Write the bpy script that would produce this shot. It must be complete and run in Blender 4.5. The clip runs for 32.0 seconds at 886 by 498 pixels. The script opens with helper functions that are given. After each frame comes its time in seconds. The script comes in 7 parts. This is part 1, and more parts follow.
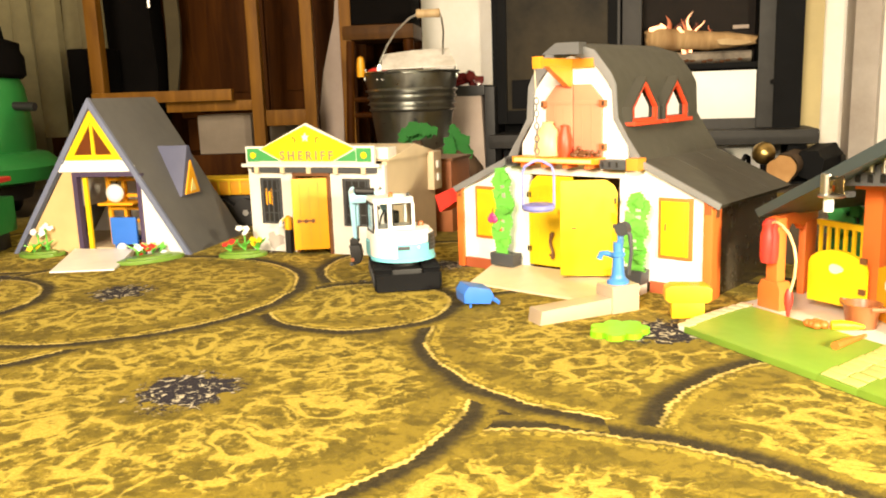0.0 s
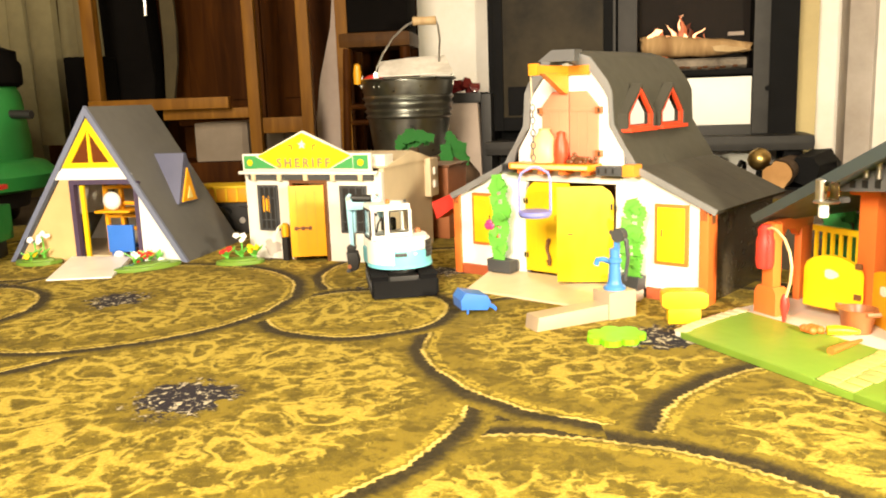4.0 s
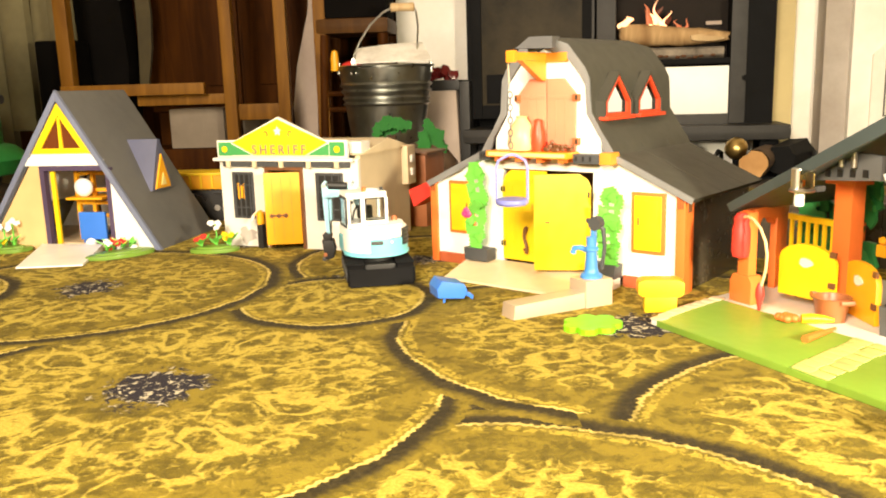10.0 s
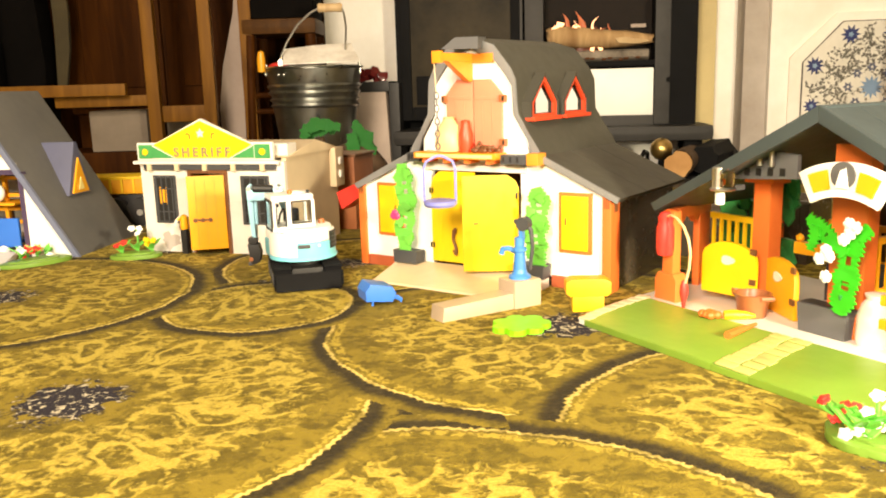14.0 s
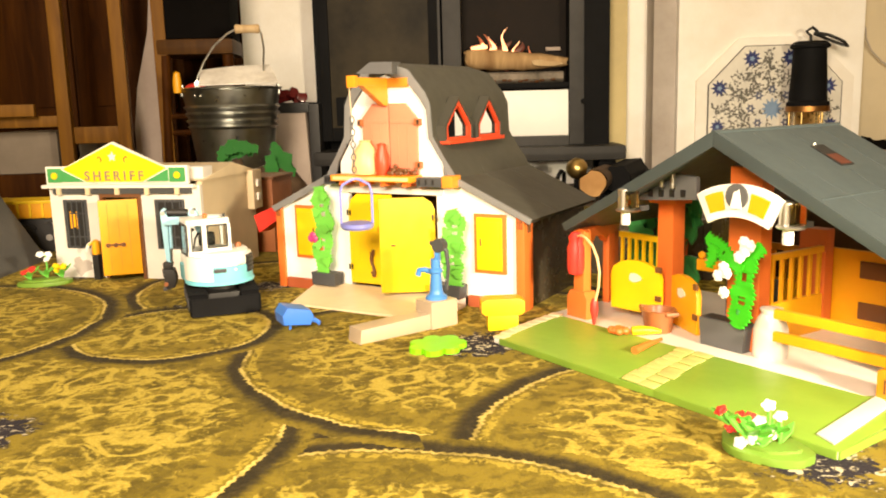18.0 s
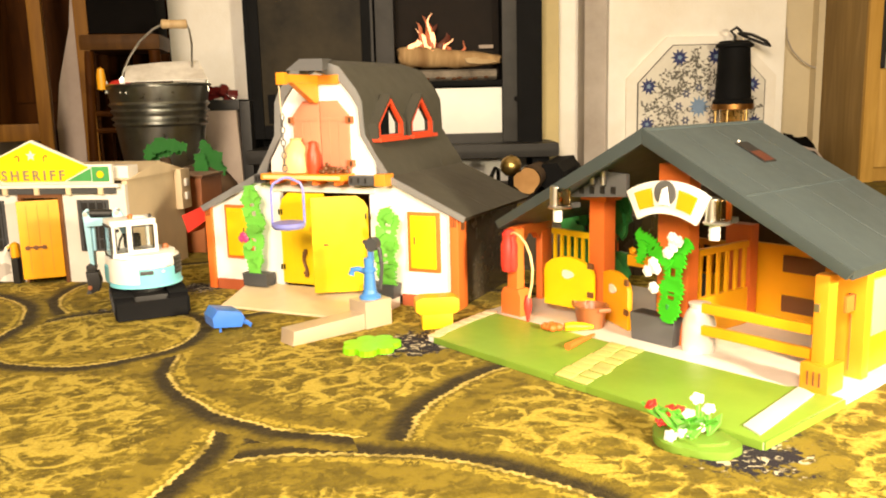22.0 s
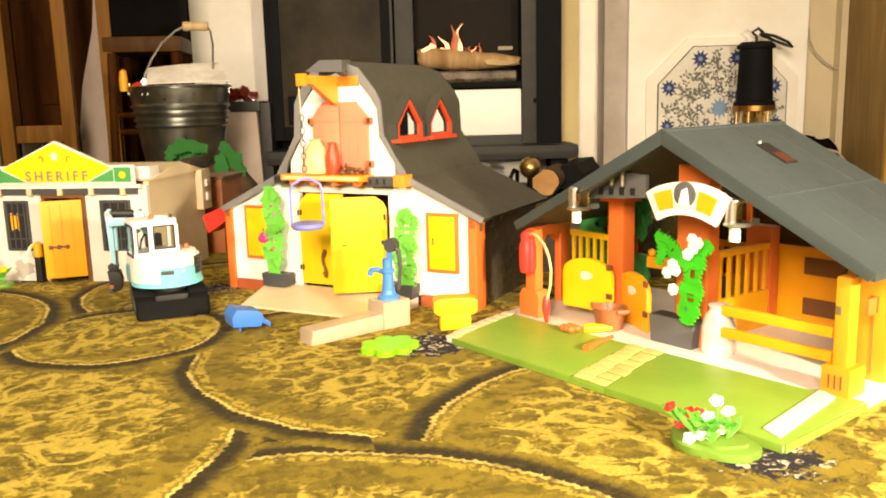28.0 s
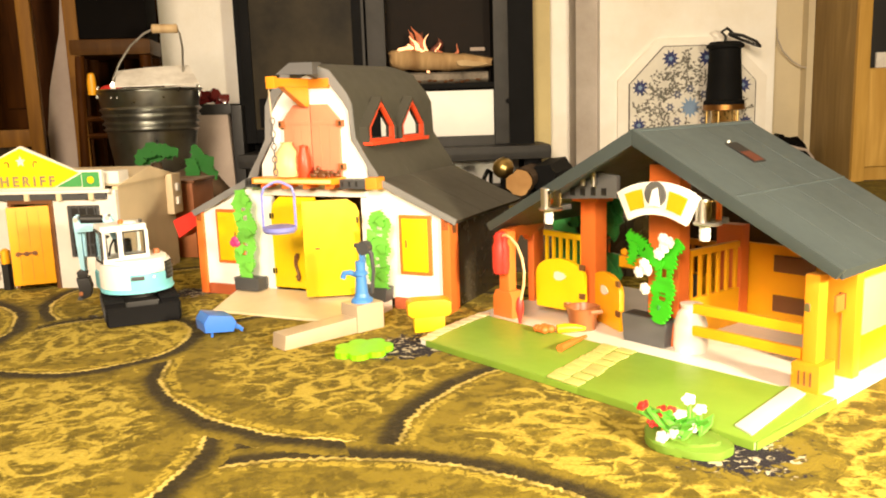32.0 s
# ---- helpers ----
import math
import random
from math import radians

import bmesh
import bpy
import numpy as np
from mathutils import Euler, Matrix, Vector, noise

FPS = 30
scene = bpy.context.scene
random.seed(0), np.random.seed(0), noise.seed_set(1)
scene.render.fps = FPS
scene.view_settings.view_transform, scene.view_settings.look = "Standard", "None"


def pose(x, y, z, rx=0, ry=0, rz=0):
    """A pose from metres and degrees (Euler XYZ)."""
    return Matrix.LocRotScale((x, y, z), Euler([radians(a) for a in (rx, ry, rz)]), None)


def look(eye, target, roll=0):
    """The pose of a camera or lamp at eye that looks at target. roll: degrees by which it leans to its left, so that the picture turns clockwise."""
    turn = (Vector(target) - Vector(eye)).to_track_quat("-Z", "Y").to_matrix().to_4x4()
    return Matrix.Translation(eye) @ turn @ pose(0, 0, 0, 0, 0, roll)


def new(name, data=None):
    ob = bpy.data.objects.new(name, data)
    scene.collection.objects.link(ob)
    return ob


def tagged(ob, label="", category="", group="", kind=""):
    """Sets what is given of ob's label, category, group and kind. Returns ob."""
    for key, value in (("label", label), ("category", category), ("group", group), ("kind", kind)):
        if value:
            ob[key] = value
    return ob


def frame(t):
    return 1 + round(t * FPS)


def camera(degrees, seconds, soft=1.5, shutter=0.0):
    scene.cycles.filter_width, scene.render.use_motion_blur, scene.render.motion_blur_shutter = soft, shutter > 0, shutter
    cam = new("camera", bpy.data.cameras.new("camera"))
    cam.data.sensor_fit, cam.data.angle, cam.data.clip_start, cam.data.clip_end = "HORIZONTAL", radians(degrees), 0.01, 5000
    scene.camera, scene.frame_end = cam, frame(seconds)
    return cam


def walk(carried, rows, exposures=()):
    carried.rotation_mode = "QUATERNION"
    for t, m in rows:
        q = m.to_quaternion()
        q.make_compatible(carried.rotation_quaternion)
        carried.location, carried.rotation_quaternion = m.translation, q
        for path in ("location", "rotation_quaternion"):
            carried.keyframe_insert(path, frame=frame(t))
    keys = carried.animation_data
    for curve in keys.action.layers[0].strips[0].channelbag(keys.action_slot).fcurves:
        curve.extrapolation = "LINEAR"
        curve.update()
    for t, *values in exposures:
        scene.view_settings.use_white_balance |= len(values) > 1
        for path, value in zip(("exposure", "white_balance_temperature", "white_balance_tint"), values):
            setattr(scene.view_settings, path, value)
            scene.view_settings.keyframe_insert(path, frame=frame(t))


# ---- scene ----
import functools

cam = camera(56.0, 32.0, soft=1.95)
PATH = [
    (0, (-0.001, -0.008, 0.250), (-0.0247, 1.9568, -0.1226), -1.95),
    (0.5, (0.001, -0.009, 0.250), (0.0228, 1.9596, -0.1024), -1.90),
    (1, (0.001, -0.008, 0.250), (0.0380, 1.9601, -0.1036), -1.74),
    (1.5, (0.000, -0.008, 0.250), (0.0308, 1.9588, -0.1117), -1.53),
    (2, (0.000, -0.008, 0.250), (0.0187, 1.9591, -0.1110), -1.62),
    (2.5, (0.000, -0.012, 0.251), (-0.0083, 1.9586, -0.0905), -2.32),
    (3, (0.000, -0.010, 0.251), (-0.0025, 1.9586, -0.1019), -2.14),
    (3.5, (0.000, -0.009, 0.250), (-0.0110, 1.9585, -0.1090), -2.13),
    (4, (-0.001, -0.010, 0.250), (-0.0168, 1.9579, -0.1066), -2.08),
    (4.5, (-0.004, -0.016, 0.252), (-0.0974, 1.9492, -0.1078), -2.72),
    (6.5, (-0.001, -0.008, 0.250), (-0.0163, 1.9548, -0.1337), -1.89),
    (7, (0.001, -0.008, 0.250), (0.0045, 1.9574, -0.1203), -2.10),
    (7.5, (0.001, -0.005, 0.250), (0.0133, 1.9592, -0.1263), -1.94),
    (8, (0.001, -0.006, 0.250), (0.0223, 1.9584, -0.1250), -1.89),
    (8.5, (0.001, -0.006, 0.249), (0.0247, 1.9587, -0.1242), -1.85),
    (9, (0.001, -0.006, 0.249), (0.0269, 1.9585, -0.1255), -1.93),
    (9.5, (0.000, -0.005, 0.248), (0.0273, 1.9571, -0.1385), -1.64),
    (10, (0.002, -0.003, 0.248), (0.0356, 1.9592, -0.1373), -1.70),
    (10.5, (0.002, -0.002, 0.249), (0.0455, 1.9595, -0.1392), -1.68),
    (11, (0.002, -0.002, 0.248), (0.0523, 1.9592, -0.1406), -1.73),
    (11.5, (0.003, -0.001, 0.248), (0.0631, 1.9596, -0.1425), -1.65),
    (12, (0.004, 0.004, 0.247), (0.0953, 1.9612, -0.1543), -1.51),
    (12.5, (0.007, 0.004, 0.246), (0.1293, 1.9610, -0.1479), -1.80),
    (13, (0.009, 0.007, 0.246), (0.1487, 1.9616, -0.1542), -1.85),
    (13.5, (0.009, 0.006, 0.246), (0.1744, 1.9600, -0.1472), -1.69),
    (15.5, (0.014, 0.006, 0.247), (0.2563, 1.9565, -0.1230), -1.90),
    (16, (0.014, 0.004, 0.246), (0.2743, 1.9535, -0.1168), -1.87),
    (16.5, (0.016, 0.001, 0.248), (0.3088, 1.9475, -0.1062), -1.94),
    (17, (0.016, -0.007, 0.251), (0.3306, 1.9350, -0.1092), -1.82),
    (17.5, (0.017, -0.008, 0.252), (0.3637, 1.9300, -0.1003), -1.64),
    (18, (0.018, -0.007, 0.252), (0.3876, 1.9278, -0.0946), -1.55),
    (18.5, (0.018, -0.007, 0.252), (0.3975, 1.9261, -0.0928), -1.76),
    (19, (0.019, -0.007, 0.252), (0.4102, 1.9237, -0.0934), -1.74),
    (19.5, (0.021, -0.006, 0.252), (0.4339, 1.9200, -0.0943), -1.82),
    (20, (0.022, -0.005, 0.251), (0.4722, 1.9129, -0.0937), -1.60),
    (20.5, (0.023, -0.003, 0.251), (0.5052, 1.9059, -0.1007), -1.55),
    (21, (0.023, -0.002, 0.251), (0.5162, 1.9028, -0.1073), -1.59),
    (21.5, (0.023, -0.001, 0.251), (0.5352, 1.8994, -0.1040), -1.28),
    (22, (0.023, -0.002, 0.252), (0.5395, 1.8970, -0.1043), -1.45),
    (22.5, (0.024, -0.001, 0.251), (0.5346, 1.8986, -0.1105), -1.45),
    (23, (0.023, -0.001, 0.251), (0.5304, 1.9002, -0.1065), -1.44),
    (23.5, (0.022, -0.002, 0.251), (0.5139, 1.9046, -0.0997), -1.33),
    (24, (0.020, -0.003, 0.251), (0.4832, 1.9093, -0.1077), -1.19),
    (24.5, (0.020, -0.005, 0.252), (0.4659, 1.9131, -0.0973), -1.53),
    (25, (0.020, -0.004, 0.251), (0.4640, 1.9142, -0.1003), -1.38),
    (25.5, (0.020, -0.004, 0.251), (0.4581, 1.9154, -0.1013), -1.41),
    (27.5, (0.021, -0.004, 0.251), (0.4590, 1.9152, -0.1026), -1.49),
    (28, (0.023, -0.003, 0.251), (0.4965, 1.9082, -0.0998), -1.46),
    (28.5, (0.024, -0.001, 0.251), (0.5316, 1.9005, -0.1047), -1.30),
    (29, (0.025, -0.001, 0.251), (0.5502, 1.8967, -0.0998), -1.39),
    (29.5, (0.025, -0.001, 0.251), (0.5595, 1.8937, -0.1020), -1.30),
    (30, (0.022, -0.001, 0.251), (0.5185, 1.9033, -0.1055), -1.06),
    (30.5, (0.024, -0.001, 0.251), (0.5351, 1.8996, -0.1046), -1.26),
    (31, (0.026, -0.001, 0.251), (0.5530, 1.8963, -0.0991), -1.50),
    (31.5, (0.025, 0.000, 0.251), (0.5722, 1.8909, -0.1024), -1.34),
    (32, (0.026, -0.002, 0.252), (0.5565, 1.8942, -0.0986), -1.87),
]
walk(cam, [(t, look(eye, target, roll)) for t, eye, target, roll in PATH], [(0, 0.0, 6500, 10), (10, 0.0, 6500, 10), (19, -0.29, 6800, 13), (32, -0.29, 6800, 13)])

# ---- world and light ----
world = bpy.data.worlds.new("room_dusk")
world.use_nodes = True
scene.world = world
world.node_tree.nodes["Background"].inputs[0].default_value = (1.0, 0.85, 0.65, 1)
world.node_tree.nodes["Background"].inputs[1].default_value = 0.007


def area_lamp(name, eye, target, watts, size, color):
    data = bpy.data.lights.new(name, "AREA")
    data.shape, data.size, data.energy, data.color = "DISK", size, watts, color
    ob = new(name, data)
    ob.matrix_world = look(eye, target)
    return ob


# the room's standing lamp behind the viewer at the left, and a low lamp on the floor at the viewer's right
area_lamp("standing_lamp_light", (-0.62, -0.80, 0.95), (0.05, 1.7, 0.10), 108, 0.75, (1.0, 0.832, 0.615))
area_lamp("floor_lamp_light", (0.66, -0.20, 0.36), (0.18, 1.05, 0.06), 36.5, 0.12, (1.0, 0.87, 0.60))


# ---- materials ----
def mat(name):
    m = bpy.data.materials.new(name)
    m.use_nodes = True
    return m, m.node_tree, m.node_tree.nodes["Principled BSDF"]


def link(nt, a, b):
    nt.links.new(a, b)


def noise_node(nt, scale, detail=4.0, coord="Object", rough=0.55):
    tc = nt.nodes.new("ShaderNodeTexCoord")
    n = nt.nodes.new("ShaderNodeTexNoise")
    n.inputs["Scale"].default_value, n.inputs["Detail"].default_value, n.inputs["Roughness"].default_value = scale, detail, rough
    link(nt, tc.outputs[coord], n.inputs["Vector"])
    return n


def ramp(nt, src, stops):
    r = nt.nodes.new("ShaderNodeValToRGB")
    el = r.color_ramp.elements
    while len(el) < len(stops):
        el.new(0.5)
    for e, (p, c) in zip(el, stops):
        e.position, e.color = p, (*c, 1)
    link(nt, src, r.inputs["Fac"])
    return r


def bump(nt, bsdf, src, strength, distance):
    b = nt.nodes.new("ShaderNodeBump")
    b.inputs["Strength"].default_value, b.inputs["Distance"].default_value = strength, distance
    link(nt, src, b.inputs["Height"])
    link(nt, b.outputs["Normal"], bsdf.inputs["Normal"])


def scaled(c, k):
    return tuple(min(1.0, v * k) for v in c)


def plastic(name, color, rough=0.38, vary=0.14, grain=60, coat=0.0):
    """Moulded toy plastic: slight mottling, dust and scuffs."""
    m, nt, b = mat(name)
    n = noise_node(nt, 14, 5)
    r = ramp(nt, n.outputs["Fac"], [(0.25, scaled(color, 1 - vary)), (0.7, scaled(color, 1 + vary * 0.5))])
    info = nt.nodes.new("ShaderNodeObjectInfo")
    hsv = nt.nodes.new("ShaderNodeHueSaturation")
    mp = nt.nodes.new("ShaderNodeMapRange")
    mp.inputs["To Min"].default_value, mp.inputs["To Max"].default_value = 0.94, 1.05
    link(nt, info.outputs["Random"], mp.inputs["Value"])
    link(nt, mp.outputs["Result"], hsv.inputs["Value"])
    link(nt, r.outputs["Color"], hsv.inputs["Color"])
    link(nt, hsv.outputs["Color"], b.inputs["Base Color"])
    n2 = noise_node(nt, grain, 6)
    rr = nt.nodes.new("ShaderNodeMapRange")
    rr.inputs["To Min"].default_value, rr.inputs["To Max"].default_value = rough - 0.08, rough + 0.14
    link(nt, n2.outputs["Fac"], rr.inputs["Value"])
    link(nt, rr.outputs["Result"], b.inputs["Roughness"])
    b.inputs["Coat Weight"].default_value = coat
    bump(nt, b, n2.outputs["Fac"], 0.08, 0.002)
    return m


def wood(name, dark, light, scale=(6, 6, 60), rough=0.5, gloss=0.25):
    m, nt, b = mat(name)
    tc = nt.nodes.new("ShaderNodeTexCoord")
    mp = nt.nodes.new("ShaderNodeMapping")
    mp.inputs["Scale"].default_value = (1 / scale[0] * 60, 1 / scale[1] * 60, 1 / scale[2] * 60)
    link(nt, tc.outputs["Object"], mp.inputs["Vector"])
    n = nt.nodes.new("ShaderNodeTexNoise")
    n.inputs["Scale"].default_value, n.inputs["Detail"].default_value, n.inputs["Distortion"].default_value = 3.0, 7, 1.2
    link(nt, mp.outputs["Vector"], n.inputs["Vector"])
    r = ramp(nt, n.outputs["Fac"], [(0.28, dark), (0.55, tuple((a + c) / 2 for a, c in zip(dark, light))), (0.75, light)])
    link(nt, r.outputs["Color"], b.inputs["Base Color"])
    b.inputs["Roughness"].default_value = rough
    b.inputs["Specular IOR Level"].default_value = gloss
    bump(nt, b, n.outputs["Fac"], 0.15, 0.004)
    return m


def stained(name, color, dirt, scale=3.0, rough=0.85, amount=0.62, grain=140, relief=0.22, gloss=0.5):
    """Plaster, stone or iron: broad stains over a fine grain."""
    m, nt, b = mat(name)
    n = noise_node(nt, scale, 8, rough=0.65)
    r = ramp(nt, n.outputs["Fac"], [(0.30, dirt), (amount, color), (1.0, scaled(color, 1.08))])
    link(nt, r.outputs["Color"], b.inputs["Base Color"])
    b.inputs["Roughness"].default_value = rough
    n2 = noise_node(nt, grain, 6)
    bump(nt, b, n2.outputs["Fac"], relief, 0.003)
    b.inputs["Specular IOR Level"].default_value = gloss
    return m


def metal(name, color, rough=0.3, scale=8):
    m, nt, b = mat(name)
    n = noise_node(nt, scale, 6)
    r = ramp(nt, n.outputs["Fac"], [(0.3, scaled(color, 0.6)), (0.7, color)])
    link(nt, r.outputs["Color"], b.inputs["Base Color"])
    b.inputs["Metallic"].default_value = 1.0
    n2 = noise_node(nt, scale * 4, 5)
    rr = nt.nodes.new("ShaderNodeMapRange")
    rr.inputs["To Min"].default_value, rr.inputs["To Max"].default_value = rough - 0.08, rough + 0.18
    link(nt, n2.outputs["Fac"], rr.inputs["Value"])
    link(nt, rr.outputs["Result"], b.inputs["Roughness"])
    return m


def glass_mat(name, color=(0.9, 0.95, 1.0), rough=0.03):
    m, nt, b = mat(name)
    b.inputs["Base Color"].default_value = (*color, 1)
    b.inputs["Transmission Weight"].default_value = 1.0
    b.inputs["Roughness"].default_value, b.inputs["IOR"].default_value = rough, 1.2
    return m


def glow(name, color, strength):
    m, nt, b = mat(name)
    n = noise_node(nt, 22, 3)
    r = ramp(nt, n.outputs["Fac"], [(0.3, scaled(color, 0.7)), (0.7, color)])
    b.inputs["Base Color"].default_value = (0.02, 0.01, 0.0, 1)
    link(nt, r.outputs["Color"], b.inputs["Emission Color"])
    b.inputs["Emission Strength"].default_value = strength
    return m


RUG_OLIVE = ((0.100, 0.0735, 0.0090), (0.160, 0.117, 0.0135), (0.224, 0.163, 0.018))
RUG_GOLD = ((0.400, 0.298, 0.040), (0.480, 0.368, 0.064))
RUG_DISCS = [(x, y, 0.24, 9) for x, y in ((-1.75, 1.5), (-1.3, 1.35), (-1.65, 1.0), (-1.2, 0.85), (-1.7, 0.45), (-1.1, 0.35), (-1.5, -0.1), (-0.95, -0.15), (-0.5, -0.25), (0.0, -0.2), (0.5, -0.35), (1.05, -0.1), (1.0, 0.4), (1.45, 0.2), (1.1, 0.85), (1.55, 0.7), (1.05, 1.35), (1.5, 1.2), (-1.2, -0.65), (-0.3, -0.75), (0.4, -0.85), (1.2, -0.7))] + [  # centre x, centre y, radius, and the x up to which the disc lies on top
    (-0.62, 0.52, 0.24, 9), (-0.66, 1.47, 0.24, 9), (0.35, 1.40, 0.25, 9), (0.62, 1.18, 0.24, 9), (-0.295, 1.365, 0.20, 9),
    (0.66, 0.86, 0.24, 9), (-0.42, 0.22, 0.24, 9), (0.62, 0.06, 0.25, 9), (0.16, 0.62, 0.12, 9),
    (0.215, 0.818, 0.247, 9), (0.377, 0.485, 0.251, 9), (0.012, 0.316, 0.268, 9), (-0.238, 0.685, 0.254, 9),
    (0.215, 0.818, 0.247, 0.11), (-0.005, 1.185, 0.184, 9), (-0.113, 0.968, 0.110, 9), (-0.53, 0.90, 0.150, 9),
    (-0.445, 1.074, 0.234, 9), (-0.695, 1.04, 0.145, 9),
]


def rug_material():
    """A printed pile rug: overlapping discs with serrated cream rims, gold petals and scrolls on olive, and speckled dark hearts."""
    m, nt, b = mat("rug_pile")
    N = nt.nodes
    geo = N.new("ShaderNodeNewGeometry")

    def math_(op, a, c=None, d=None):
        n = N.new("ShaderNodeMath")
        n.operation = op
        for i, v in enumerate((a, c, d)):
            if v is None:
                continue
            if isinstance(v, (int, float)):
                n.inputs[i].default_value = v
            else:
                link(nt, v, n.inputs[i])
        return n.outputs[0]

    def add(*v):
        return functools.reduce(lambda a, c: math_("ADD", a, c), v)

    def mul(a, c):
        return math_("MULTIPLY", a, c)

    def sub(a, c):
        return math_("SUBTRACT", a, c)

    def mixf(f, a, c):
        return add(a, mul(f, sub(c, a)))

    def tex(scale, detail=5, dist=0.0, rough=0.55):
        n = N.new("ShaderNodeTexNoise")
        n.inputs["Scale"].default_value, n.inputs["Detail"].default_value = scale, detail
        n.inputs["Distortion"].default_value, n.inputs["Roughness"].default_value = dist, rough
        link(nt, geo.outputs["Position"], n.inputs["Vector"])
        return n.outputs["Fac"]

    def step(v, lo, hi):
        n = N.new("ShaderNodeMapRange")
        n.interpolation_type = "SMOOTHSTEP"
        n.inputs["From Min"].default_value, n.inputs["From Max"].default_value = lo, hi
        link(nt, v, n.inputs["Value"])
        return n.outputs["Result"]

    def mixc(f, a, c):
        n = N.new("ShaderNodeMix")
        n.data_type = "RGBA"
        link(nt, f, n.inputs["Factor"])
        for i, v in ((6, a), (7, c)):
            if isinstance(v, tuple):
                n.inputs[i].default_value = (*v, 1)
            else:
                link(nt, v, n.inputs[i])
        return n.outputs[2]

    sep = N.new("ShaderNodeSeparateXYZ")
    link(nt, geo.outputs["Position"], sep.inputs[0])
    px, py = sep.outputs[0], sep.outputs[1]
    wob = add(mul(sub(tex(22, 2), 0.5), 0.014), mul(sub(tex(230, 2), 0.5), 0.006))
    e, rad, ang = None, None, None
    for cx, cy, r, lim in RUG_DISCS:
        dx, dy = sub(px, cx), sub(py, cy)
        d = math_("SQRT", add(mul(dx, dx), mul(dy, dy)))
        ak = math_("ARCTAN2", dy, dx)
        teeth = mul(math_("ABSOLUTE", math_("SINE", mul(ak, 92.0 * r / 0.25))), 0.0018)
        ek = add(sub(d, r), wob, teeth)
        qk = mul(d, 1.0 / r)
        if r < 0.15:  # mostly covered disc: its middle lies further back
            dy = sub(py, cy + 0.17)
            ak = math_("ARCTAN2", dy, dx)
            qk = mul(math_("SQRT", add(mul(dx, dx), mul(dy, dy))), 1.0 / 0.29)
        if e is None:
            e, rad, ang = ek, qk, ak
        else:
            inside = math_("LESS_THAN", ek, 0.026)
            if lim < 9:
                inside = mul(inside, math_("LESS_THAN", px, lim))
            e, rad, ang = mixf(inside, e, ek), mixf(inside, rad, qk), mixf(inside, ang, ak)
    grain, fine, blot = tex(98, 5, 0.9, 0.64), tex(330, 2), tex(24, 4, 1.5)
    # rows of petals: closed leaf outlines round the heart, warped by hand-drawn unevenness
    rw = add(rad, mul(sub(tex(17, 2), 0.5), 0.24))
    aw = add(ang, mul(sub(tex(13, 2), 0.5), 0.62))

    def petals(n, phase, mid, half, width, line):
        u = sub(math_("FRACT", add(mul(aw, n / 6.28318), phase)), 0.5)
        u = mul(u, 1.0 / width)
        v = mul(sub(rw, mid), 1.0 / half)
        q = math_("SQRT", add(mul(u, u), mul(v, v)))
        return sub(line, math_("ABSOLUTE", sub(q, 1.0)))

    gold = math_("MAXIMUM", petals(9, 0.0, 0.56, 0.25, 0.36, 0.20), petals(9, 0.5, 0.42, 0.13, 0.30, 0.26))
    gold = math_("MAXIMUM", gold, petals(18, 0.25, 0.76, 0.09, 0.33, 0.30))
    gold = math_("MAXIMUM", gold, petals(9, 0.0, 0.54, 0.11, 0.15, 0.40))
    vine = sub(0.050, math_("ABSOLUTE", sub(tex(26, 4, 1.0, 0.65), 0.5)))
    gold = math_("MAXIMUM", gold, mul(vine, 1.7))
    fade = mul(step(rad, 0.16, 0.30), sub(1.0, step(rad, 0.72, 0.92)))
    gold = add(mul(mul(gold, 1.2), fade), mul(sub(grain, 0.50), 1.15), mul(sub(blot, 0.5), 0.45), -0.03, mul(sub(fade, 1.0), 0.22))
    olive = mixc(step(tex(70, 5, 0.3), 0.34, 0.66), RUG_OLIVE[0], RUG_OLIVE[1])
    ochre = mixc(step(add(blot, mul(sub(grain, 0.5), 0.8)), 0.40, 0.60), olive, RUG_OLIVE[2])
    col = mixc(step(gold, -0.02, 0.27), ochre, mixc(step(fine, 0.35, 0.65), RUG_GOLD[0], RUG_GOLD[1]))
    heart = sub(1.0, step(add(rad, mul(sub(grain, 0.5), 0.40), mul(sub(blot, 0.5), 0.25)), 0.130, 0.185))
    speck = mixc(step(tex(105, 2, 1.2), 0.55, 0.64), (0.022, 0.018, 0.024), (0.50, 0.44, 0.31))
    col = mixc(heart, col, speck)
    # the rim: an inner gold line and a thin cream edge
    inner = mul(step(e, -0.016, -0.013), step(mul(e, -1.0), 0.006, 0.008))
    col = mixc(mul(inner, step(grain, 0.42, 0.54)), col, RUG_GOLD[0])
    rim = mul(step(e, -0.0042, -0.0030), step(mul(e, -1.0), -0.0010, 0.0004))
    col = mixc(mul(rim, step(blot, 0.25, 0.60)), col, (0.60, 0.46, 0.13))
    # dark band past each edge, drawn like the disc's shadow on lower discs
    edge_shade = mul(step(e, -0.0006, 0.0016), step(add(mul(e, -1.0), mul(sub(grain, 0.5), 0.016)), -0.022, -0.009))
    col = mixc(mul(edge_shade, 0.93), col, mixc(step(grain, 0.45, 0.75), (0.020, 0.015, 0.008), (0.052, 0.039, 0.016)))
    link(nt, col, b.inputs["Base Color"])
    b.inputs["Roughness"].default_value = 0.97
    b.inputs["Specular IOR Level"].default_value = 0.08
    b.inputs["Sheen Weight"].default_value = 0.015
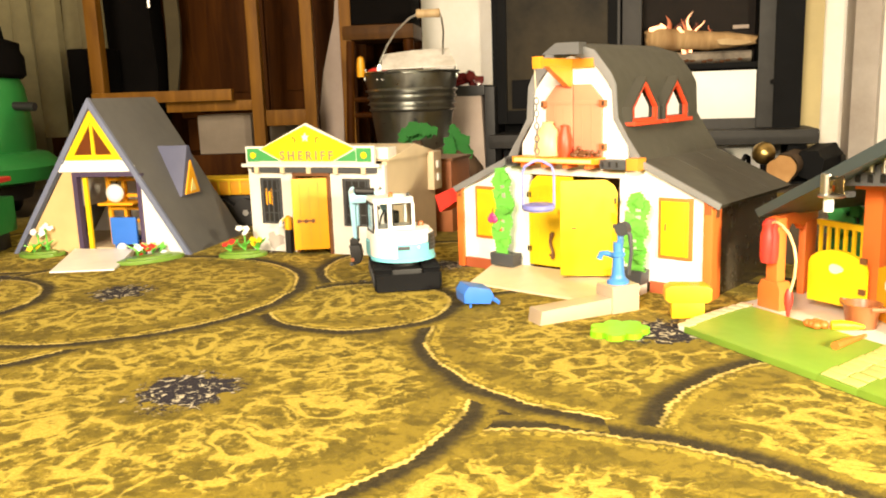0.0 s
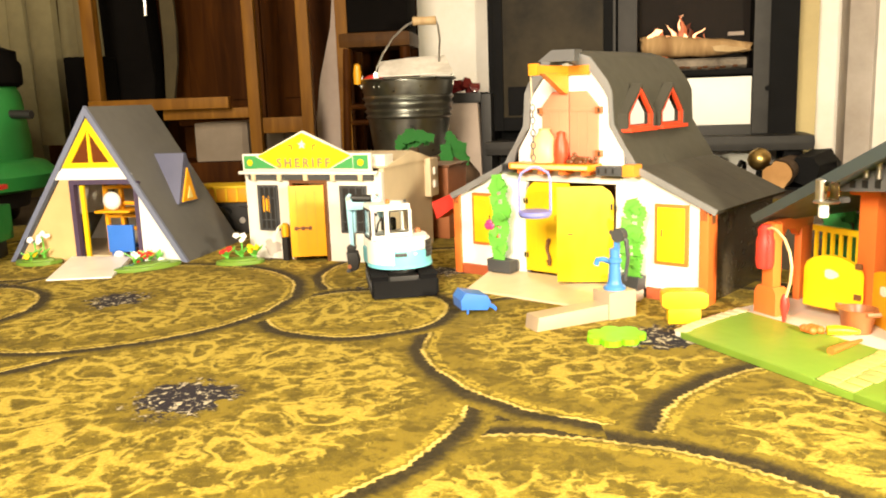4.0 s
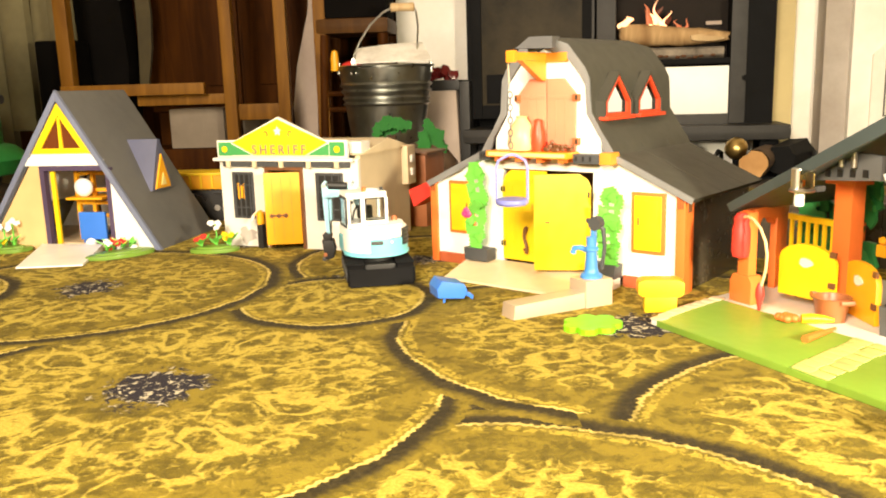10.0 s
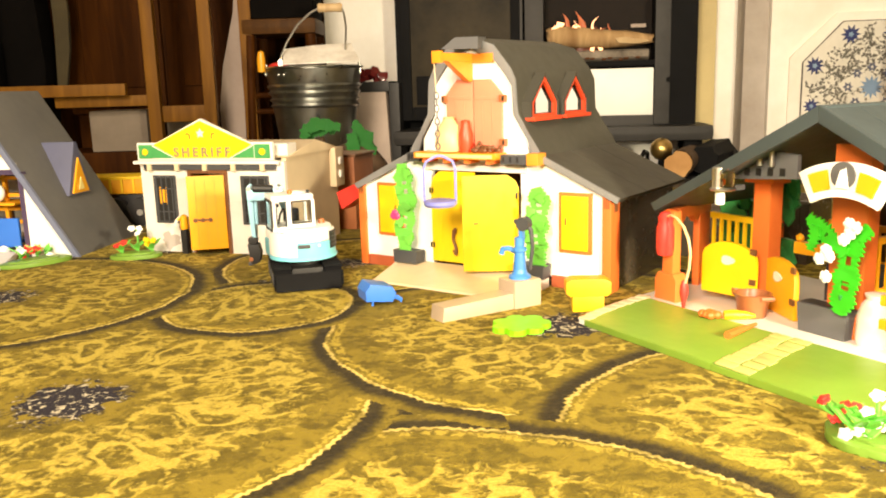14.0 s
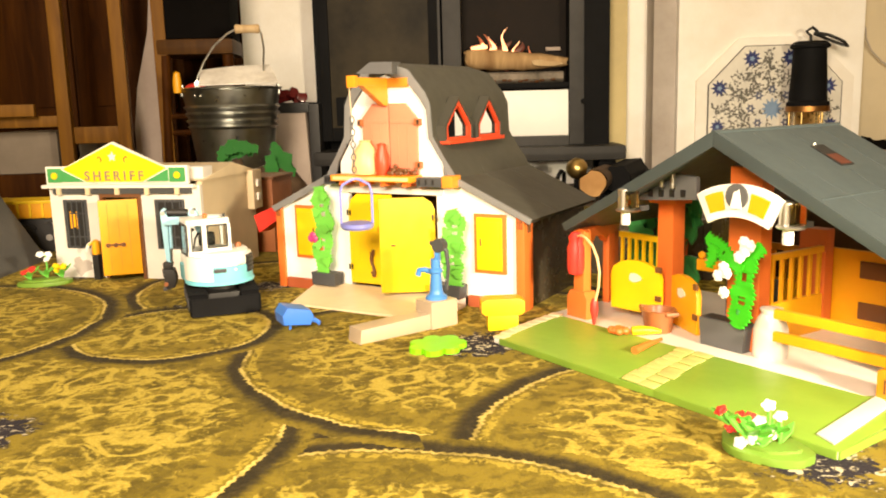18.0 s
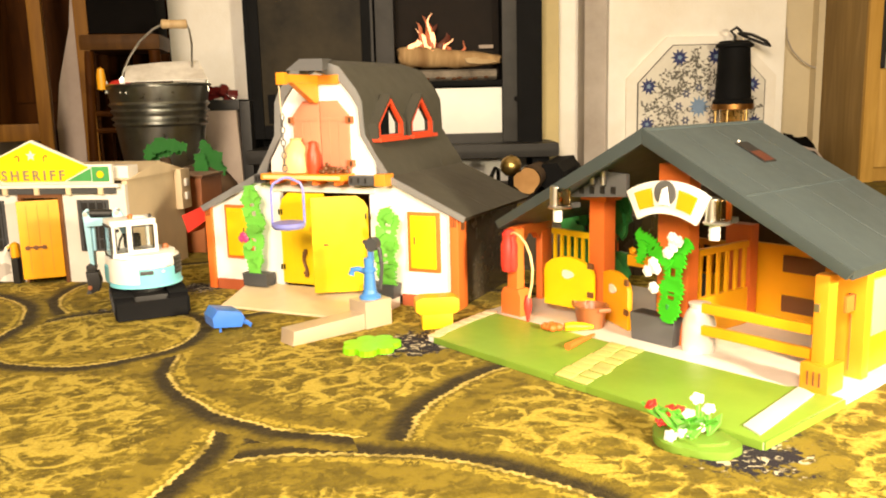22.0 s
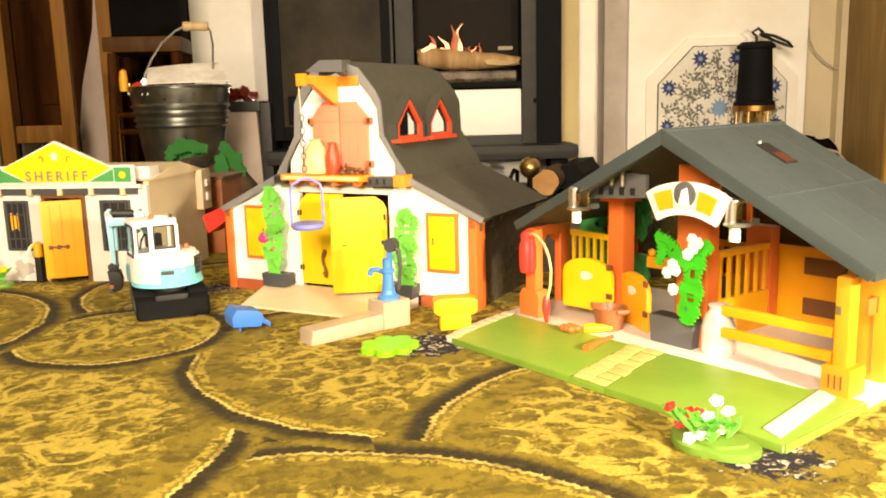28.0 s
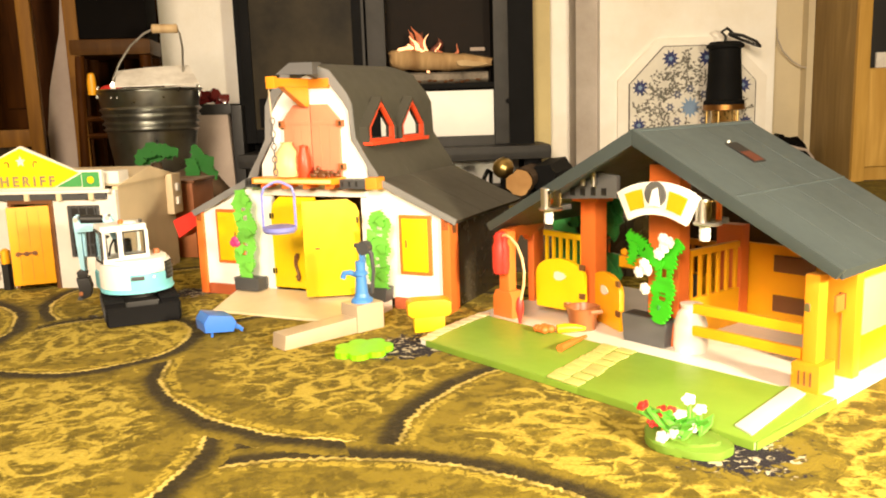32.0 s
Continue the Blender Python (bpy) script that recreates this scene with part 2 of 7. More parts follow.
    bump(nt, b, add(mul(tex(420, 3), 0.5), mul(step(gold, -0.1, 0.2), 0.25), mul(sub(1.0, step(e, -0.012, 0.004)), 0.5)), 0.6, 0.005)
    return m


M = {
    "white": plastic("white_plastic", (0.86, 0.85, 0.82)),
    "cream": plastic("cream_plastic", (0.75, 0.71, 0.65)),
    "beige": plastic("beige_plastic", (0.65, 0.52, 0.34)),
    "stone": plastic("stone_plastic", (0.44, 0.345, 0.245)),
    "yellow": plastic("yellow_plastic", (0.84, 0.55, 0.008)),
    "amber": plastic("amber_plastic", (0.82, 0.37, 0.010)),
    "peach": plastic("peach_plastic", (0.84, 0.54, 0.26)),
    "orange": plastic("orange_plastic", (0.72, 0.26, 0.03)),
    "redorange": plastic("red_orange_plastic", (0.74, 0.165, 0.032)),
    "brick": plastic("brick_red_plastic", (0.42, 0.10, 0.04)),
    "tree_green": plastic("toy_tree_green_plastic", (0.012, 0.165, 0.016), 0.7),
    "dormer_red": plastic("dormer_red_plastic", (0.60, 0.060, 0.020)),
    "red": plastic("red_plastic", (0.70, 0.04, 0.03)),
    "salmon": plastic("salmon_plastic", (0.80, 0.25, 0.15)),
    "brown": plastic("brown_plastic", (0.16, 0.065, 0.025)),
    "rust": plastic("rust_brown_plastic", (0.36, 0.125, 0.045)),
    "slate": plastic("slate_grey_plastic", (0.105, 0.105, 0.110), 0.5),
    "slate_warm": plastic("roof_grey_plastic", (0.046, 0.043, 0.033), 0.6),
    "slate_mid": plastic("roof_mid_grey_plastic", (0.092, 0.090, 0.088), 0.55),
    "slate_green": plastic("roof_green_grey_plastic", (0.046, 0.061, 0.066), 0.42),
    "black": plastic("black_plastic", (0.012, 0.011, 0.011), 0.5),
    "dark": plastic("dark_grey_plastic", (0.055, 0.057, 0.062), 0.45),
    "blue": plastic("blue_plastic", (0.035, 0.16, 0.62)),
    "violet": plastic("lavender_plastic", (0.22, 0.24, 0.66)),
    "cyan": plastic("sky_blue_plastic", (0.20, 0.62, 0.74)),
    "skyblue": plastic("pale_blue_plastic", (0.36, 0.66, 0.82)),
    "pump_blue": plastic("pump_blue_plastic", (0.06, 0.23, 0.60)),
    "leaf": plastic("leaf_green_plastic", (0.15, 0.52, 0.065)),
    "leaf_dark": plastic("dark_leaf_plastic", (0.03, 0.22, 0.05)),
    "lime": plastic("lime_green_plastic", (0.20, 0.60, 0.008)),
    "lawn": plastic("lawn_green_plastic", (0.20, 0.34, 0.04)),
    "moss": plastic("moss_green_plastic", (0.155, 0.280, 0.036)),
    "signgreen": plastic("sign_green_plastic", (0.06, 0.30, 0.09)),
    "slate_light": plastic("light_slate_plastic", (0.20, 0.20, 0.205), 0.45),
    "peach_wall": plastic("peach_wall_plastic", (0.66, 0.44, 0.21)),
    "dormer_blue": plastic("dormer_blue_plastic", (0.082, 0.088, 0.150), 0.5),
    "maroon_pane": plastic("brown_pane_plastic", (0.125, 0.034, 0.010), 0.2),
    "maroon": plastic("maroon_plastic", (0.085, 0.022, 0.012)),
    "vine": plastic("vine_green_plastic", (0.03, 0.42, 0.012)),
    "pathstone": plastic("path_stone_plastic", (0.58, 0.51, 0.17)),
    "plum": plastic("plum_plastic", (0.060, 0.040, 0.085), 0.45),
    "slate_blue": plastic("slate_blue_plastic", (0.140, 0.160, 0.245), 0.45),
    "machine": plastic("machine_green_plastic", (0.02, 0.20, 0.04)),
    "pink": plastic("pink_plastic", (0.65, 0.05, 0.22)),
    "steel": metal("steel_wire", (0.62, 0.60, 0.57), 0.32),
    "zinc": metal("galvanised_zinc", (0.50, 0.51, 0.48), 0.27, 14),
    "brass": metal("brass", (0.72, 0.50, 0.18), 0.3),
    "oak": wood("oak", (0.118, 0.048, 0.005), (0.235, 0.105, 0.012), gloss=0.10),
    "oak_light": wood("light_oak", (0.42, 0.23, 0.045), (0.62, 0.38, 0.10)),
    # darker copy of the light oak: shade on the cabinet's side, put into colour
    "oak_side": wood("shaded_oak", (0.20, 0.125, 0.042), (0.32, 0.205, 0.075)),
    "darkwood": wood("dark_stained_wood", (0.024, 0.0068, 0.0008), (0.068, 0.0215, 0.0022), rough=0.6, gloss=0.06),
    "stool_wood": wood("stained_stool_wood", (0.045, 0.018, 0.0035), (0.095, 0.040, 0.007), gloss=0.1),
    "palewood": wood("pale_wood", (0.42, 0.28, 0.14), (0.62, 0.46, 0.26)),
    "bark": wood("bark", (0.05, 0.032, 0.02), (0.16, 0.10, 0.06), (14, 14, 20), 0.9),
    "logend": wood("cut_log_end", (0.34, 0.17, 0.06), (0.55, 0.32, 0.13), (20, 20, 20), 0.8),
    "plaster": stained("white_plaster", (0.93, 0.91, 0.86), (0.78, 0.72, 0.62), 2.2),
    "plaster_grey": stained("grey_plaster", (0.48, 0.43, 0.39), (0.33, 0.28, 0.24), 4.0),
    "plaster_beige": stained("beige_plaster", (0.64, 0.55, 0.38), (0.50, 0.42, 0.28), 1.6),
    "iron": stained("cast_iron", (0.0075, 0.0075, 0.0085), (0.004, 0.004, 0.004), 5.0, 0.7, 0.6, 220, 0.1, 0.10),
    "iron_grey": stained("worn_grey_iron", (0.034, 0.031, 0.030), (0.014, 0.013, 0.012), 7.0, 0.55, 0.62, 180, 0.15, 0.35),
    "wall_ochre": stained("ochre_plaster", (0.66, 0.54, 0.27), (0.52, 0.42, 0.22), 3.0),
    "tile_grey": plastic("grey_blue_glaze", (0.10, 0.11, 0.17), 0.25),
    "fire_dim": glow("dull_flame", (1.0, 0.16, 0.09), 0.16),
    "crystal": plastic("dark_red_glass", (0.11, 0.012, 0.012), 0.15),
    "pale_yellow": plastic("pale_yellow_plastic", (0.86, 0.70, 0.26)),
    "soot": stained("sooty_glass", (0.085, 0.066, 0.036), (0.004, 0.0035, 0.003), 3.2, 0.45, 0.90, 140, 0.0, 0.08),
    "letter": plastic("letter_paint", (0.26, 0.20, 0.12), 0.5),
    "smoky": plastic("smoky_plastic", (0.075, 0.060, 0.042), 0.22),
    "ash": stained("grey_ash", (0.30, 0.255, 0.205), (0.020, 0.016, 0.012), 11.0, 0.95, 0.60),
    "tangerine": plastic("tangerine_plastic", (0.80, 0.285, 0.016)),
    "copper": metal("dull_copper", (0.50, 0.24, 0.075), 0.35),
    "firebrick": stained("sooty_firebrick", (0.012, 0.0075, 0.0055), (0.004, 0.003, 0.002), 6.0, 0.9),
    "hearth": stained("dark_stone_floor", (0.085, 0.065, 0.048), (0.035, 0.025, 0.018), 5.0, 0.7),
    "cloth": stained("cream_cloth", (0.175, 0.150, 0.075), (0.095, 0.080, 0.040), 4.0, 0.9),
    "cloth_pale": stained("pale_cloth", (0.50, 0.41, 0.355), (0.37, 0.29, 0.245), 4.0, 0.9),
    # white of the crates dimmed: deep shade under the bench, put into colour
    "linen": stained("shaded_white_board", (0.25, 0.205, 0.16), (0.17, 0.135, 0.10), 4.0, 0.9),
    "splitwood": wood("split_firewood", (0.25, 0.14, 0.06), (0.62, 0.42, 0.21), (9, 30, 30), 0.9),
    "dim_cloth": stained("dim_olive_cloth", (0.060, 0.045, 0.018), (0.032, 0.024, 0.010), 4.0, 0.9),
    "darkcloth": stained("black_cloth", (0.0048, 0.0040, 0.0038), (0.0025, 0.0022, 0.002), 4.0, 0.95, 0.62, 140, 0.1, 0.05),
    # near-white that stands in for a bright reflection on the stove's lower panel
    "enamel": plastic("white_glare", (0.92, 0.91, 0.88), 0.35, 0.04),
    "paper": stained("white_card", (0.80, 0.77, 0.72), (0.50, 0.46, 0.41), 14.0),
    "glass": glass_mat("clear_glass"),
    "lampglass": glass_mat("amber_lamp_glass", (1.0, 0.86, 0.60), 0.05),
    "tile_blue": plastic("cobalt_glaze", (0.045, 0.055, 0.16), 0.2),
    "tile_light": plastic("pale_blue_glaze", (0.20, 0.30, 0.46), 0.2),
    "tile_white": plastic("white_glaze", (0.72, 0.69, 0.62), 0.2),
    "sprig": plastic("grey_brown_glaze_line", (0.135, 0.125, 0.105), 0.4),
    "line": plastic("dark_line_paint", (0.06, 0.05, 0.045), 0.6),
    "fire": glow("flame", (1.0, 0.22, 0.07), 1.0),
    "firecore": glow("flame_core", (1.0, 0.46, 0.20), 4.5),
    "ember": glow("ember", (1.0, 0.25, 0.04), 0.10),
    "rug": rug_material(),
}
M["ceiling"] = M["plaster"]


# ---- building helpers ----
def box(bm, x0, x1, y0, y1, z0, z1, bev=0.0):
    vs = [bm.verts.new(p) for p in ((x0, y0, z0), (x1, y0, z0), (x1, y1, z0), (x0, y1, z0), (x0, y0, z1), (x1, y0, z1), (x1, y1, z1), (x0, y1, z1))]
    fs = [bm.faces.new([vs[i] for i in q]) for q in ((3, 2, 1, 0), (4, 5, 6, 7), (0, 1, 5, 4), (1, 2, 6, 5), (2, 3, 7, 6), (3, 0, 4, 7))]
    if bev:
        es = {e for f_ in fs for e in f_.edges}
        bmesh.ops.bevel(bm, geom=list(es), offset=bev, segments=2, profile=0.7, affect="EDGES")
    return bm


def prism(bm, pts, a, b, axis="y", bev=0.0):
    """A polygon drawn in the plane across the axis, drawn out from a to b along it."""
    def at(p, d):
        return {"y": (p[0], d, p[1]), "x": (d, p[0], p[1]), "z": (p[0], p[1], d)}[axis]
    lo, hi = [bm.verts.new(at(p, a)) for p in pts], [bm.verts.new(at(p, b)) for p in pts]
    n = len(pts)
    fs = [bm.faces.new(lo[::-1]), bm.faces.new(hi)] + [bm.faces.new((lo[i], lo[(i + 1) % n], hi[(i + 1) % n], hi[i])) for i in range(n)]
    if bev:
        es = {e for f_ in fs[:2] for e in f_.edges}
        bmesh.ops.bevel(bm, geom=list(es), offset=bev, segments=2, profile=0.7, affect="EDGES")
    return bm


def rod(bm, p0, p1, r0, r1=None, n=14):
    p0, p1 = Vector(p0), Vector(p1)
    r1 = r0 if r1 is None else r1
    q = (p1 - p0).to_track_quat("Z", "Y")
    rings = []
    for p, r in ((p0, r0), (p1, r1)):
        rings.append([bm.verts.new(p + q @ Vector((r * math.cos(k * math.tau / n), r * math.sin(k * math.tau / n), 0))) for k in range(n)])
    bm.faces.new(rings[0][::-1]), bm.faces.new(rings[1])
    for k in range(n):
        bm.faces.new((rings[0][k], rings[0][(k + 1) % n], rings[1][(k + 1) % n], rings[1][k]))
    return bm


def tube(bm, pts, r, n=8):
    pts = [Vector(p) for p in pts]
    rings = []
    for i, p in enumerate(pts):
        d = pts[min(i + 1, len(pts) - 1)] - pts[max(i - 1, 0)]
        q = d.to_track_quat("Z", "Y")
        rr = r[i] if isinstance(r, (list, tuple)) else r
        rings.append([bm.verts.new(p + q @ Vector((rr * math.cos(k * math.tau / n), rr * math.sin(k * math.tau / n), 0))) for k in range(n)])
    for a, b in zip(rings, rings[1:]):
        # join to the nearest turn of the next ring
        s = min(range(n), key=lambda o: sum((a[k].co - b[(k + o) % n].co).length for k in range(n)))
        for k in range(n):
            bm.faces.new((a[k], a[(k + 1) % n], b[(k + 1 + s) % n], b[(k + s) % n]))
    bm.faces.new(rings[0][::-1]), bm.faces.new(rings[-1])
    return bm


def lathe(bm, prof, n=28, c=(0, 0, 0)):
    rings = [[bm.verts.new((c[0] + r * math.cos(k * math.tau / n), c[1] + r * math.sin(k * math.tau / n), c[2] + z)) for k in range(n)] for r, z in prof]
    for a, b in zip(rings, rings[1:]):
        for k in range(n):
            bm.faces.new((a[k], a[(k + 1) % n], b[(k + 1) % n], b[k]))
    if prof[0][0] > 1e-5:
        bm.faces.new(rings[0][::-1])
    if prof[-1][0] > 1e-5:
        bm.faces.new(rings[-1])
    bmesh.ops.remove_doubles(bm, verts=bm.verts[:], dist=1e-6)
    return bm


def ball(bm, c, r, sx=1, sy=1, sz=1, sub=2):
    g = bmesh.ops.create_icosphere(bm, subdivisions=sub, radius=1)
    for v in g["verts"]:
        v.co = Vector((c[0] + v.co.x * r * sx, c[1] + v.co.y * r * sy, c[2] + v.co.z * r * sz))
    return bm


def B():
    return bmesh.new()


def mesh_of(name, bm, material):
    bmesh.ops.recalc_face_normals(bm, faces=bm.faces[:])
    me = bpy.data.meshes.new(name)
    bm.to_mesh(me)
    bm.free()
    for m in material if isinstance(material, (list, tuple)) else [material]:
        me.materials.append(M[m] if isinstance(m, str) else m)
    me.shade_smooth()
    me.set_sharp_from_angle(angle=radians(38))
    return me


def part(name, bm, material, parent, label="", m=None):
    ob = new(name, mesh_of(name, bm, material))
    ob.parent = parent
    if m is not None:
        ob.matrix_basis = m
    return tagged(ob, label)


def thing(name, m, label, category, group="", kind=""):
    ob = new(name)
    ob.empty_display_size = 0.05
    ob.matrix_basis = m
    return tagged(ob, label, category, group, kind)


def solo(name, bm, material, m, label, category, group="", kind=""):
    ob = new(name, mesh_of(name, bm, material))
    ob.matrix_basis = m
    return tagged(ob, label, category, group, kind)


def structure(name, bm, material, m=None, label="", category=""):
    ob = new(name, mesh_of(name, bm, material))
    if m is not None:
        ob.matrix_basis = m
    return tagged(ob, label, category, "", "structure")


def again(source, name, parent, m):
    """One more part on the same mesh."""
    ob = new(name, source.data)
    ob.parent, ob.matrix_basis = parent, m
    return ob


def lumpy(pts_n, r, wob, seed, sx=1.0, sy=1.0):
    """A closed, uneven outline."""
    rng = random.Random(seed)
    ph = [rng.uniform(0, math.tau) for _ in range(4)]
    out = []
    for k in range(pts_n):
        a = k * math.tau / pts_n
        q = r * (1 + wob * (0.5 * math.sin(3 * a + ph[0]) + 0.35 * math.sin(5 * a + ph[1]) + 0.3 * math.sin(9 * a + ph[2])))
        out.append((q * math.cos(a) * sx, q * math.sin(a) * sy))
    return out


K = pose(0.15, 2.55, 0, 0, 0, -14)   # the fireplace wall: x along it, y into it


def k_(x, y, z, rz=0):
    return K @ pose(x, y, z, 0, 0, rz)


# ---- the room ----
bm = B()
box(bm, -4.0, 4.5, -3.0, 5.0, -0.06, -0.012)
structure("floor", bm, "hearth", None, "dark worn stone floor", "floor")
bm = B()
box(bm, -2.0, 2.0, -1.2, 1.86, -0.0115, 0.0, 0.003)
rug = solo("rug", bm, "rug", pose(0, 0, 0), "patterned pile rug with gold and olive discs on the floor", "rug")
structure("wall_back", box(B(), -0.27, 3.4, 0.14, 0.30, -0.05, 2.4), "plaster", K, "white plastered fireplace wall")
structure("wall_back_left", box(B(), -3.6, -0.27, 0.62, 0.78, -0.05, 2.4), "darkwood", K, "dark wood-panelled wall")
structure("wall_return", box(B(), -0.30, -0.27, 0.30, 0.62, -0.05, 2.4), "plaster", K)
structure("wall_pier", box(B(), 1.05, 1.575, 0.0, 0.14, -0.05, 2.4, 0.004), "plaster", K, "white plastered pier beside the stove")
structure("wall_pier_grey", box(B(), 0.985, 1.05, 0.03, 0.14, -0.05, 2.4), "plaster_grey", K, "grey plaster strip beside the pier")
structure("wall_strip_ochre", box(B(), 0.856, 0.918, 0.09, 0.14, -0.05, 2.4), "wall_ochre", K, "ochre painted wall strip beside the stove")
structure("wall_recess", box(B(), 1.575, 1.70, 0.10, 0.14, -0.05, 2.4), "plaster_beige", K)
structure("wall_left", box(B(), -3.0, -2.9, -3.0, 4.0, -0.05, 2.4), "plaster_beige")
structure("wall_right", box(B(), 3.0, 3.1, -3.0, 3.0, -0.05, 2.4), "plaster_beige")
structure("wall_front", box(B(), -3.0, 3.1, -3.1, -3.0, -0.05, 2.4), "plaster_beige")
structure("ceiling", box(B(), -4.0, 4.5, -3.2, 5.0, 2.4, 2.5), "ceiling")


# ---- the barn ----
def cutout(path, half, seed, holes=(), tooth=0.0016, step=0.0021):
    """A flat moulded vine: a wavy ribbon with a leaf-toothed edge and small openings, drawn in x and z."""
    rng = random.Random(seed)
    pts = [Vector((x, z)) for x, z in path]
    run = [0.0]
    for a, b in zip(pts, pts[1:]):
        run.append(run[-1] + (b - a).length)
    n = max(6, int(run[-1] / step))
    bm = B()
    rows = []
    for k in range(n + 1):
        s = run[-1] * k / n
        i = min(len(pts) - 2, max(j for j in range(len(run)) if run[j] <= s + 1e-9))
        f = (s - run[i]) / (run[i + 1] - run[i])
        p, d = pts[i].lerp(pts[i + 1], f), (pts[i + 1] - pts[i]).normalized()
        w = half[min(i, len(half) - 1)] * (1 - f) + half[min(i + 1, len(half) - 1)] * f
        side = Vector((-d.y, d.x))
        lo = w * (1 + 0.16 * math.sin(s * 230 + seed)) + tooth * (1 if k % 2 else -1) + rng.uniform(-0.0009, 0.0009)
        hi = w * (1 + 0.16 * math.sin(s * 260 + 2.0 * seed)) + tooth * (1 if k % 2 else -1) + rng.uniform(-0.0009, 0.0009)
        row = [p - side * max(lo, 0.001), p - side * w * 0.30, p + side * w * 0.34, p + side * max(hi, 0.001)]
        rows.append([bm.verts.new((q.x, rng.uniform(-0.0005, 0.0005), q.y)) for q in row])
    for k, (a, b) in enumerate(zip(rows, rows[1:])):
        for q in range(3):
            if q == 1 and any(h <= k / n < h + 0.045 for h in holes):
                continue
            bm.faces.new((a[q], a[q + 1], b[q + 1], b[q]))
    grown = bmesh.ops.extrude_face_region(bm, geom=bm.faces[:])["geom"]
    bmesh.ops.translate(bm, vec=(0, 0.0024, 0), verts=[g for g in grown if isinstance(g, bmesh.types.BMVert)])
    return bm


def ivy(name, m, h, seed, label, blossom="", dx=0.0):
    """A climbing plant: a flat, notched vine moulded in one piece, in a dark trough."""
    t = thing(name, m, label, "plant", "climbing plants")
    part("trough", prism(B(), [(-0.0185, 0.003), (0.0185, 0.003), (0.0200, 0.020), (-0.0200, 0.020)], -0.010, 0.010, "y", 0.0015), "dark", t, "dark grey trough")
    path = [(dx + 0.0035 * math.sin(k * 1.15 + seed), 0.016 + (h - 0.008) * k / 7) for k in range(8)]
    part("vine", cutout(path, [0.007, 0.0125, 0.0155, 0.0135, 0.0150, 0.0120, 0.0140, 0.0085], seed, (0.28, 0.37, 0.66, 0.76)), "leaf", t, "flat leafy vine", pose(0, -0.006, 0))
    for k in range(5):
        z = 0.036 + (h - 0.04) * k / 4
        part("leaf", prism(B(), lumpy(18, 0.0062, 0.5, seed * 31 + k), -0.0012, 0.0012, "y", 0.0005), "leaf", t, "", pose(dx + 0.007 * (-1) ** k, -0.0085, z, 8 * (-1) ** k, 30 * k, 0))
    if blossom:
        for k in range(3):
            part("blossom", ball(B(), (0, 0, 0), 0.0058, 1, 0.6, 1, 1), blossom, t, "", pose(-0.0165 + 0.003 * k, -0.010, 0.066 + 0.0042 * (k % 2)))
    return t


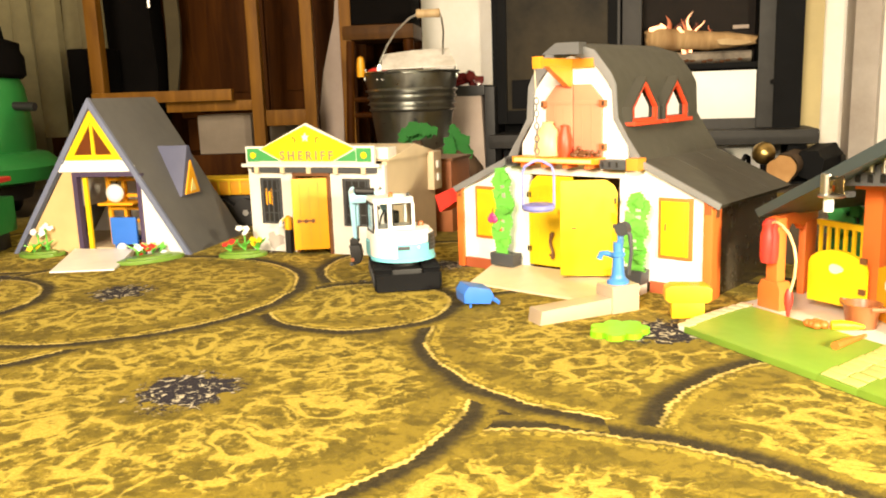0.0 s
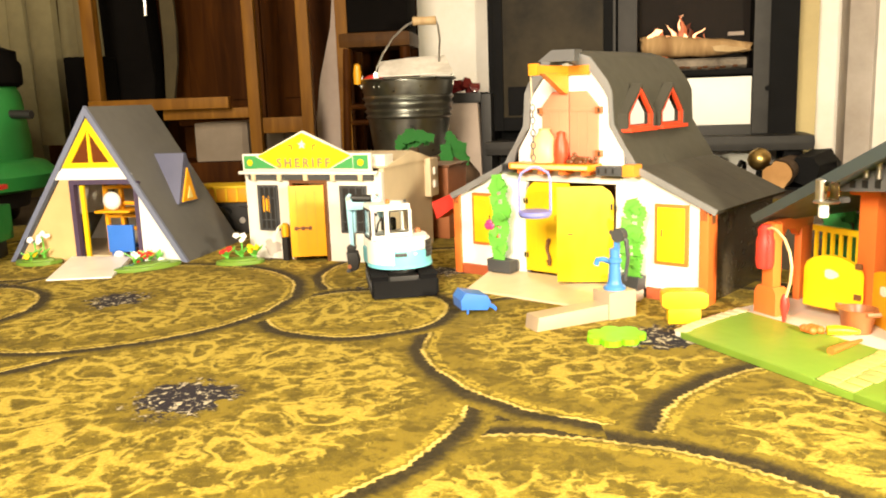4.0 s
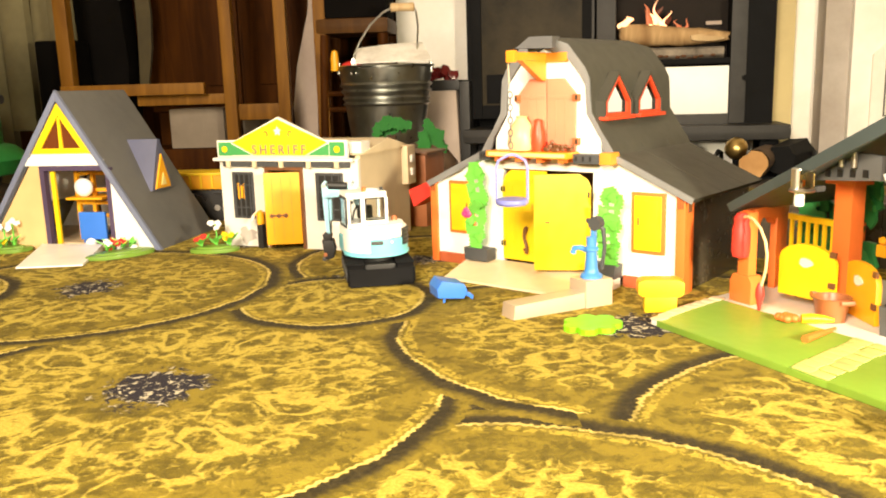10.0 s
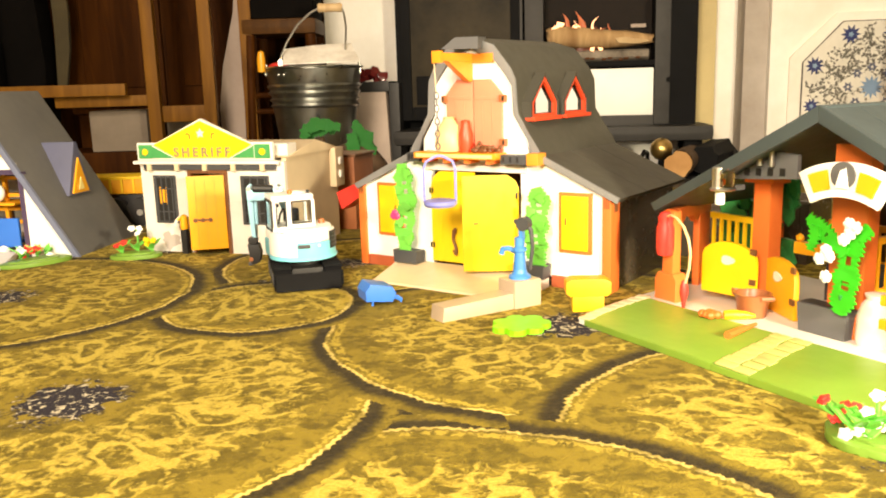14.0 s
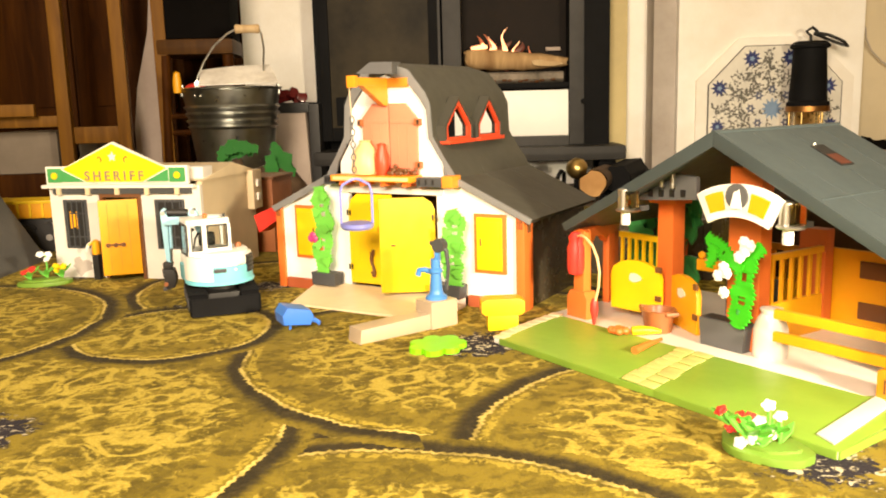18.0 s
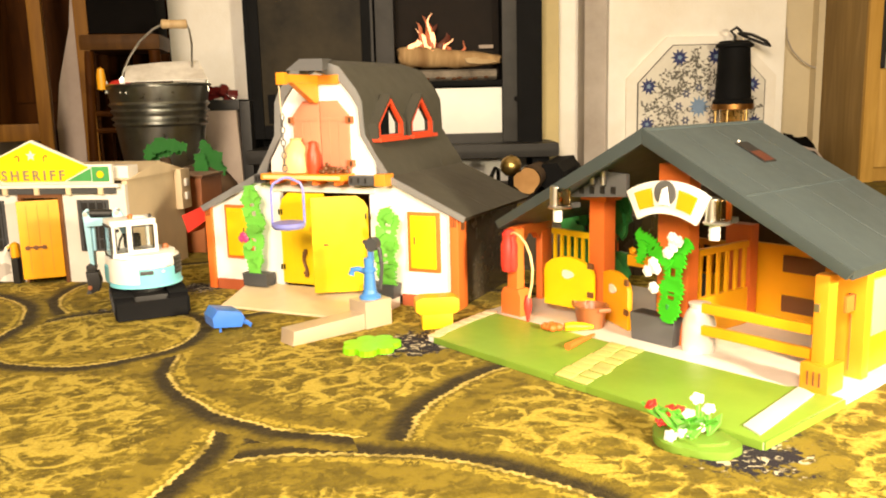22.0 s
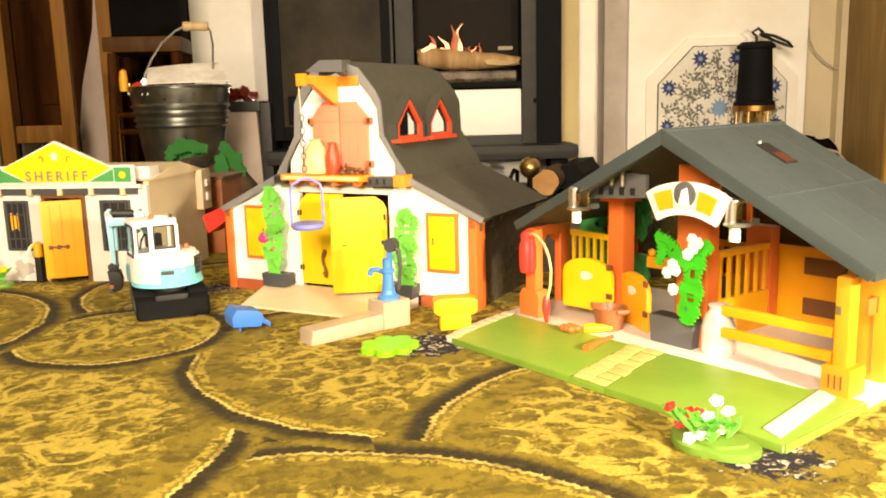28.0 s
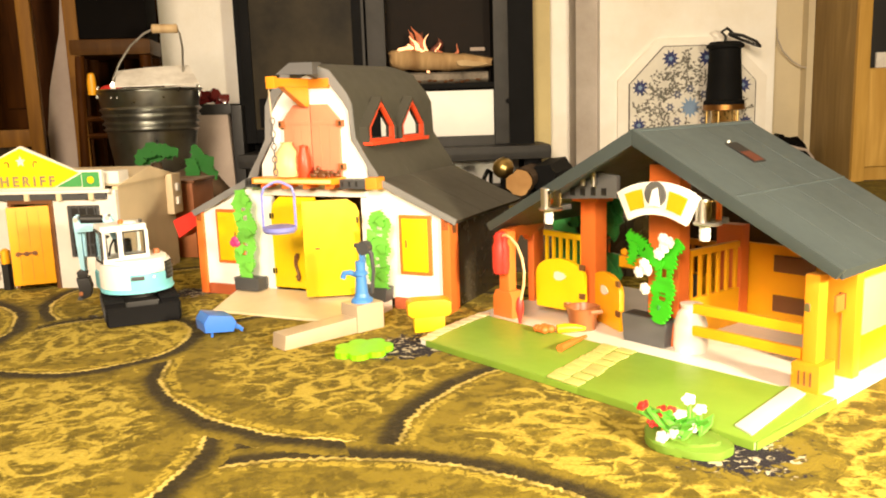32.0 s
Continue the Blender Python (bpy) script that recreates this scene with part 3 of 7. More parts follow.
def barn():
    C, D = 0.1905, 0.215
    t = thing("toy_barn", pose(0.0123, 1.1814, 0, 0, 0, -40.87), "white toy barn with yellow doors and a grey roof", "toy building")
    # front wall round the door opening
    low = [(0.0, 0.012), (0.121, 0.012), (0.121, 0.138), (0.257, 0.138), (0.257, 0.012), (0.3665, 0.012), (0.3665, 0.115), (0.285, 0.152), (0.0934, 0.152), (0.0, 0.113)]
    part("front_wall", prism(B(), low, 0.0, 0.008), "white", t)
    half = [(0.077, 0.163), (0.0765, 0.178), (0.057, 0.208), (0.0555, 0.2435), (0.047, 0.256), (0.030, 0.276), (0.0, 0.289)]
    up = [(C - 0.077, 0.152), (C + 0.080, 0.152)] + [(C + x + (0.003 if x else 0.0), z) for x, z in half] + [(C - x, z) for x, z in half[-2::-1]]
    part("gable_wall", prism(B(), up, -0.0045, 0.006), "white", t)
    part("side_wall", box(B(), 0.0, 0.008, 0.008, D, 0.012, 0.115), "redorange", t)
    # this wall takes the dark smoky colour to stand in for shade
    part("side_wall", box(B(), 0.3665, 0.3745, 0.0225, D - 0.0085, 0.012, 0.108), "smoky", t, "right side wall, coloured dark for shade")
    part("floor_plate", box(B(), 0.002, 0.374, 0.004, D - 0.004, 0.0, 0.012), "smoky", t)
    for x in (-0.004, 0.3667):
        post = part("corner_post", box(B(), x, x + 0.0115, -0.004, 0.0215, 0.0, 0.1165, 0.0015), "redorange", t)
        for k in range(3):
            part("slot", box(B(), x + 0.0025 + k * 0.0027, x + 0.0037 + k * 0.0027, -0.0048, -0.0035, 0.101, 0.112), "brown", post)
        part("slot", box(B(), x + 0.0112, x + 0.0120, 0.004, 0.014, 0.096, 0.110), "brown", post)
    for x0, x1 in ((0.010, 0.100), (0.300, 0.3655)):
        part("plinth", box(B(), x0, x1, -0.003, 0.006, 0.0, 0.0145, 0.001), "brick", t)
    # roof: one bent sheet a side, with two openings for the dormers in the right one; the back stands open
    prof = [(0.0, 0.303), (0.034, 0.292), (0.057, 0.264), (0.064, 0.250), (0.066, 0.209), (0.080, 0.187), (0.092, 0.170), (0.097, 0.160), (0.199, 0.1135)]
    W, YD = 0.078, (0.004, 0.090)
    cuts = [(-0.0038, YD[0] + 0.015, 0), (YD[0] + 0.015, YD[0] + W + 0.006, 1), (YD[0] + W + 0.006, YD[1] + 0.015, 0), (YD[1] + 0.015, YD[1] + W + 0.006, 1), (YD[1] + W + 0.006, D, 0)]

    def sheet(bm, outer, s, y0, y1):
        inner = [(max(0.0, x - 0.004), z - 0.005) for x, z in outer]
        prism(bm, [(C + s * x, z) for x, z in outer] + [(C + s * x, z) for x, z in reversed(inner)], y0, y1)

    for s in (1, -1):
        bm = B()
        if s > 0:
            for y0, y1, cut in cuts:
                if cut:
                    for k in range(14):
                        z = 0.2245 + 0.031 * (1 - abs((k + 0.5) / 7 - 1))
                        top = [(0.0640 + 0.002 * (0.250 - z) / 0.041, z)] if z < 0.2495 else []
                        sheet(bm, prof[:4] + top, s, y0 + (y1 - y0) * k / 14, y0 + (y1 - y0) * (k + 1) / 14)
                    sheet(bm, prof[4:], s, y0, y1)
                else:
                    sheet(bm, prof, s, y0, y1)
            bmesh.ops.remove_doubles(bm, verts=bm.verts[:], dist=1e-5)
        else:
            sheet(bm, prof, s, -0.0038, D)
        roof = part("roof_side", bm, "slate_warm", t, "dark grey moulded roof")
        for y in (0.075, 0.150):
            part("seam", tube(B(), [(C + s * x, y, z - 0.0002) for x, z in prof[6:]], 0.0007, 5), "slate_warm", roof)
        outer = [(C + s * x, z + 0.001) for x, z in prof]
        rim = [(0.0, 0.290), (0.031, 0.277), (0.048, 0.256), (0.0565, 0.2435), (0.058, 0.209), (0.070, 0.190), (0.0782, 0.179), (0.083, 0.158), (0.193, 0.1075)]
        part("bargeboard", prism(B(), outer + [(C + s * (x + (0.003 if s > 0 and x else 0.0)), z) for x, z in reversed(rim)], -0.0078, -0.0047, "y", 0.0006), "slate_light", t, "light grey roof edge")
    # hipped cap over the hoist
    cap = B()
    v = [cap.verts.new(p) for p in ((C - 0.006, -0.060, 0.2885), (C + 0.039, -0.050, 0.2870), (C + 0.004, 0.022, 0.2905), (C - 0.033, 0.022, 0.2905), (C + 0.004, -0.045, 0.3020), (C + 0.033, -0.040, 0.3015), (C + 0.003, 0.026, 0.3045), (C - 0.006, 0.026, 0.3050))]
    for q in ((0, 1, 5, 4), (1, 2, 6, 5), (3, 0, 4, 7), (4, 5, 6, 7), (0, 3, 2, 1), (2, 3, 7, 6)):
        cap.faces.new([v[i] for i in q])
    part("roof_cap", cap, "slate", t, "slate grey hipped cap")
    # hoist beam with its brace
    beam = part("hoist_beam", box(B(), C - 0.005, C + 0.005, -0.074, -0.008, 0.274, 0.284, 0.0015), "tangerine", t, "orange hoist beam")
    part("brace", prism(B(), [(-0.060, 0.274), (-0.008, 0.274), (-0.008, 0.250), (-0.016, 0.250)], C - 0.004, C + 0.004, "x"), "tangerine", beam)
    part("beam_end", box(B(), C - 0.006, C + 0.006, -0.080, -0.0735, 0.272, 0.2860, 0.001), "tangerine", beam)
    part("wall_foot", box(B(), C - 0.020, C + 0.034, -0.0095, -0.0055, 0.272, 0.2835, 0.001), "orange", beam)
    # loft doors
    CL = 0.1955
    for s in (-1, 1):
        pts = [(CL + s * 0.0006, 0.164), (CL + s * 0.041, 0.164), (CL + s * 0.041, 0.2345), (CL + s * 0.0245, 0.2525), (CL + s * 0.0006, 0.2525)]
        door = part("loft_door", prism(B(), pts, -0.0090, -0.0046, "y", 0.0008), "salmon", t, "salmon pink loft door")
        for k in range(1, 3):
            x = CL + s * 0.0135 * k
            part("groove", box(B(), x - 0.0003, x + 0.0003, -0.0094, -0.0088, 0.166, 0.2335), "salmon", door)
        part("cross_bar", box(B(), min(CL + s * 0.002, CL + s * 0.039), max(CL + s * 0.002, CL + s * 0.039), -0.0098, -0.0088, 0.2275, 0.2320, 0.0004), "salmon", door)
        for z in (0.176, 0.229):
            part("hinge", box(B(), CL + s * 0.0425 - 0.0042, CL + s * 0.0425 + 0.0042, -0.0118, -0.0048, z - 0.0042, z + 0.0042, 0.0010), "rust", door, "red-brown hinge")
            part("hinge_slot", box(B(), CL + s * 0.0442 - 0.0012, CL + s * 0.0442 + 0.0012, -0.0124, -0.0116, z - 0.0026, z + 0.0026), "black", door)
    shelf = part("loft_shelf", box(B(), 0.1185, 0.2405, -0.034, -0.0050, 0.1560, 0.1637, 0.001), "tangerine", t, "orange loft ledge")
    part("lip", box(B(), 0.1225, 0.2365, -0.0348, -0.0338, 0.1575, 0.1620, 0.0004), "peach", shelf)
    for k in range(4):
        part("bracket", box(B(), 0.128 + 0.032 * k, 0.134 + 0.032 * k, -0.028, -0.001, 0.150, 0.156), "redorange", shelf)
    for x0, x1 in ((0.098, 0.1180), (0.2410, 0.2765)):
        blk = part("ledge_block", box(B(), x0, x1, -0.022, -0.0010, 0.1500, 0.1615, 0.001), "dark", t, "dark grey ledge block")
        for k in range(3):
            part("slot", box(B(), x0 + 0.003 + k * (x1 - x0 - 0.006) / 3, x0 + 0.0055 + k * (x1 - x0 - 0.006) / 3, -0.0226, -0.0218, 0.153, 0.159), "black", blk)
    part("ledge_block", box(B(), 0.2770, 0.2925, -0.022, -0.0010, 0.1495, 0.1640, 0.001), "orange", t)
    # big doors: one shut, one standing out
    for s in (-1, 1):
        w = 0.0665 if s < 0 else 0.0700
        pts = [(0.0, 0.0), (w, 0.0), (w, 0.120), (0.014, 0.120), (0.004, 0.112), (0.0, 0.100)] if s < 0 else [(-w, 0.0), (0.0, 0.0), (0.0, 0.104), (-0.004, 0.113), (-0.014, 0.120), (-w, 0.120)]
        m = pose(0.1225, -0.001, 0.0165) if s < 0 else pose(0.2565, -0.005, 0.0165, 0, 0, 32)
        door = part("barn_door", prism(B(), pts, -0.003, 0.003, "y", 0.0008), "yellow", t, "yellow double door", m)
        x0 = 0.0 if s < 0 else -w
        for k in range(1, 4):
            part("plank_groove", box(B(), x0 + k * w / 4 - 0.0003, x0 + k * w / 4 + 0.0003, -0.0033, -0.0027, 0.006, 0.100), "yellow", door)
        for z in (0.0215, 0.0945):
            for dx in (-0.0012, 0.0030):
                xh = dx if s < 0 else -dx
                part("hinge_slot", box(B(), xh - 0.0011, xh + 0.0011, -0.0042, -0.0026, z - 0.0036, z + 0.0036, 0.0005), "black", door)
        if s < 0:
            han = [(0.0385 + 0.0022 * math.sin(k * 0.85 + 0.4), -0.0066, 0.0115 + 0.0044 * k) for k in range(9)]
            part("handle", tube(B(), han, [0.0026, 0.0024, 0.0021, 0.0020, 0.0020, 0.0022, 0.0025, 0.0028, 0.0022], 8), "brown", door, "brown door handle")
            for k in (1, 7):
                part("handle_foot", box(B(), 0.0345, 0.0395, -0.0062, -0.0028, 0.0115 + 0.0044 * k - 0.0016, 0.0115 + 0.0044 * k + 0.0016), "brown", door)
            part("bolt_plate", box(B(), 0.0460, 0.0500, -0.0046, -0.0028, 0.0705, 0.0775, 0.0006), "amber", door)
        else:
            part("bolt", box(B(), -0.0560, -0.0500, -0.0050, -0.003, 0.0600, 0.0615), "brown", door)
    part("door_lintel", box(B(), 0.112, 0.266, -0.004, 0.0, 0.138, 0.1465, 0.001), "cream", t)
    # brown sheet added behind the opening in place of the interior's shade
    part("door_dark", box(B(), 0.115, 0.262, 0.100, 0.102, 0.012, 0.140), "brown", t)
    # shuttered windows
    for x0 in (0.0300, 0.3103):
        win = part("window", box(B(), x0, x0 + 0.0432, -0.0035, 0.002, 0.0445, 0.1175, 0.0008), "redorange", t, "yellow shutter in a red frame")
        part("shutter", box(B(), x0 + 0.0045, x0 + 0.0385, -0.0052, -0.003, 0.0485, 0.1135, 0.0006), "yellow", win)
        part("shutter_panel", box(B(), x0 + 0.0085, x0 + 0.0345, -0.0060, -0.0050, 0.0535, 0.1085, 0.0005), "yellow", win)
        xl = x0 + (0.0325 if x0 < 0.1 else 0.0100)
        part("latch", box(B(), xl, xl + 0.0014, -0.0070, -0.0058, 0.0785, 0.0875), "brown", win)
    # two open dormers on the right slope: frame, cheeks and little roof boards
    for y0 in YD:
        m_ = y0 + W / 2
        o = [(y0 + 0.006, 0.204), (y0 + W - 0.006, 0.204), (y0 + W - 0.006, 0.222), (m_ + 0.003, 0.2545), (m_ - 0.003, 0.2545), (y0 + 0.006, 0.222)]
        i_ = [(y0 + 0.0125, 0.2085), (y0 + W - 0.0125, 0.2085), (y0 + W - 0.0125, 0.2215), (m_ + 0.002, 0.2470), (m_ - 0.002, 0.2470), (y0 + 0.0125, 0.2215)]
        fr = B()
        for k in range(6):
            j = (k + 1) % 6
            prism(fr, [o[k], o[j], i_[j], i_[k]], C + 0.0725, C + 0.0765, "x")
        d = part("dormer", fr, "dormer_red", t, "open dormer with a red frame")
        part("sill", box(B(), C + 0.0665, C + 0.083, y0 + 0.003, y0 + W - 0.003, 0.2005, 0.2055, 0.001), "dormer_red", d)
        for s in (-1, 1):
            q = [(m_, 0.2595), (m_ + s * (W / 2 - 0.0015), 0.2235), (m_ + s * (W / 2 - 0.0030), 0.2045), (m_ + s * (W / 2 - 0.0060), 0.2045), (m_ + s * (W / 2 - 0.0060), 0.2225), (m_ + s * 0.0005, 0.2545)]
            part("cheek_board", prism(B(), q, C + 0.0640, C + 0.0780, "x"), "slate_warm", d, "dark grey dormer roof")
    # little red chute by the left corner
    part("side_flap", prism(B(), [(-0.053, 0.098), (-0.012, 0.114), (-0.003, 0.097), (-0.044, 0.074)], 0.004, 0.030), "red", t, "red flap at the barn's side")
    return t


barn()
BM = pose(0.0123, 1.1814, 0, 0, 0, -40.87)
ivy("climbing_plant", BM @ pose(0.0915, -0.016, 0.0105), 0.128, 3, "green climbing plant in a grey trough by the barn door", "pink")
ivy("climbing_plant", BM @ pose(0.2815, -0.016, 0.0100), 0.106, 8, "green climbing plant in a grey trough by the barn door", dx=0.009)
solo("trough_stand", box(B(), -0.024, 0.016, -0.014, 0.010, 0.0, 0.013, 0.001), "cream", BM @ pose(0.2825, -0.016, 0), "small cream block under a plant trough", "block")
# sack and nuts in the loft
bm = B()
lathe(bm, [(0.0, 0.0), (0.0155, 0.001), (0.0178, 0.008), (0.0172, 0.020), (0.0140, 0.031), (0.0085, 0.038), (0.0070, 0.041), (0.0085, 0.0435), (0.0, 0.0440)], 20)
for vert in bm.verts:
    vert.co.x *= 1 + 0.06 * math.sin(vert.co.z * 260)
solo("grain_sack", bm, "peach", BM @ pose(0.1660, -0.021, 0.1637), "pale orange grain sack on the loft ledge", "sack")
bm = B()
lathe(bm, [(0.0, 0.0), (0.0075, 0.0), (0.0095, 0.010), (0.0088, 0.024), (0.0052, 0.034), (0.0058, 0.039), (0.0, 0.0405)], 16)
solo("jug", bm, "dormer_red", BM @ pose(0.1905, -0.0205, 0.1637), "small red jug on the loft ledge", "jug")
rng = random.Random(4)
bowl_t = thing("chestnut_pile", BM @ pose(0.2200, -0.022, 0.1637), "heap of brown chestnuts on the loft ledge", "food")
for k in range(17):
    part("chestnut", ball(B(), (0, 0, 0), 0.0034, 1, 1, 0.9, 1), "brown", bowl_t, "", pose(-0.0155 + 0.0045 * (k % 8) + 0.002 * (k // 8), rng.uniform(-0.007, 0.007), 0.0031 + 0.0040 * (k // 8)))
# hoist rope, chain and lavender swing
sw = thing("hoist_swing", BM @ pose(0.189, -0.077, 0.010, 0, 0, 33) @ pose(-0.014, 0.010, 0), "lavender plastic swing on a chain from the hoist beam", "swing")
part("rope", tube(B(), [(0.011, 0, 0.264), (0.012, -0.002, 0.240), (0.013, -0.004, 0.226)], 0.0008, 6), "beige", sw)
for k in range(9):
    bm = B()
    ring = [(0.0026 * math.cos(a * math.tau / 10), 0, 0.0042 * math.sin(a * math.tau / 10)) for a in range(11)]
    tube(bm, ring, 0.0008, 5)
    part("chain_link", bm, "slate", sw, "", pose(0.013, -0.004, 0.2245 - k * 0.0075, 0, 0, 90 * (k % 2)))
arch = [(-0.019, 0, 0.100), (-0.019, 0, 0.138), (-0.016, 0, 0.147), (-0.005, 0, 0.153), (0.0, 0, 0.154), (0.005, 0, 0.153), (0.016, 0, 0.147), (0.019, 0, 0.138), (0.019, 0, 0.100)]
part("frame", tube(B(), [(x + 0.014, -0.010, z) for x, y, z in arch], 0.0016, 8), "violet", sw)
part("seat", lathe(B(), [(0.0, 0.0), (0.018, 0.0), (0.0205, 0.003), (0.0205, 0.007), (0.017, 0.008), (0.0, 0.005)], 24, (0.014, -0.010, 0.093)), "violet", sw)

# ramp, water channel and pump
rw = B()
v = [rw.verts.new(p) for p in ((0.066, -0.004, 0.0), (0.0850, -0.0890, 0.0), (0.272, -0.0890, 0.0), (0.272, -0.004, 0.0), (0.066, -0.004, 0.0140), (0.0850, -0.0880, 0.0022), (0.272, -0.0880, 0.0022), (0.272, -0.004, 0.0140))]
for q in ((3, 2, 1, 0), (4, 5, 6, 7), (0, 1, 5, 4), (1, 2, 6, 5), (2, 3, 7, 6), (3, 0, 4, 7)):
    rw.faces.new([v[i] for i in q])
bmesh.ops.bevel(rw, geom=rw.edges[:], offset=0.0008, segments=2, affect="EDGES")
solo("barn_ramp", rw, "beige", BM, "beige plastic ramp before the barn door", "ramp")
ch = thing("water_channel", BM @ pose(0.2665, -0.189, 0, 0, 0, 66), "stone-coloured water channel with a raised block for the pump", "water channel")
part("channel", prism(B(), [(-0.006, 0.0), (0.124, 0.0), (0.124, 0.016), (0.094, 0.018), (-0.004, 0.0155)], -0.012, 0.014, "y", 0.0014), "stone", ch)
part("pump_block", box(B(), 0.0855, 0.1220, -0.015, 0.017, 0.0, 0.031, 0.002), "stone", ch)
pm = thing("hand_pump", BM @ pose(0.2665, -0.189, 0, 0, 0, 66) @ pose(0.1040, 0.001, 0.031, 0, 0, -66), "blue plastic hand pump with a dark handle on the stone block", "pump")
part("foot", lathe(B(), [(0.0, 0), (0.0125, 0.0), (0.0125, 0.003), (0.0085, 0.006), (0.0075, 0.010)], 20), "pump_blue", pm)
part("barrel", lathe(B(), [(0.0075, 0.008), (0.0060, 0.030), (0.0078, 0.031), (0.0078, 0.034), (0.0056, 0.036), (0.0058, 0.046), (0.0, 0.048)], 20), "pump_blue", pm)
part("spout", tube(B(), [(-0.004, 0, 0.030), (-0.013, -0.002, 0.033), (-0.020, -0.003, 0.032), (-0.022, -0.003, 0.026)], [0.0034, 0.0032, 0.0032, 0.0036], 10), "pump_blue", pm)
part("fork", box(B(), 0.001, 0.005, -0.004, 0.004, 0.044, 0.062, 0.0008), "pump_blue", pm)
part("pivot", rod(B(), (0.006, -0.005, 0.062), (0.006, 0.005, 0.062), 0.0078, None, 18), "dark", pm)
part("handle", tube(B(), [(-0.006, 0, 0.064), (0.006, 0, 0.064), (0.014, 0.001, 0.056), (0.015, 0.003, 0.036), (0.011, 0.004, 0.010)], [0.0026, 0.0036, 0.0028, 0.0022, 0.0020], 8), "dark", pm, "dark pump lever")

tr = thing("feed_trough", pose(0.2515, 0.872, 0, 0, 0, -8) @ Matrix.Diagonal((0.90, 1.0, 0.97, 1)), "yellow plastic feed trough by the barn corner", "trough")
part("tub", prism(B(), [(-0.022, 0.018), (0.022, 0.018), (0.027, 0.022), (0.027, 0.034), (0.020, 0.0375), (-0.020, 0.0375), (-0.027, 0.034), (-0.027, 0.022)], -0.012, 0.012, "y", 0.0015), "amber", tr)
part("foot", box(B(), -0.019, 0.019, -0.010, 0.010, 0.0, 0.018, 0.002), "yellow", tr)
bm = B()
lobes = [(0.0225 + 0.0080 * abs(math.sin(3.5 * k * math.tau / 84)) ** 0.7 + 0.0014 * math.sin(2 * k * math.tau / 84 + 1.0) + 0.0007 * (k % 2)) for k in range(84)]
prism(bm, [(r * math.cos(k * math.tau / 84), 0.96 * r * math.sin(k * math.tau / 84)) for k, r in enumerate(lobes)], 0.0, 0.006, "z")
solo("lime_bush_piece", bm, "lime", pose(0.1665, 0.8165, 0.0, 0, 0, 20), "flat lime green bush piece lying on the rug", "toy plant")
bt = thing("blue_barrow", pose(0.0215, 0.944, 0.001, 0, 6, 16) @ Matrix.Diagonal((0.75, 0.85, 1.35, 1)), "small blue plastic barrow lying upturned on the rug", "toy barrow")
part("tray", prism(B(), [(-0.022, 0.004), (0.020, 0.004), (0.024, 0.012), (0.018, 0.017), (-0.018, 0.019), (-0.025, 0.012)], -0.020, 0.020, "y", 0.0018), "blue", bt)
for y in (-0.014, 0.012):
    part("handle", tube(B(), [(0.018, y, 0.009), (0.030, y, 0.007), (0.036, y, 0.0045)], 0.0022, 6), "blue", bt)
    part("foot", rod(B(), (-0.010, y, 0.0), (-0.012, y, 0.008), 0.002, None, 8), "blue", bt)

# ---- the A-frame cabin ----
AM = pose(-0.7493, 1.4025, 0, 0, 0, -11.2)


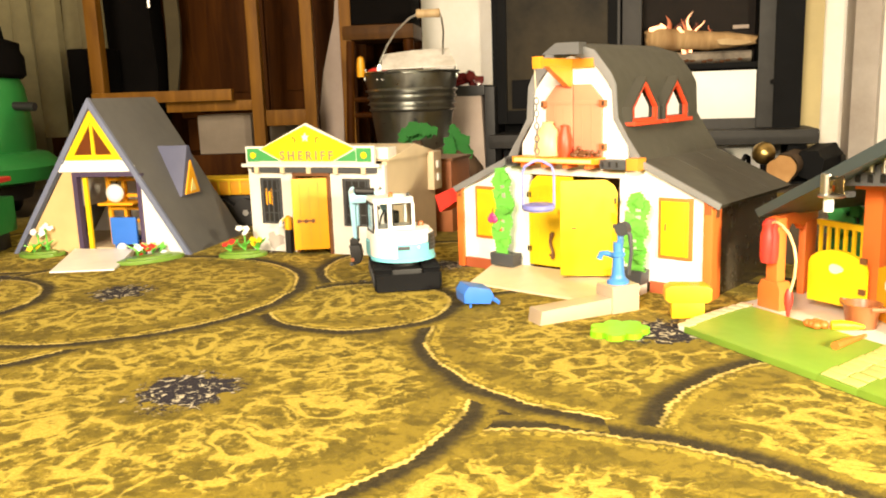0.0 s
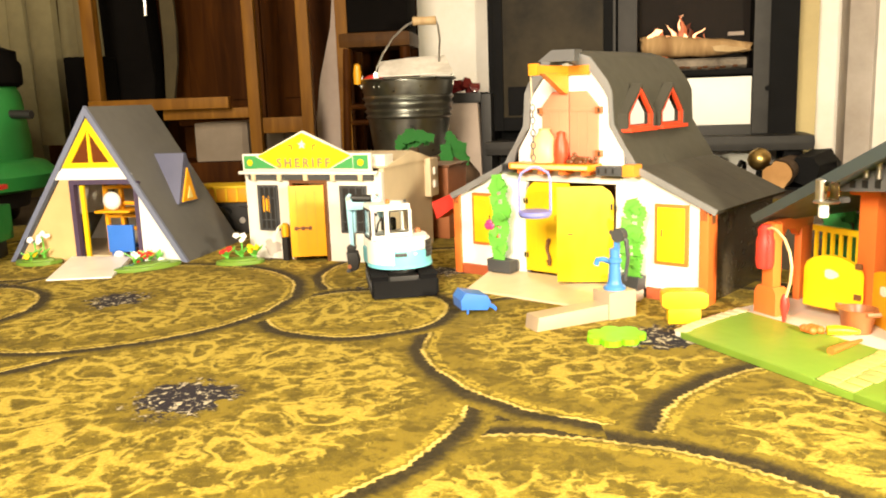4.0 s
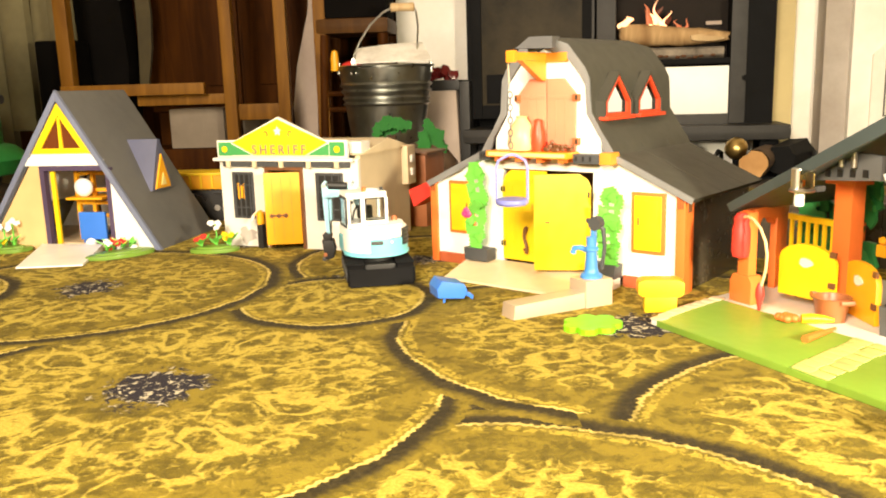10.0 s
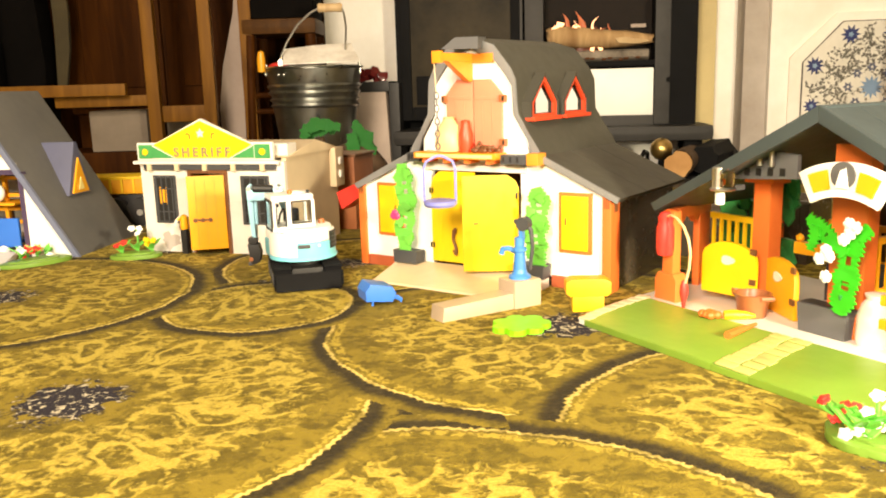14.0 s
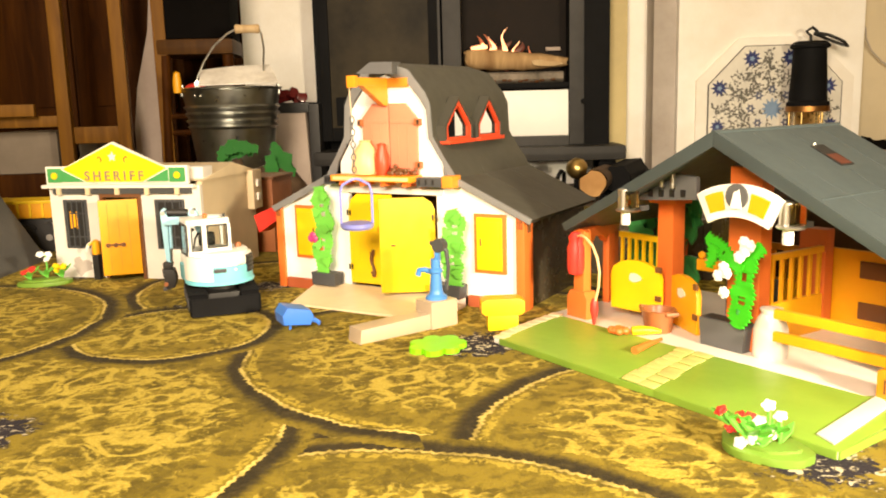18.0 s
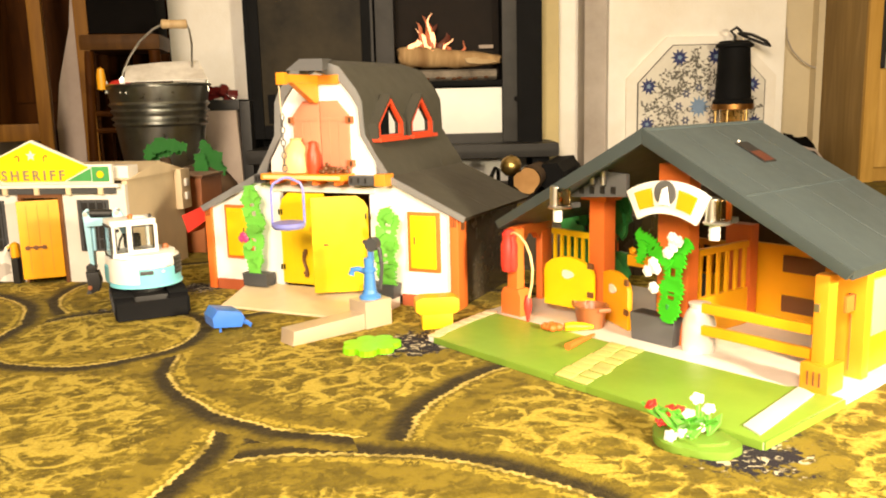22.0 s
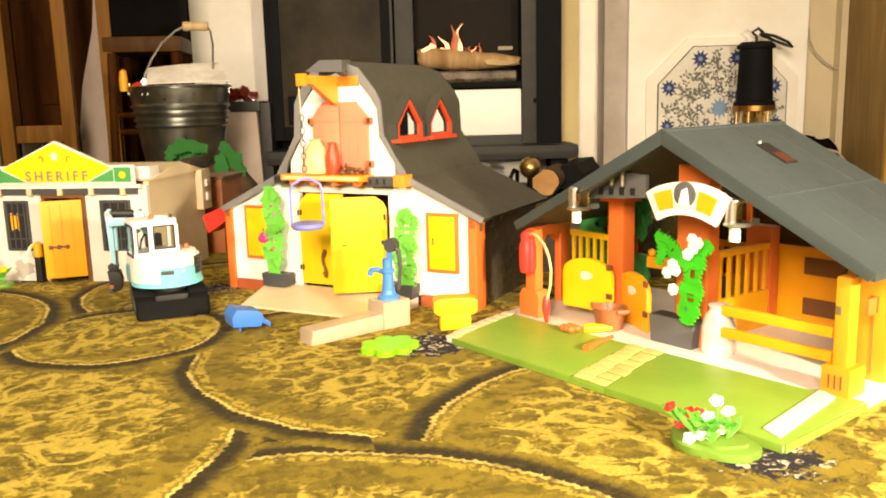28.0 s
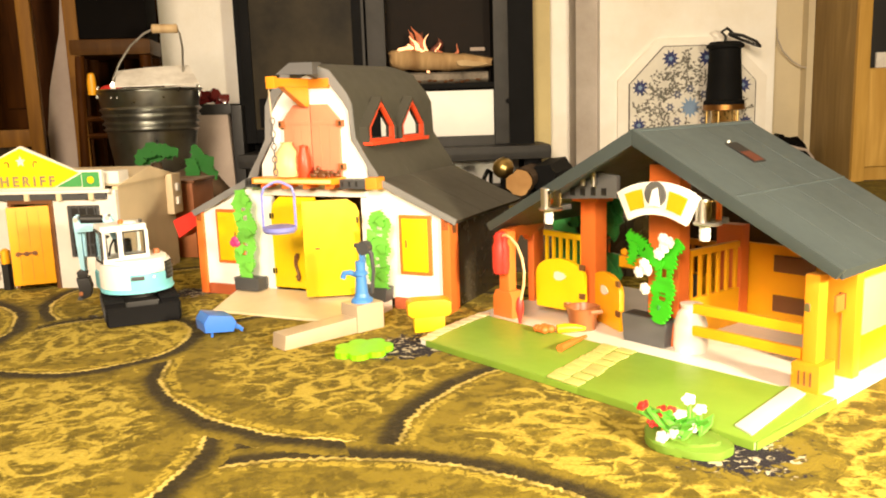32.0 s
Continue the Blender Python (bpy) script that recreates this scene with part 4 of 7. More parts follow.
def cabin():
    t = thing("a_frame_cabin", AM, "toy A-frame cabin with grey roof and cream front", "toy building")
    c, h, D = 0.169, 0.254, 0.195
    half = {-1: 0.170, 1: 0.157}
    for s in (-1, 1):
        o = [(c, h + 0.003), (c + s * half[s], 0.0), (c + s * (half[s] - 0.010), 0.0), (c, h - 0.014)]
        part("roof_side", prism(B(), o, -0.004, D, "y", 0.001), "slate_mid" if s > 0 else "slate", t, "steep grey roof slope")
        e = [(c, h + 0.0045), (c + s * (half[s] + 0.002), 0.0), (c + s * (half[s] - 0.0075), 0.0), (c, h - 0.012)]
        li = [(c, h - 0.016), (c + s * (half[s] - 0.0115), 0.009), (c + s * (half[s] - 0.0145), 0.009), (c, h - 0.021)]
        part("inner_lining", prism(B(), li, 0.006, D - 0.0105), "cream", t)
        part("bargeboard", prism(B(), e, -0.012, -0.0042, "y", 0.001), "slate_blue", t)
    # upper gable: white board round a yellow triangular window
    part("gable_board", prism(B(), [(c - 0.068, 0.146), (c + 0.068, 0.146), (c, h - 0.020)], -0.006, 0.000), "white", t)
    part("gable_beam", box(B(), c - 0.072, c + 0.0625, -0.0095, 0.000, 0.138, 0.152, 0.001), "white", t)
    o = [(c - 0.054, 0.158), (c + 0.052, 0.158), (c, 0.238)]
    i_ = [(c - 0.036, 0.166), (c + 0.034, 0.166), (c, 0.219)]
    fr = B()
    for k in range(3):
        j = (k + 1) % 3
        prism(fr, [o[k], o[j], i_[j], i_[k]], -0.010, -0.006)
    prism(fr, [(c - 0.003, 0.166), (c + 0.003, 0.166), (c + 0.002, 0.216), (c - 0.002, 0.216)], -0.010, -0.006)
    win = part("gable_window", fr, "yellow", t, "yellow triangular window")
    part("pane", prism(B(), i_, -0.0075, -0.0062), "maroon_pane", win, "dim brown pane")
    # front wall round the door
    part("front_wall", prism(B(), [(c - 0.157, 0.0), (c - 0.046, 0.0), (c - 0.046, 0.140), (c - 0.062, 0.140)], -0.006, 0.000), "peach_wall", t, "peach wall panel")
    part("front_wall", prism(B(), [(c + 0.078, 0.0), (c + 0.146, 0.0), (c + 0.078, 0.114)], -0.006, 0.000), "white", t, "white wall panel")
    dfr = B()
    box(dfr, c - 0.046, c - 0.038, -0.008, 0.004, 0.0, 0.138)
    box(dfr, c + 0.071, c + 0.078, -0.008, 0.004, 0.0, 0.134)
    box(dfr, c - 0.038, c + 0.071, -0.008, 0.004, 0.130, 0.138)
    part("door_frame", dfr, "plum", t, "dark plum door frame")
    part("sliding_door", box(B(), c - 0.032, c - 0.025, -0.001, 0.005, 0.004, 0.128, 0.001), "yellow", t, "yellow door post")
    part("floor_plate", box(B(), c - 0.140, c + 0.132, 0.010, D - 0.0105, 0.0, 0.008), "beige", t)
    part("back_wall", prism(B(), [(c - 0.154, 0.0), (c + 0.142, 0.0), (c, h - 0.020)], D - 0.010, D - 0.004), "cream", t)
    # side dormer
    d = part("dormer", prism(B(), [(0.068, 0.086), (0.140, 0.086), (0.107, 0.172), (0.099, 0.172)], c + 0.046, c + 0.1085, "x", 0.001), "dormer_blue", t, "blue-grey dormer with a yellow window")
    part("window", prism(B(), [(0.078, 0.0885), (0.128, 0.0885), (0.103, 0.146)], c + 0.1087, c + 0.1115, "x"), "amber", d)
    part("pane", prism(B(), [(0.094, 0.0935), (0.112, 0.0935), (0.103, 0.114)], c + 0.1116, c + 0.1126, "x"), "pale_yellow", d)
    return t


cabin()
# inside the cabin: a yellow bunk ladder shelf, a lamp and a blue chair
sh = thing("bunk_shelf", AM @ pose(0.186, 0.048, 0.008), "yellow plastic shelf rack inside the cabin", "shelf")
for x in (-0.034, -0.004, 0.026):
    part("upright", box(B(), x - 0.003, x + 0.003, -0.004, 0.004, 0.0, 0.122, 0.001), "amber", sh)
for z in (0.040, 0.062, 0.084, 0.112):
    part("rung", box(B(), -0.031, 0.023, -0.003, 0.003, z - 0.003, z + 0.003, 0.0008), "amber", sh)
part("board", box(B(), -0.040, 0.026, -0.028, 0.030, 0.070, 0.074, 0.001), "amber", sh)
ob = solo("round_lamp", ball(B(), (0, 0, 0.0155), 0.016, 1, 0.7, 1, 3), "white", AM @ pose(0.1735, 0.032, 0.0822), "small white round lamp in the cabin", "lamp")
chair = thing("blue_chair", AM @ pose(0.2025, 0.004, 0.0), "blue plastic toy chair in the cabin doorway", "chair")
part("backrest", box(B(), -0.0235, 0.0235, -0.003, 0.003, 0.015, 0.0605, 0.0012), "blue", chair)
part("seat", box(B(), -0.020, 0.020, 0.003, 0.036, 0.020, 0.025, 0.001), "blue", chair)
for x in (-0.017, 0.017):
    for y in (0.0, 0.032):
        part("leg", box(B(), x - 0.002, x + 0.002, y - 0.002, y + 0.002, 0.008, 0.020), "blue", chair)
# white ball stands in for a flower of the bed
part("cushion", ball(B(), (-0.001, -0.010, 0.0095), 0.0100, 1, 0.7, 0.95, 2), "white", chair, "white blob for a flower at the chair's foot")
tb = thing("cabin_table", AM @ pose(0.150, 0.100, 0.008), "brown round table inside the cabin", "table")
part("tabletop", lathe(B(), [(0, 0.060), (0.030, 0.060), (0.030, 0.064), (0, 0.064)], 24), "rust", tb)
part("leg", rod(B(), (0, 0, 0), (0, 0, 0.060), 0.010, 0.006), "brown", tb)
rw = B()
v = [rw.verts.new(p) for p in ((0.1165, -0.0125, 0.0), (0.172, -0.156, 0.0), (0.266, -0.132, 0.0), (0.226, -0.0125, 0.0), (0.1165, -0.0125, 0.0100), (0.172, -0.155, 0.0020), (0.266, -0.131, 0.0020), (0.226, -0.0125, 0.0100))]
for q in ((3, 2, 1, 0), (4, 5, 6, 7), (0, 1, 5, 4), (1, 2, 6, 5), (2, 3, 7, 6), (3, 0, 4, 7)):
    rw.faces.new([v[i] for i in q])
solo("cabin_ramp", rw, "cream", AM, "cream plastic ramp before the cabin door", "ramp")


def flowerbed(m, r, seed, kinds, label, sx=1.5, bs=1.0):
    """A green plastic island with flowers on it."""
    t = thing("flower_bed", m, label, "toy plant", "flower beds")
    rng = random.Random(seed)
    part("base", prism(B(), lumpy(36, r, 0.08, seed, sx, 1.0), 0.0, 0.0062, "z", 0.002), "moss", t)
    part("mound", prism(B(), lumpy(28, r * 0.72, 0.12, seed + 1, sx, 0.9), 0.005, 0.0085, "z", 0.0015), "moss", t)
    for x, y, h, n, col in kinds:
        part("stalk", tube(B(), [(x, y, 0.006), (x + 0.001, y, h * 0.6), (x, y, h)], 0.0014, 6), "leaf", t)
        for k in range(n):
            a = k * 2.4 + seed
            q = 0.0 if n == 1 else 0.0075
            dz = rng.uniform(-0.006, 0.005)
            bm = B()
            for p in range(5):
                b = p * math.tau / 5
                ball(bm, (0.0042 * bs * math.cos(b), 0.0042 * bs * math.sin(b), 0), 0.0036 * bs, 1, 1, 0.55, 1)
            ball(bm, (0, 0, 0.001), 0.003, 1, 1, 0.7, 1)
            part("blossom", bm, col, t, "", pose(x + q * math.cos(a), y + q * math.sin(a), h + dz, rng.uniform(20, 70), rng.uniform(-30, 30), 0))
        for k in range(3):
            a = k * 2.1 + seed
            bm = B()
            prism(bm, [(0, -0.003), (0.010, -0.004), (0.018, 0.0), (0.010, 0.004), (0, 0.003)], -0.0008, 0.0008, "z")
            part("leaf", bm, "leaf", t, "", pose(x, y, 0.010 + 0.003 * k, 0, -35, math.degrees(a)))
    return t


flowerbed(AM @ pose(0.062, -0.026, 0, 0, 0, 5), 0.026, 2, [(0.008, 0.006, 0.044, 4, "white"), (-0.006, 0.004, 0.036, 3, "white"), (-0.004, -0.014, 0.018, 3, "yellow")], "green flower bed with white and yellow flowers by the cabin", 1.5, 0.8)
flowerbed(AM @ pose(0.284, -0.056, 0, 0, 0, 52), 0.027, 5, [(-0.004, 0.022, 0.017, 4, "red"), (0.010, 0.021, 0.020, 3, "red"), (0.022, 0.016, 0.012, 2, "white"), (-0.016, 0.016, 0.016, 2, "white")], "green flower bed with red flowers by the cabin", 1.9, 0.75)
flowerbed(pose(-0.338, 1.305, 0, 0, 0, 4), 0.0245, 9, [(-0.020, 0.0, 0.020, 4, "red"), (0.002, 0.008, 0.042, 4, "white"), (0.024, 0.002, 0.024, 4, "yellow")], "flower bed with red, white and yellow flowers by the office", 1.5, 0.8)
flowerbed(pose(0.345, 0.501, 0, 0, 0, -65), 0.024, 14, [(-0.027, -0.002, 0.019, 3, "red"), (-0.020, 0.002, 0.016, 2, "red"), (0.001, 0.001, 0.037, 1, "white"), (0.008, 0.005, 0.027, 1, "white"), (-0.004, -0.001, 0.021, 1, "white"), (-0.002, -0.014, 0.013, 2, "white"), (0.004, -0.010, 0.010, 2, "white"), (-0.012, -0.006, 0.013, 1, "yellow")], "flower bed with white and red flowers before the stable", 1.4, 0.72)

# ---- the sheriff's office ----
SM = pose(-0.3434, 1.3629, 0, 0, 0, -22.57)


def letters(text, size, m, material, parent, name="lettering"):
    cu = bpy.data.curves.new(name, "FONT")
    cu.body, cu.size, cu.extrude, cu.align_x = text, size, 0.0006, "CENTER"
    cu.space_character = 1.5
    cu.offset = 0.0003
    cu.materials.append(M[material])
    ob = new(name, cu)
    ob.parent, ob.matrix_basis = parent, m
    return ob


def sheriff():
    t = thing("sheriff_office", SM, "cream toy sheriff's office with a yellow and green sign", "toy building")
    W, D, H = 0.262, 0.190, 0.142
    wall = [(0.012, 0.0), (0.098, 0.0), (0.098, 0.126), (0.166, 0.126), (0.166, 0.0), (W, 0.0), (W, H), (0.012, H)]
    part("front_wall", prism(B(), wall, 0.0, 0.008), "cream", t)
    part("side_wall", box(B(), W - 0.008, W, 0.008, D, 0.0, 0.148), "beige", t)
    part("side_wall", box(B(), 0.012, 0.020, 0.008, D, 0.0, 0.148), "beige", t)
    part("back_wall", box(B(), 0.020, W - 0.008, D - 0.008, D, 0.0, 0.148), "beige", t)
    part("roof", prism(B(), [(0.004, 0.148), (D + 0.006, 0.148), (D * 0.55, 0.168)], 0.090, W + 0.004, "x", 0.001), "beige", t, "tan plastic roof")
    part("roof", box(B(), 0.010, 0.090, 0.004, D, 0.148, 0.153), "beige", t)
    part("parapet", box(B(), 0.205, W + 0.002, 0.010, 0.040, 0.150, 0.168, 0.001), "cream", t)
    part("corner_block", box(B(), W, W + 0.012, D - 0.03, D + 0.004, 0.085, 0.150, 0.002), "beige", t)
    for z in (0.100, 0.122):
        part("peg", box(B(), W + 0.012, W + 0.016, D - 0.020, D - 0.010, z, z + 0.012, 0.001), "cream", t)
    # eaves strip with supports
    st = part("eaves_strip", box(B(), 0.006, W - 0.004, -0.010, 0.0, 0.139, 0.144, 0.001), "cream", t)
    # dark strip added as the shadow below the eaves
    part("shadow_board", box(B(), 0.022, W - 0.012, -0.006, -0.001, 0.130, 0.139), "dark", st)
    for k in range(5):
        x = 0.030 + k * 0.049
        part("support", box(B(), x, x + 0.007, -0.009, -0.004, 0.129, 0.139), "beige", st)
    # sign
    sg = part("sign_board", box(B(), 0.016, 0.250, -0.010, -0.004, 0.1445, 0.172, 0.001), "cream", t, "long sign board")
    part("panel", box(B(), 0.020, 0.246, -0.0115, -0.0098, 0.148, 0.169), "signgreen", sg, "green panel")
    c = 0.133
    part("crest_edge", prism(B(), [(c - 0.088, 0.1475), (c + 0.088, 0.1475), (c + 0.088, 0.168), (c, 0.2075), (c - 0.088, 0.168)], -0.0125, -0.006), "cream", sg)
    part("crest", prism(B(), [(c - 0.046, 0.149), (c + 0.046, 0.149), (c + 0.085, 0.1685), (c, 0.2045), (c - 0.085, 0.1685)], -0.0138, -0.0115), "yellow", sg, "yellow crest")
    for s in (-1, 1):
        part("green_corner", prism(B(), [(c + s * 0.050, 0.149), (c + s * 0.0875, 0.149), (c + s * 0.0875, 0.167)], -0.0136, -0.0120), "signgreen", sg)
        part("boss", rod(B(), (c + s * 0.101, -0.0118, 0.158), (c + s * 0.101, -0.0132, 0.158), 0.005, None, 16), "yellow", sg)
        part("horseshoe", tube(B(), [(c + s * (0.022 + 0.0035 * math.cos(a)), -0.0142, 0.181 + 0.0050 * math.sin(a)) for a in (0.6, 1.4, 2.2, 3.0, 3.8)], 0.0008, 5), "brown", sg)
    star = []
    for k in range(10):
        r = 0.0075 if k % 2 == 0 else 0.0035
        star.append((c + r * math.sin(k * math.tau / 10), 0.186 + r * math.cos(k * math.tau / 10)))
    part("star", prism(B(), star, -0.0150, -0.0136), "paper", sg, "pale badge star")
    letters("SHERIFF", 0.0195, pose(c, -0.0142, 0.1512, 90, 0, 0), "letter", sg)
    # windows
    for x0, x1 in ((0.0345, 0.074), (0.188, 0.236)):
        w = part("window", box(B(), x0, x1, -0.002, 0.003, 0.046, 0.121), "dark", t, "dark barred window")
        part("pane", box(B(), x0 + 0.004, x1 - 0.004, -0.0028, -0.0015, 0.050, 0.117), "black", w)
        n = 4
        for k in range(n):
            x = x0 + 0.006 + (x1 - x0 - 0.012) * k / (n - 1)
            part("bar", box(B(), x - 0.0008, x + 0.0008, -0.0045, -0.0028, 0.048, 0.119), "dark", w)
        for z in (0.064, 0.100):
            part("bar", box(B(), x0 + 0.003, x1 - 0.003, -0.0045, -0.003, z - 0.0008, z + 0.0008), "dark", w)
        if x0 < 0.1:
            for q in range(3):
                part("poster", box(B(), x0 + 0.0105 + 0.0055 * q, x0 + 0.0138 + 0.0055 * q, -0.0034, -0.0029, 0.077 + 0.002 * (q % 2), 0.103 - 0.003 * (q % 2)), "amber", w, "amber slip behind the bars")
    # door in its frame
    fr = B()
    box(fr, 0.098, 0.103, -0.004, 0.006, 0.0, 0.1245)
    box(fr, 0.161, 0.166, -0.004, 0.006, 0.0, 0.1245)
    box(fr, 0.098, 0.166, -0.004, 0.006, 0.1245, 0.130)
    part("door_frame", fr, "brown", t, "dark brown door frame")
    d = part("door", box(B(), -0.0555, 0.0, -0.003, 0.003, 0.0, 0.113, 0.001), "amber", t, "yellow door standing ajar", pose(0.161, -0.004, 0.0095, 0, 0, 27))
    for k in range(1, 4):
        part("groove", box(B(), -0.0575 + k * 0.0144 - 0.0003, -0.0575 + k * 0.0144 + 0.0003, -0.0036, -0.0028, 0.006, 0.108), "orange", d)
    for k in range(3):
        part("knob", rod(B(), (-0.046 + 0.011 * k, -0.0055, 0.046), (-0.046 + 0.011 * k, -0.003, 0.046), 0.0032, None, 10), "brown", d)
    part("bolt_bar", box(B(), -0.047, -0.022, -0.0045, -0.003, 0.045, 0.0475), "brown", d)
    # worn patch at the foot of the wall
    part("stain", prism(B(), lumpy(18, 0.013, 0.4, 21, 1.2, 1.0), -0.0008, 0.0002, "y"), "plaster_grey", t, "grey scuff", pose(0.056, 0, 0.018))
    return t


sheriff()
# toy figure beside the door: one plain shape
bm = B()
box(bm, -0.0052, 0.0052, -0.005, 0.005, 0.0, 0.040, 0.002)
lathe(bm, [(0.0, 0.039), (0.0060, 0.039), (0.0068, 0.044), (0.0058, 0.058), (0.003, 0.061), (0.0, 0.062)], 14)
tube(bm, [(-0.0055, 0, 0.058), (-0.0105, -0.004, 0.053), (-0.0125, -0.008, 0.044)], 0.0026, 8)
for f_ in bm.faces:
    q = f_.calc_center_median()
    f_.material_index = 0 if q.z < 0.0392 else (2 if q.x < -0.0070 else 1)
solo("toy_figure", bm, ["black", "amber", "paper"], SM @ pose(0.0905, -0.012, 0.0), "small plastic toy figure in yellow and black by the door", "toy figure")

# yellow dump truck behind the houses
dt = thing("dump_truck", pose(-0.450, 1.665, 0, 0, 0, -6), "yellow toy dump truck with black wheels behind the houses", "toy vehicle")
part("tipper", prism(B(), [(-0.062, 0.062), (0.068, 0.062), (0.076, 0.090), (-0.085, 0.094), (-0.070, 0.070)], -0.035, 0.035, "y", 0.0015), "amber", dt)
part("rim", box(B(), -0.088, 0.080, -0.038, 0.038, 0.089, 0.0945, 0.001), "yellow", dt)
part("chassis", box(B(), -0.065, 0.070, -0.026, 0.026, 0.034, 0.062, 0.002), "black", dt)
for x in (-0.045, 0.000, 0.048):
    for y in (-0.034, 0.034):
        w = part("wheel", rod(B(), (x, y - 0.010, 0.027), (x, y + 0.010, 0.027), 0.027, None, 20), "black", dt)
        part("hub", rod(B(), (x, y - 0.0115, 0.027), (x, y + 0.0115, 0.027), 0.006, None, 14), "steel", w)
for k in range(6):
    part("rib", box(B(), -0.052 + k * 0.022, -0.048 + k * 0.022, -0.0375, -0.0345, 0.064, 0.089), "yellow", dt)

# green and red toy engine beside the cabin
en = thing("toy_engine", pose(-0.803, 1.370, 0, 0, 0, 4), "green toy engine with red roof and grey front", "toy vehicle")
body = part("body", box(B(), -0.075, 0.026, -0.02, 0.10, 0.030, 0.092, 0.004), "machine", en)
part("grille", box(B(), -0.030, 0.020, -0.0235, -0.0195, 0.052, 0.070, 0.001), "black", body)
part("roof", box(B(), -0.080, 0.030, -0.034, 0.09, 0.119, 0.128, 0.003), "red", en)
part("windscreen", box(B(), -0.060, 0.020, -0.018, -0.014, 0.092, 0.119), "black", en)
for x in (-0.064, 0.020):
    part("cab_post", box(B(), x, x + 0.007, -0.022, -0.012, 0.092, 0.119, 0.001), "machine", en)
for x in (-0.040, 0.010):
    lp = part("lamp", rod(B(), (x, -0.020, 0.081), (x, -0.027, 0.081), 0.0085, 0.0095, 16), "red", en)
    part("lamp_glass", rod(B(), (x, -0.0272, 0.081), (x, -0.0285, 0.081), 0.0065, None, 14), "white", lp)
part("bonnet", box(B(), -0.070, 0.014, -0.036, -0.02, 0.048, 0.060, 0.002), "red", en)
part("bumper", box(B(), -0.075, 0.042, -0.048, -0.02, 0.018, 0.040, 0.004), "stone", en)
part("front_arm", box(B(), -0.030, -0.014, -0.056, -0.048, 0.014, 0.050, 0.002), "red", en)
part("roller", rod(B(), (-0.070, -0.012, 0.018), (0.022, -0.012, 0.018), 0.018, None, 22), "moss", en)
part("axle_block", box(B(), -0.060, 0.016, 0.040, 0.090, 0.0, 0.030, 0.003), "black", en)

# ---- the excavator ----
XM = pose(-0.069, 1.085, 0)
ex = thing("toy_excavator", XM, "white and sky-blue toy mini excavator with black tracks on the rug", "toy vehicle")
TX = pose(0.0005, 0.004, 0, 0, 0, 9)
for s in (-1, 1):
    x = s * 0.0315
    prof = [(-0.060, 0.008), (-0.053, 0.0), (0.056, 0.0), (0.066, 0.010), (0.066, 0.020), (0.056, 0.028), (-0.050, 0.028), (-0.060, 0.020)]
    trk = part("track", prism(B(), prof, x - 0.0110, x + 0.0110, "x", 0.002), "iron", ex, "black rubber track", TX)
    cleat = None
    for k in range(14):
        m = pose(x, -0.052 + k * 0.0084, 0.0277)
        if cleat is None:
            cleat = part("cleat", box(B(), -0.0115, 0.0115, -0.0018, 0.0018, -0.0008, 0.0016), "iron", trk, "", m)
        else:
            again(cleat, "cleat", trk, m)
    for k in range(5):
        again(cleat, "cleat", trk, pose(x, -0.0600, 0.006 + 0.0038 * k, 90, 0, 0))
    for y in (-0.042, -0.014, 0.014, 0.042):
        part("roller", rod(B(), (x - 0.0122, y, 0.013), (x + 0.0122, y, 0.013), 0.0085, None, 14), "dark", trk)
part("undercarriage", box(B(), -0.0200, 0.0200, -0.048, 0.050, 0.008, 0.026, 0.002), "black", ex, "", TX)
blade = part("dozer_blade", prism(B(), [(-0.066, 0.0015), (-0.0625, 0.0008), (-0.0610, 0.012), (-0.0620, 0.021), (-0.0655, 0.0235), (-0.0650, 0.012)], -0.0410, 0.0400, "x", 0.0008), "iron", ex, "black dozer blade", TX)
for x in (-0.012, 0.014):
    part("arm", box(B(), x - 0.003, x + 0.003, -0.0612, -0.046, 0.009, 0.017, 0.001), "black", blade)
part("turntable", rod(B(), (0, 0, 0.026), (0, 0, 0.036), 0.025, None, 24), "black", ex)
HM = pose(0.0, 0.0, 0.0, 0, 0, 17)
RH = 0.0420


def tail(r, a0, a1, n=18):
    return [(r * math.cos(math.radians(a0 + (a1 - a0) * k / n)), -0.004 + r * math.sin(math.radians(a0 + (a1 - a0) * k / n))) for k in range(n + 1)]


house = part("counterweight", prism(B(), tail(RH, 180, 360) + [(RH, 0.032), (0.036, 0.044), (-0.036, 0.044), (-RH, 0.032)], 0.0355, 0.0575, "z", 0.003), "cyan", ex, "sky-blue counterweight", HM)
part("engine_cover", prism(B(), tail(RH - 0.0006, 180, 360) + [(RH - 0.001, 0.030), (0.030, 0.040), (-0.030, 0.040), (-RH + 0.001, 0.030)], 0.0575, 0.0700, "z", 0.0035), "white", ex, "white engine cover", HM)
hood = part("hood", prism(B(), tail(0.0375, 205, 360, 12) + [(0.0365, 0.030), (0.0160, 0.034), (0.0160, -0.018)], 0.0690, 0.0745, "z", 0.003), "white", ex, "", HM)
part("filler_cap", lathe(B(), [(0.0, 0.0), (0.0042, 0.0), (0.0046, 0.004), (0.0030, 0.0065), (0.0, 0.007)], 14, (0.0275, 0.002, 0.0738)), "rust", hood, "brown filler cap")
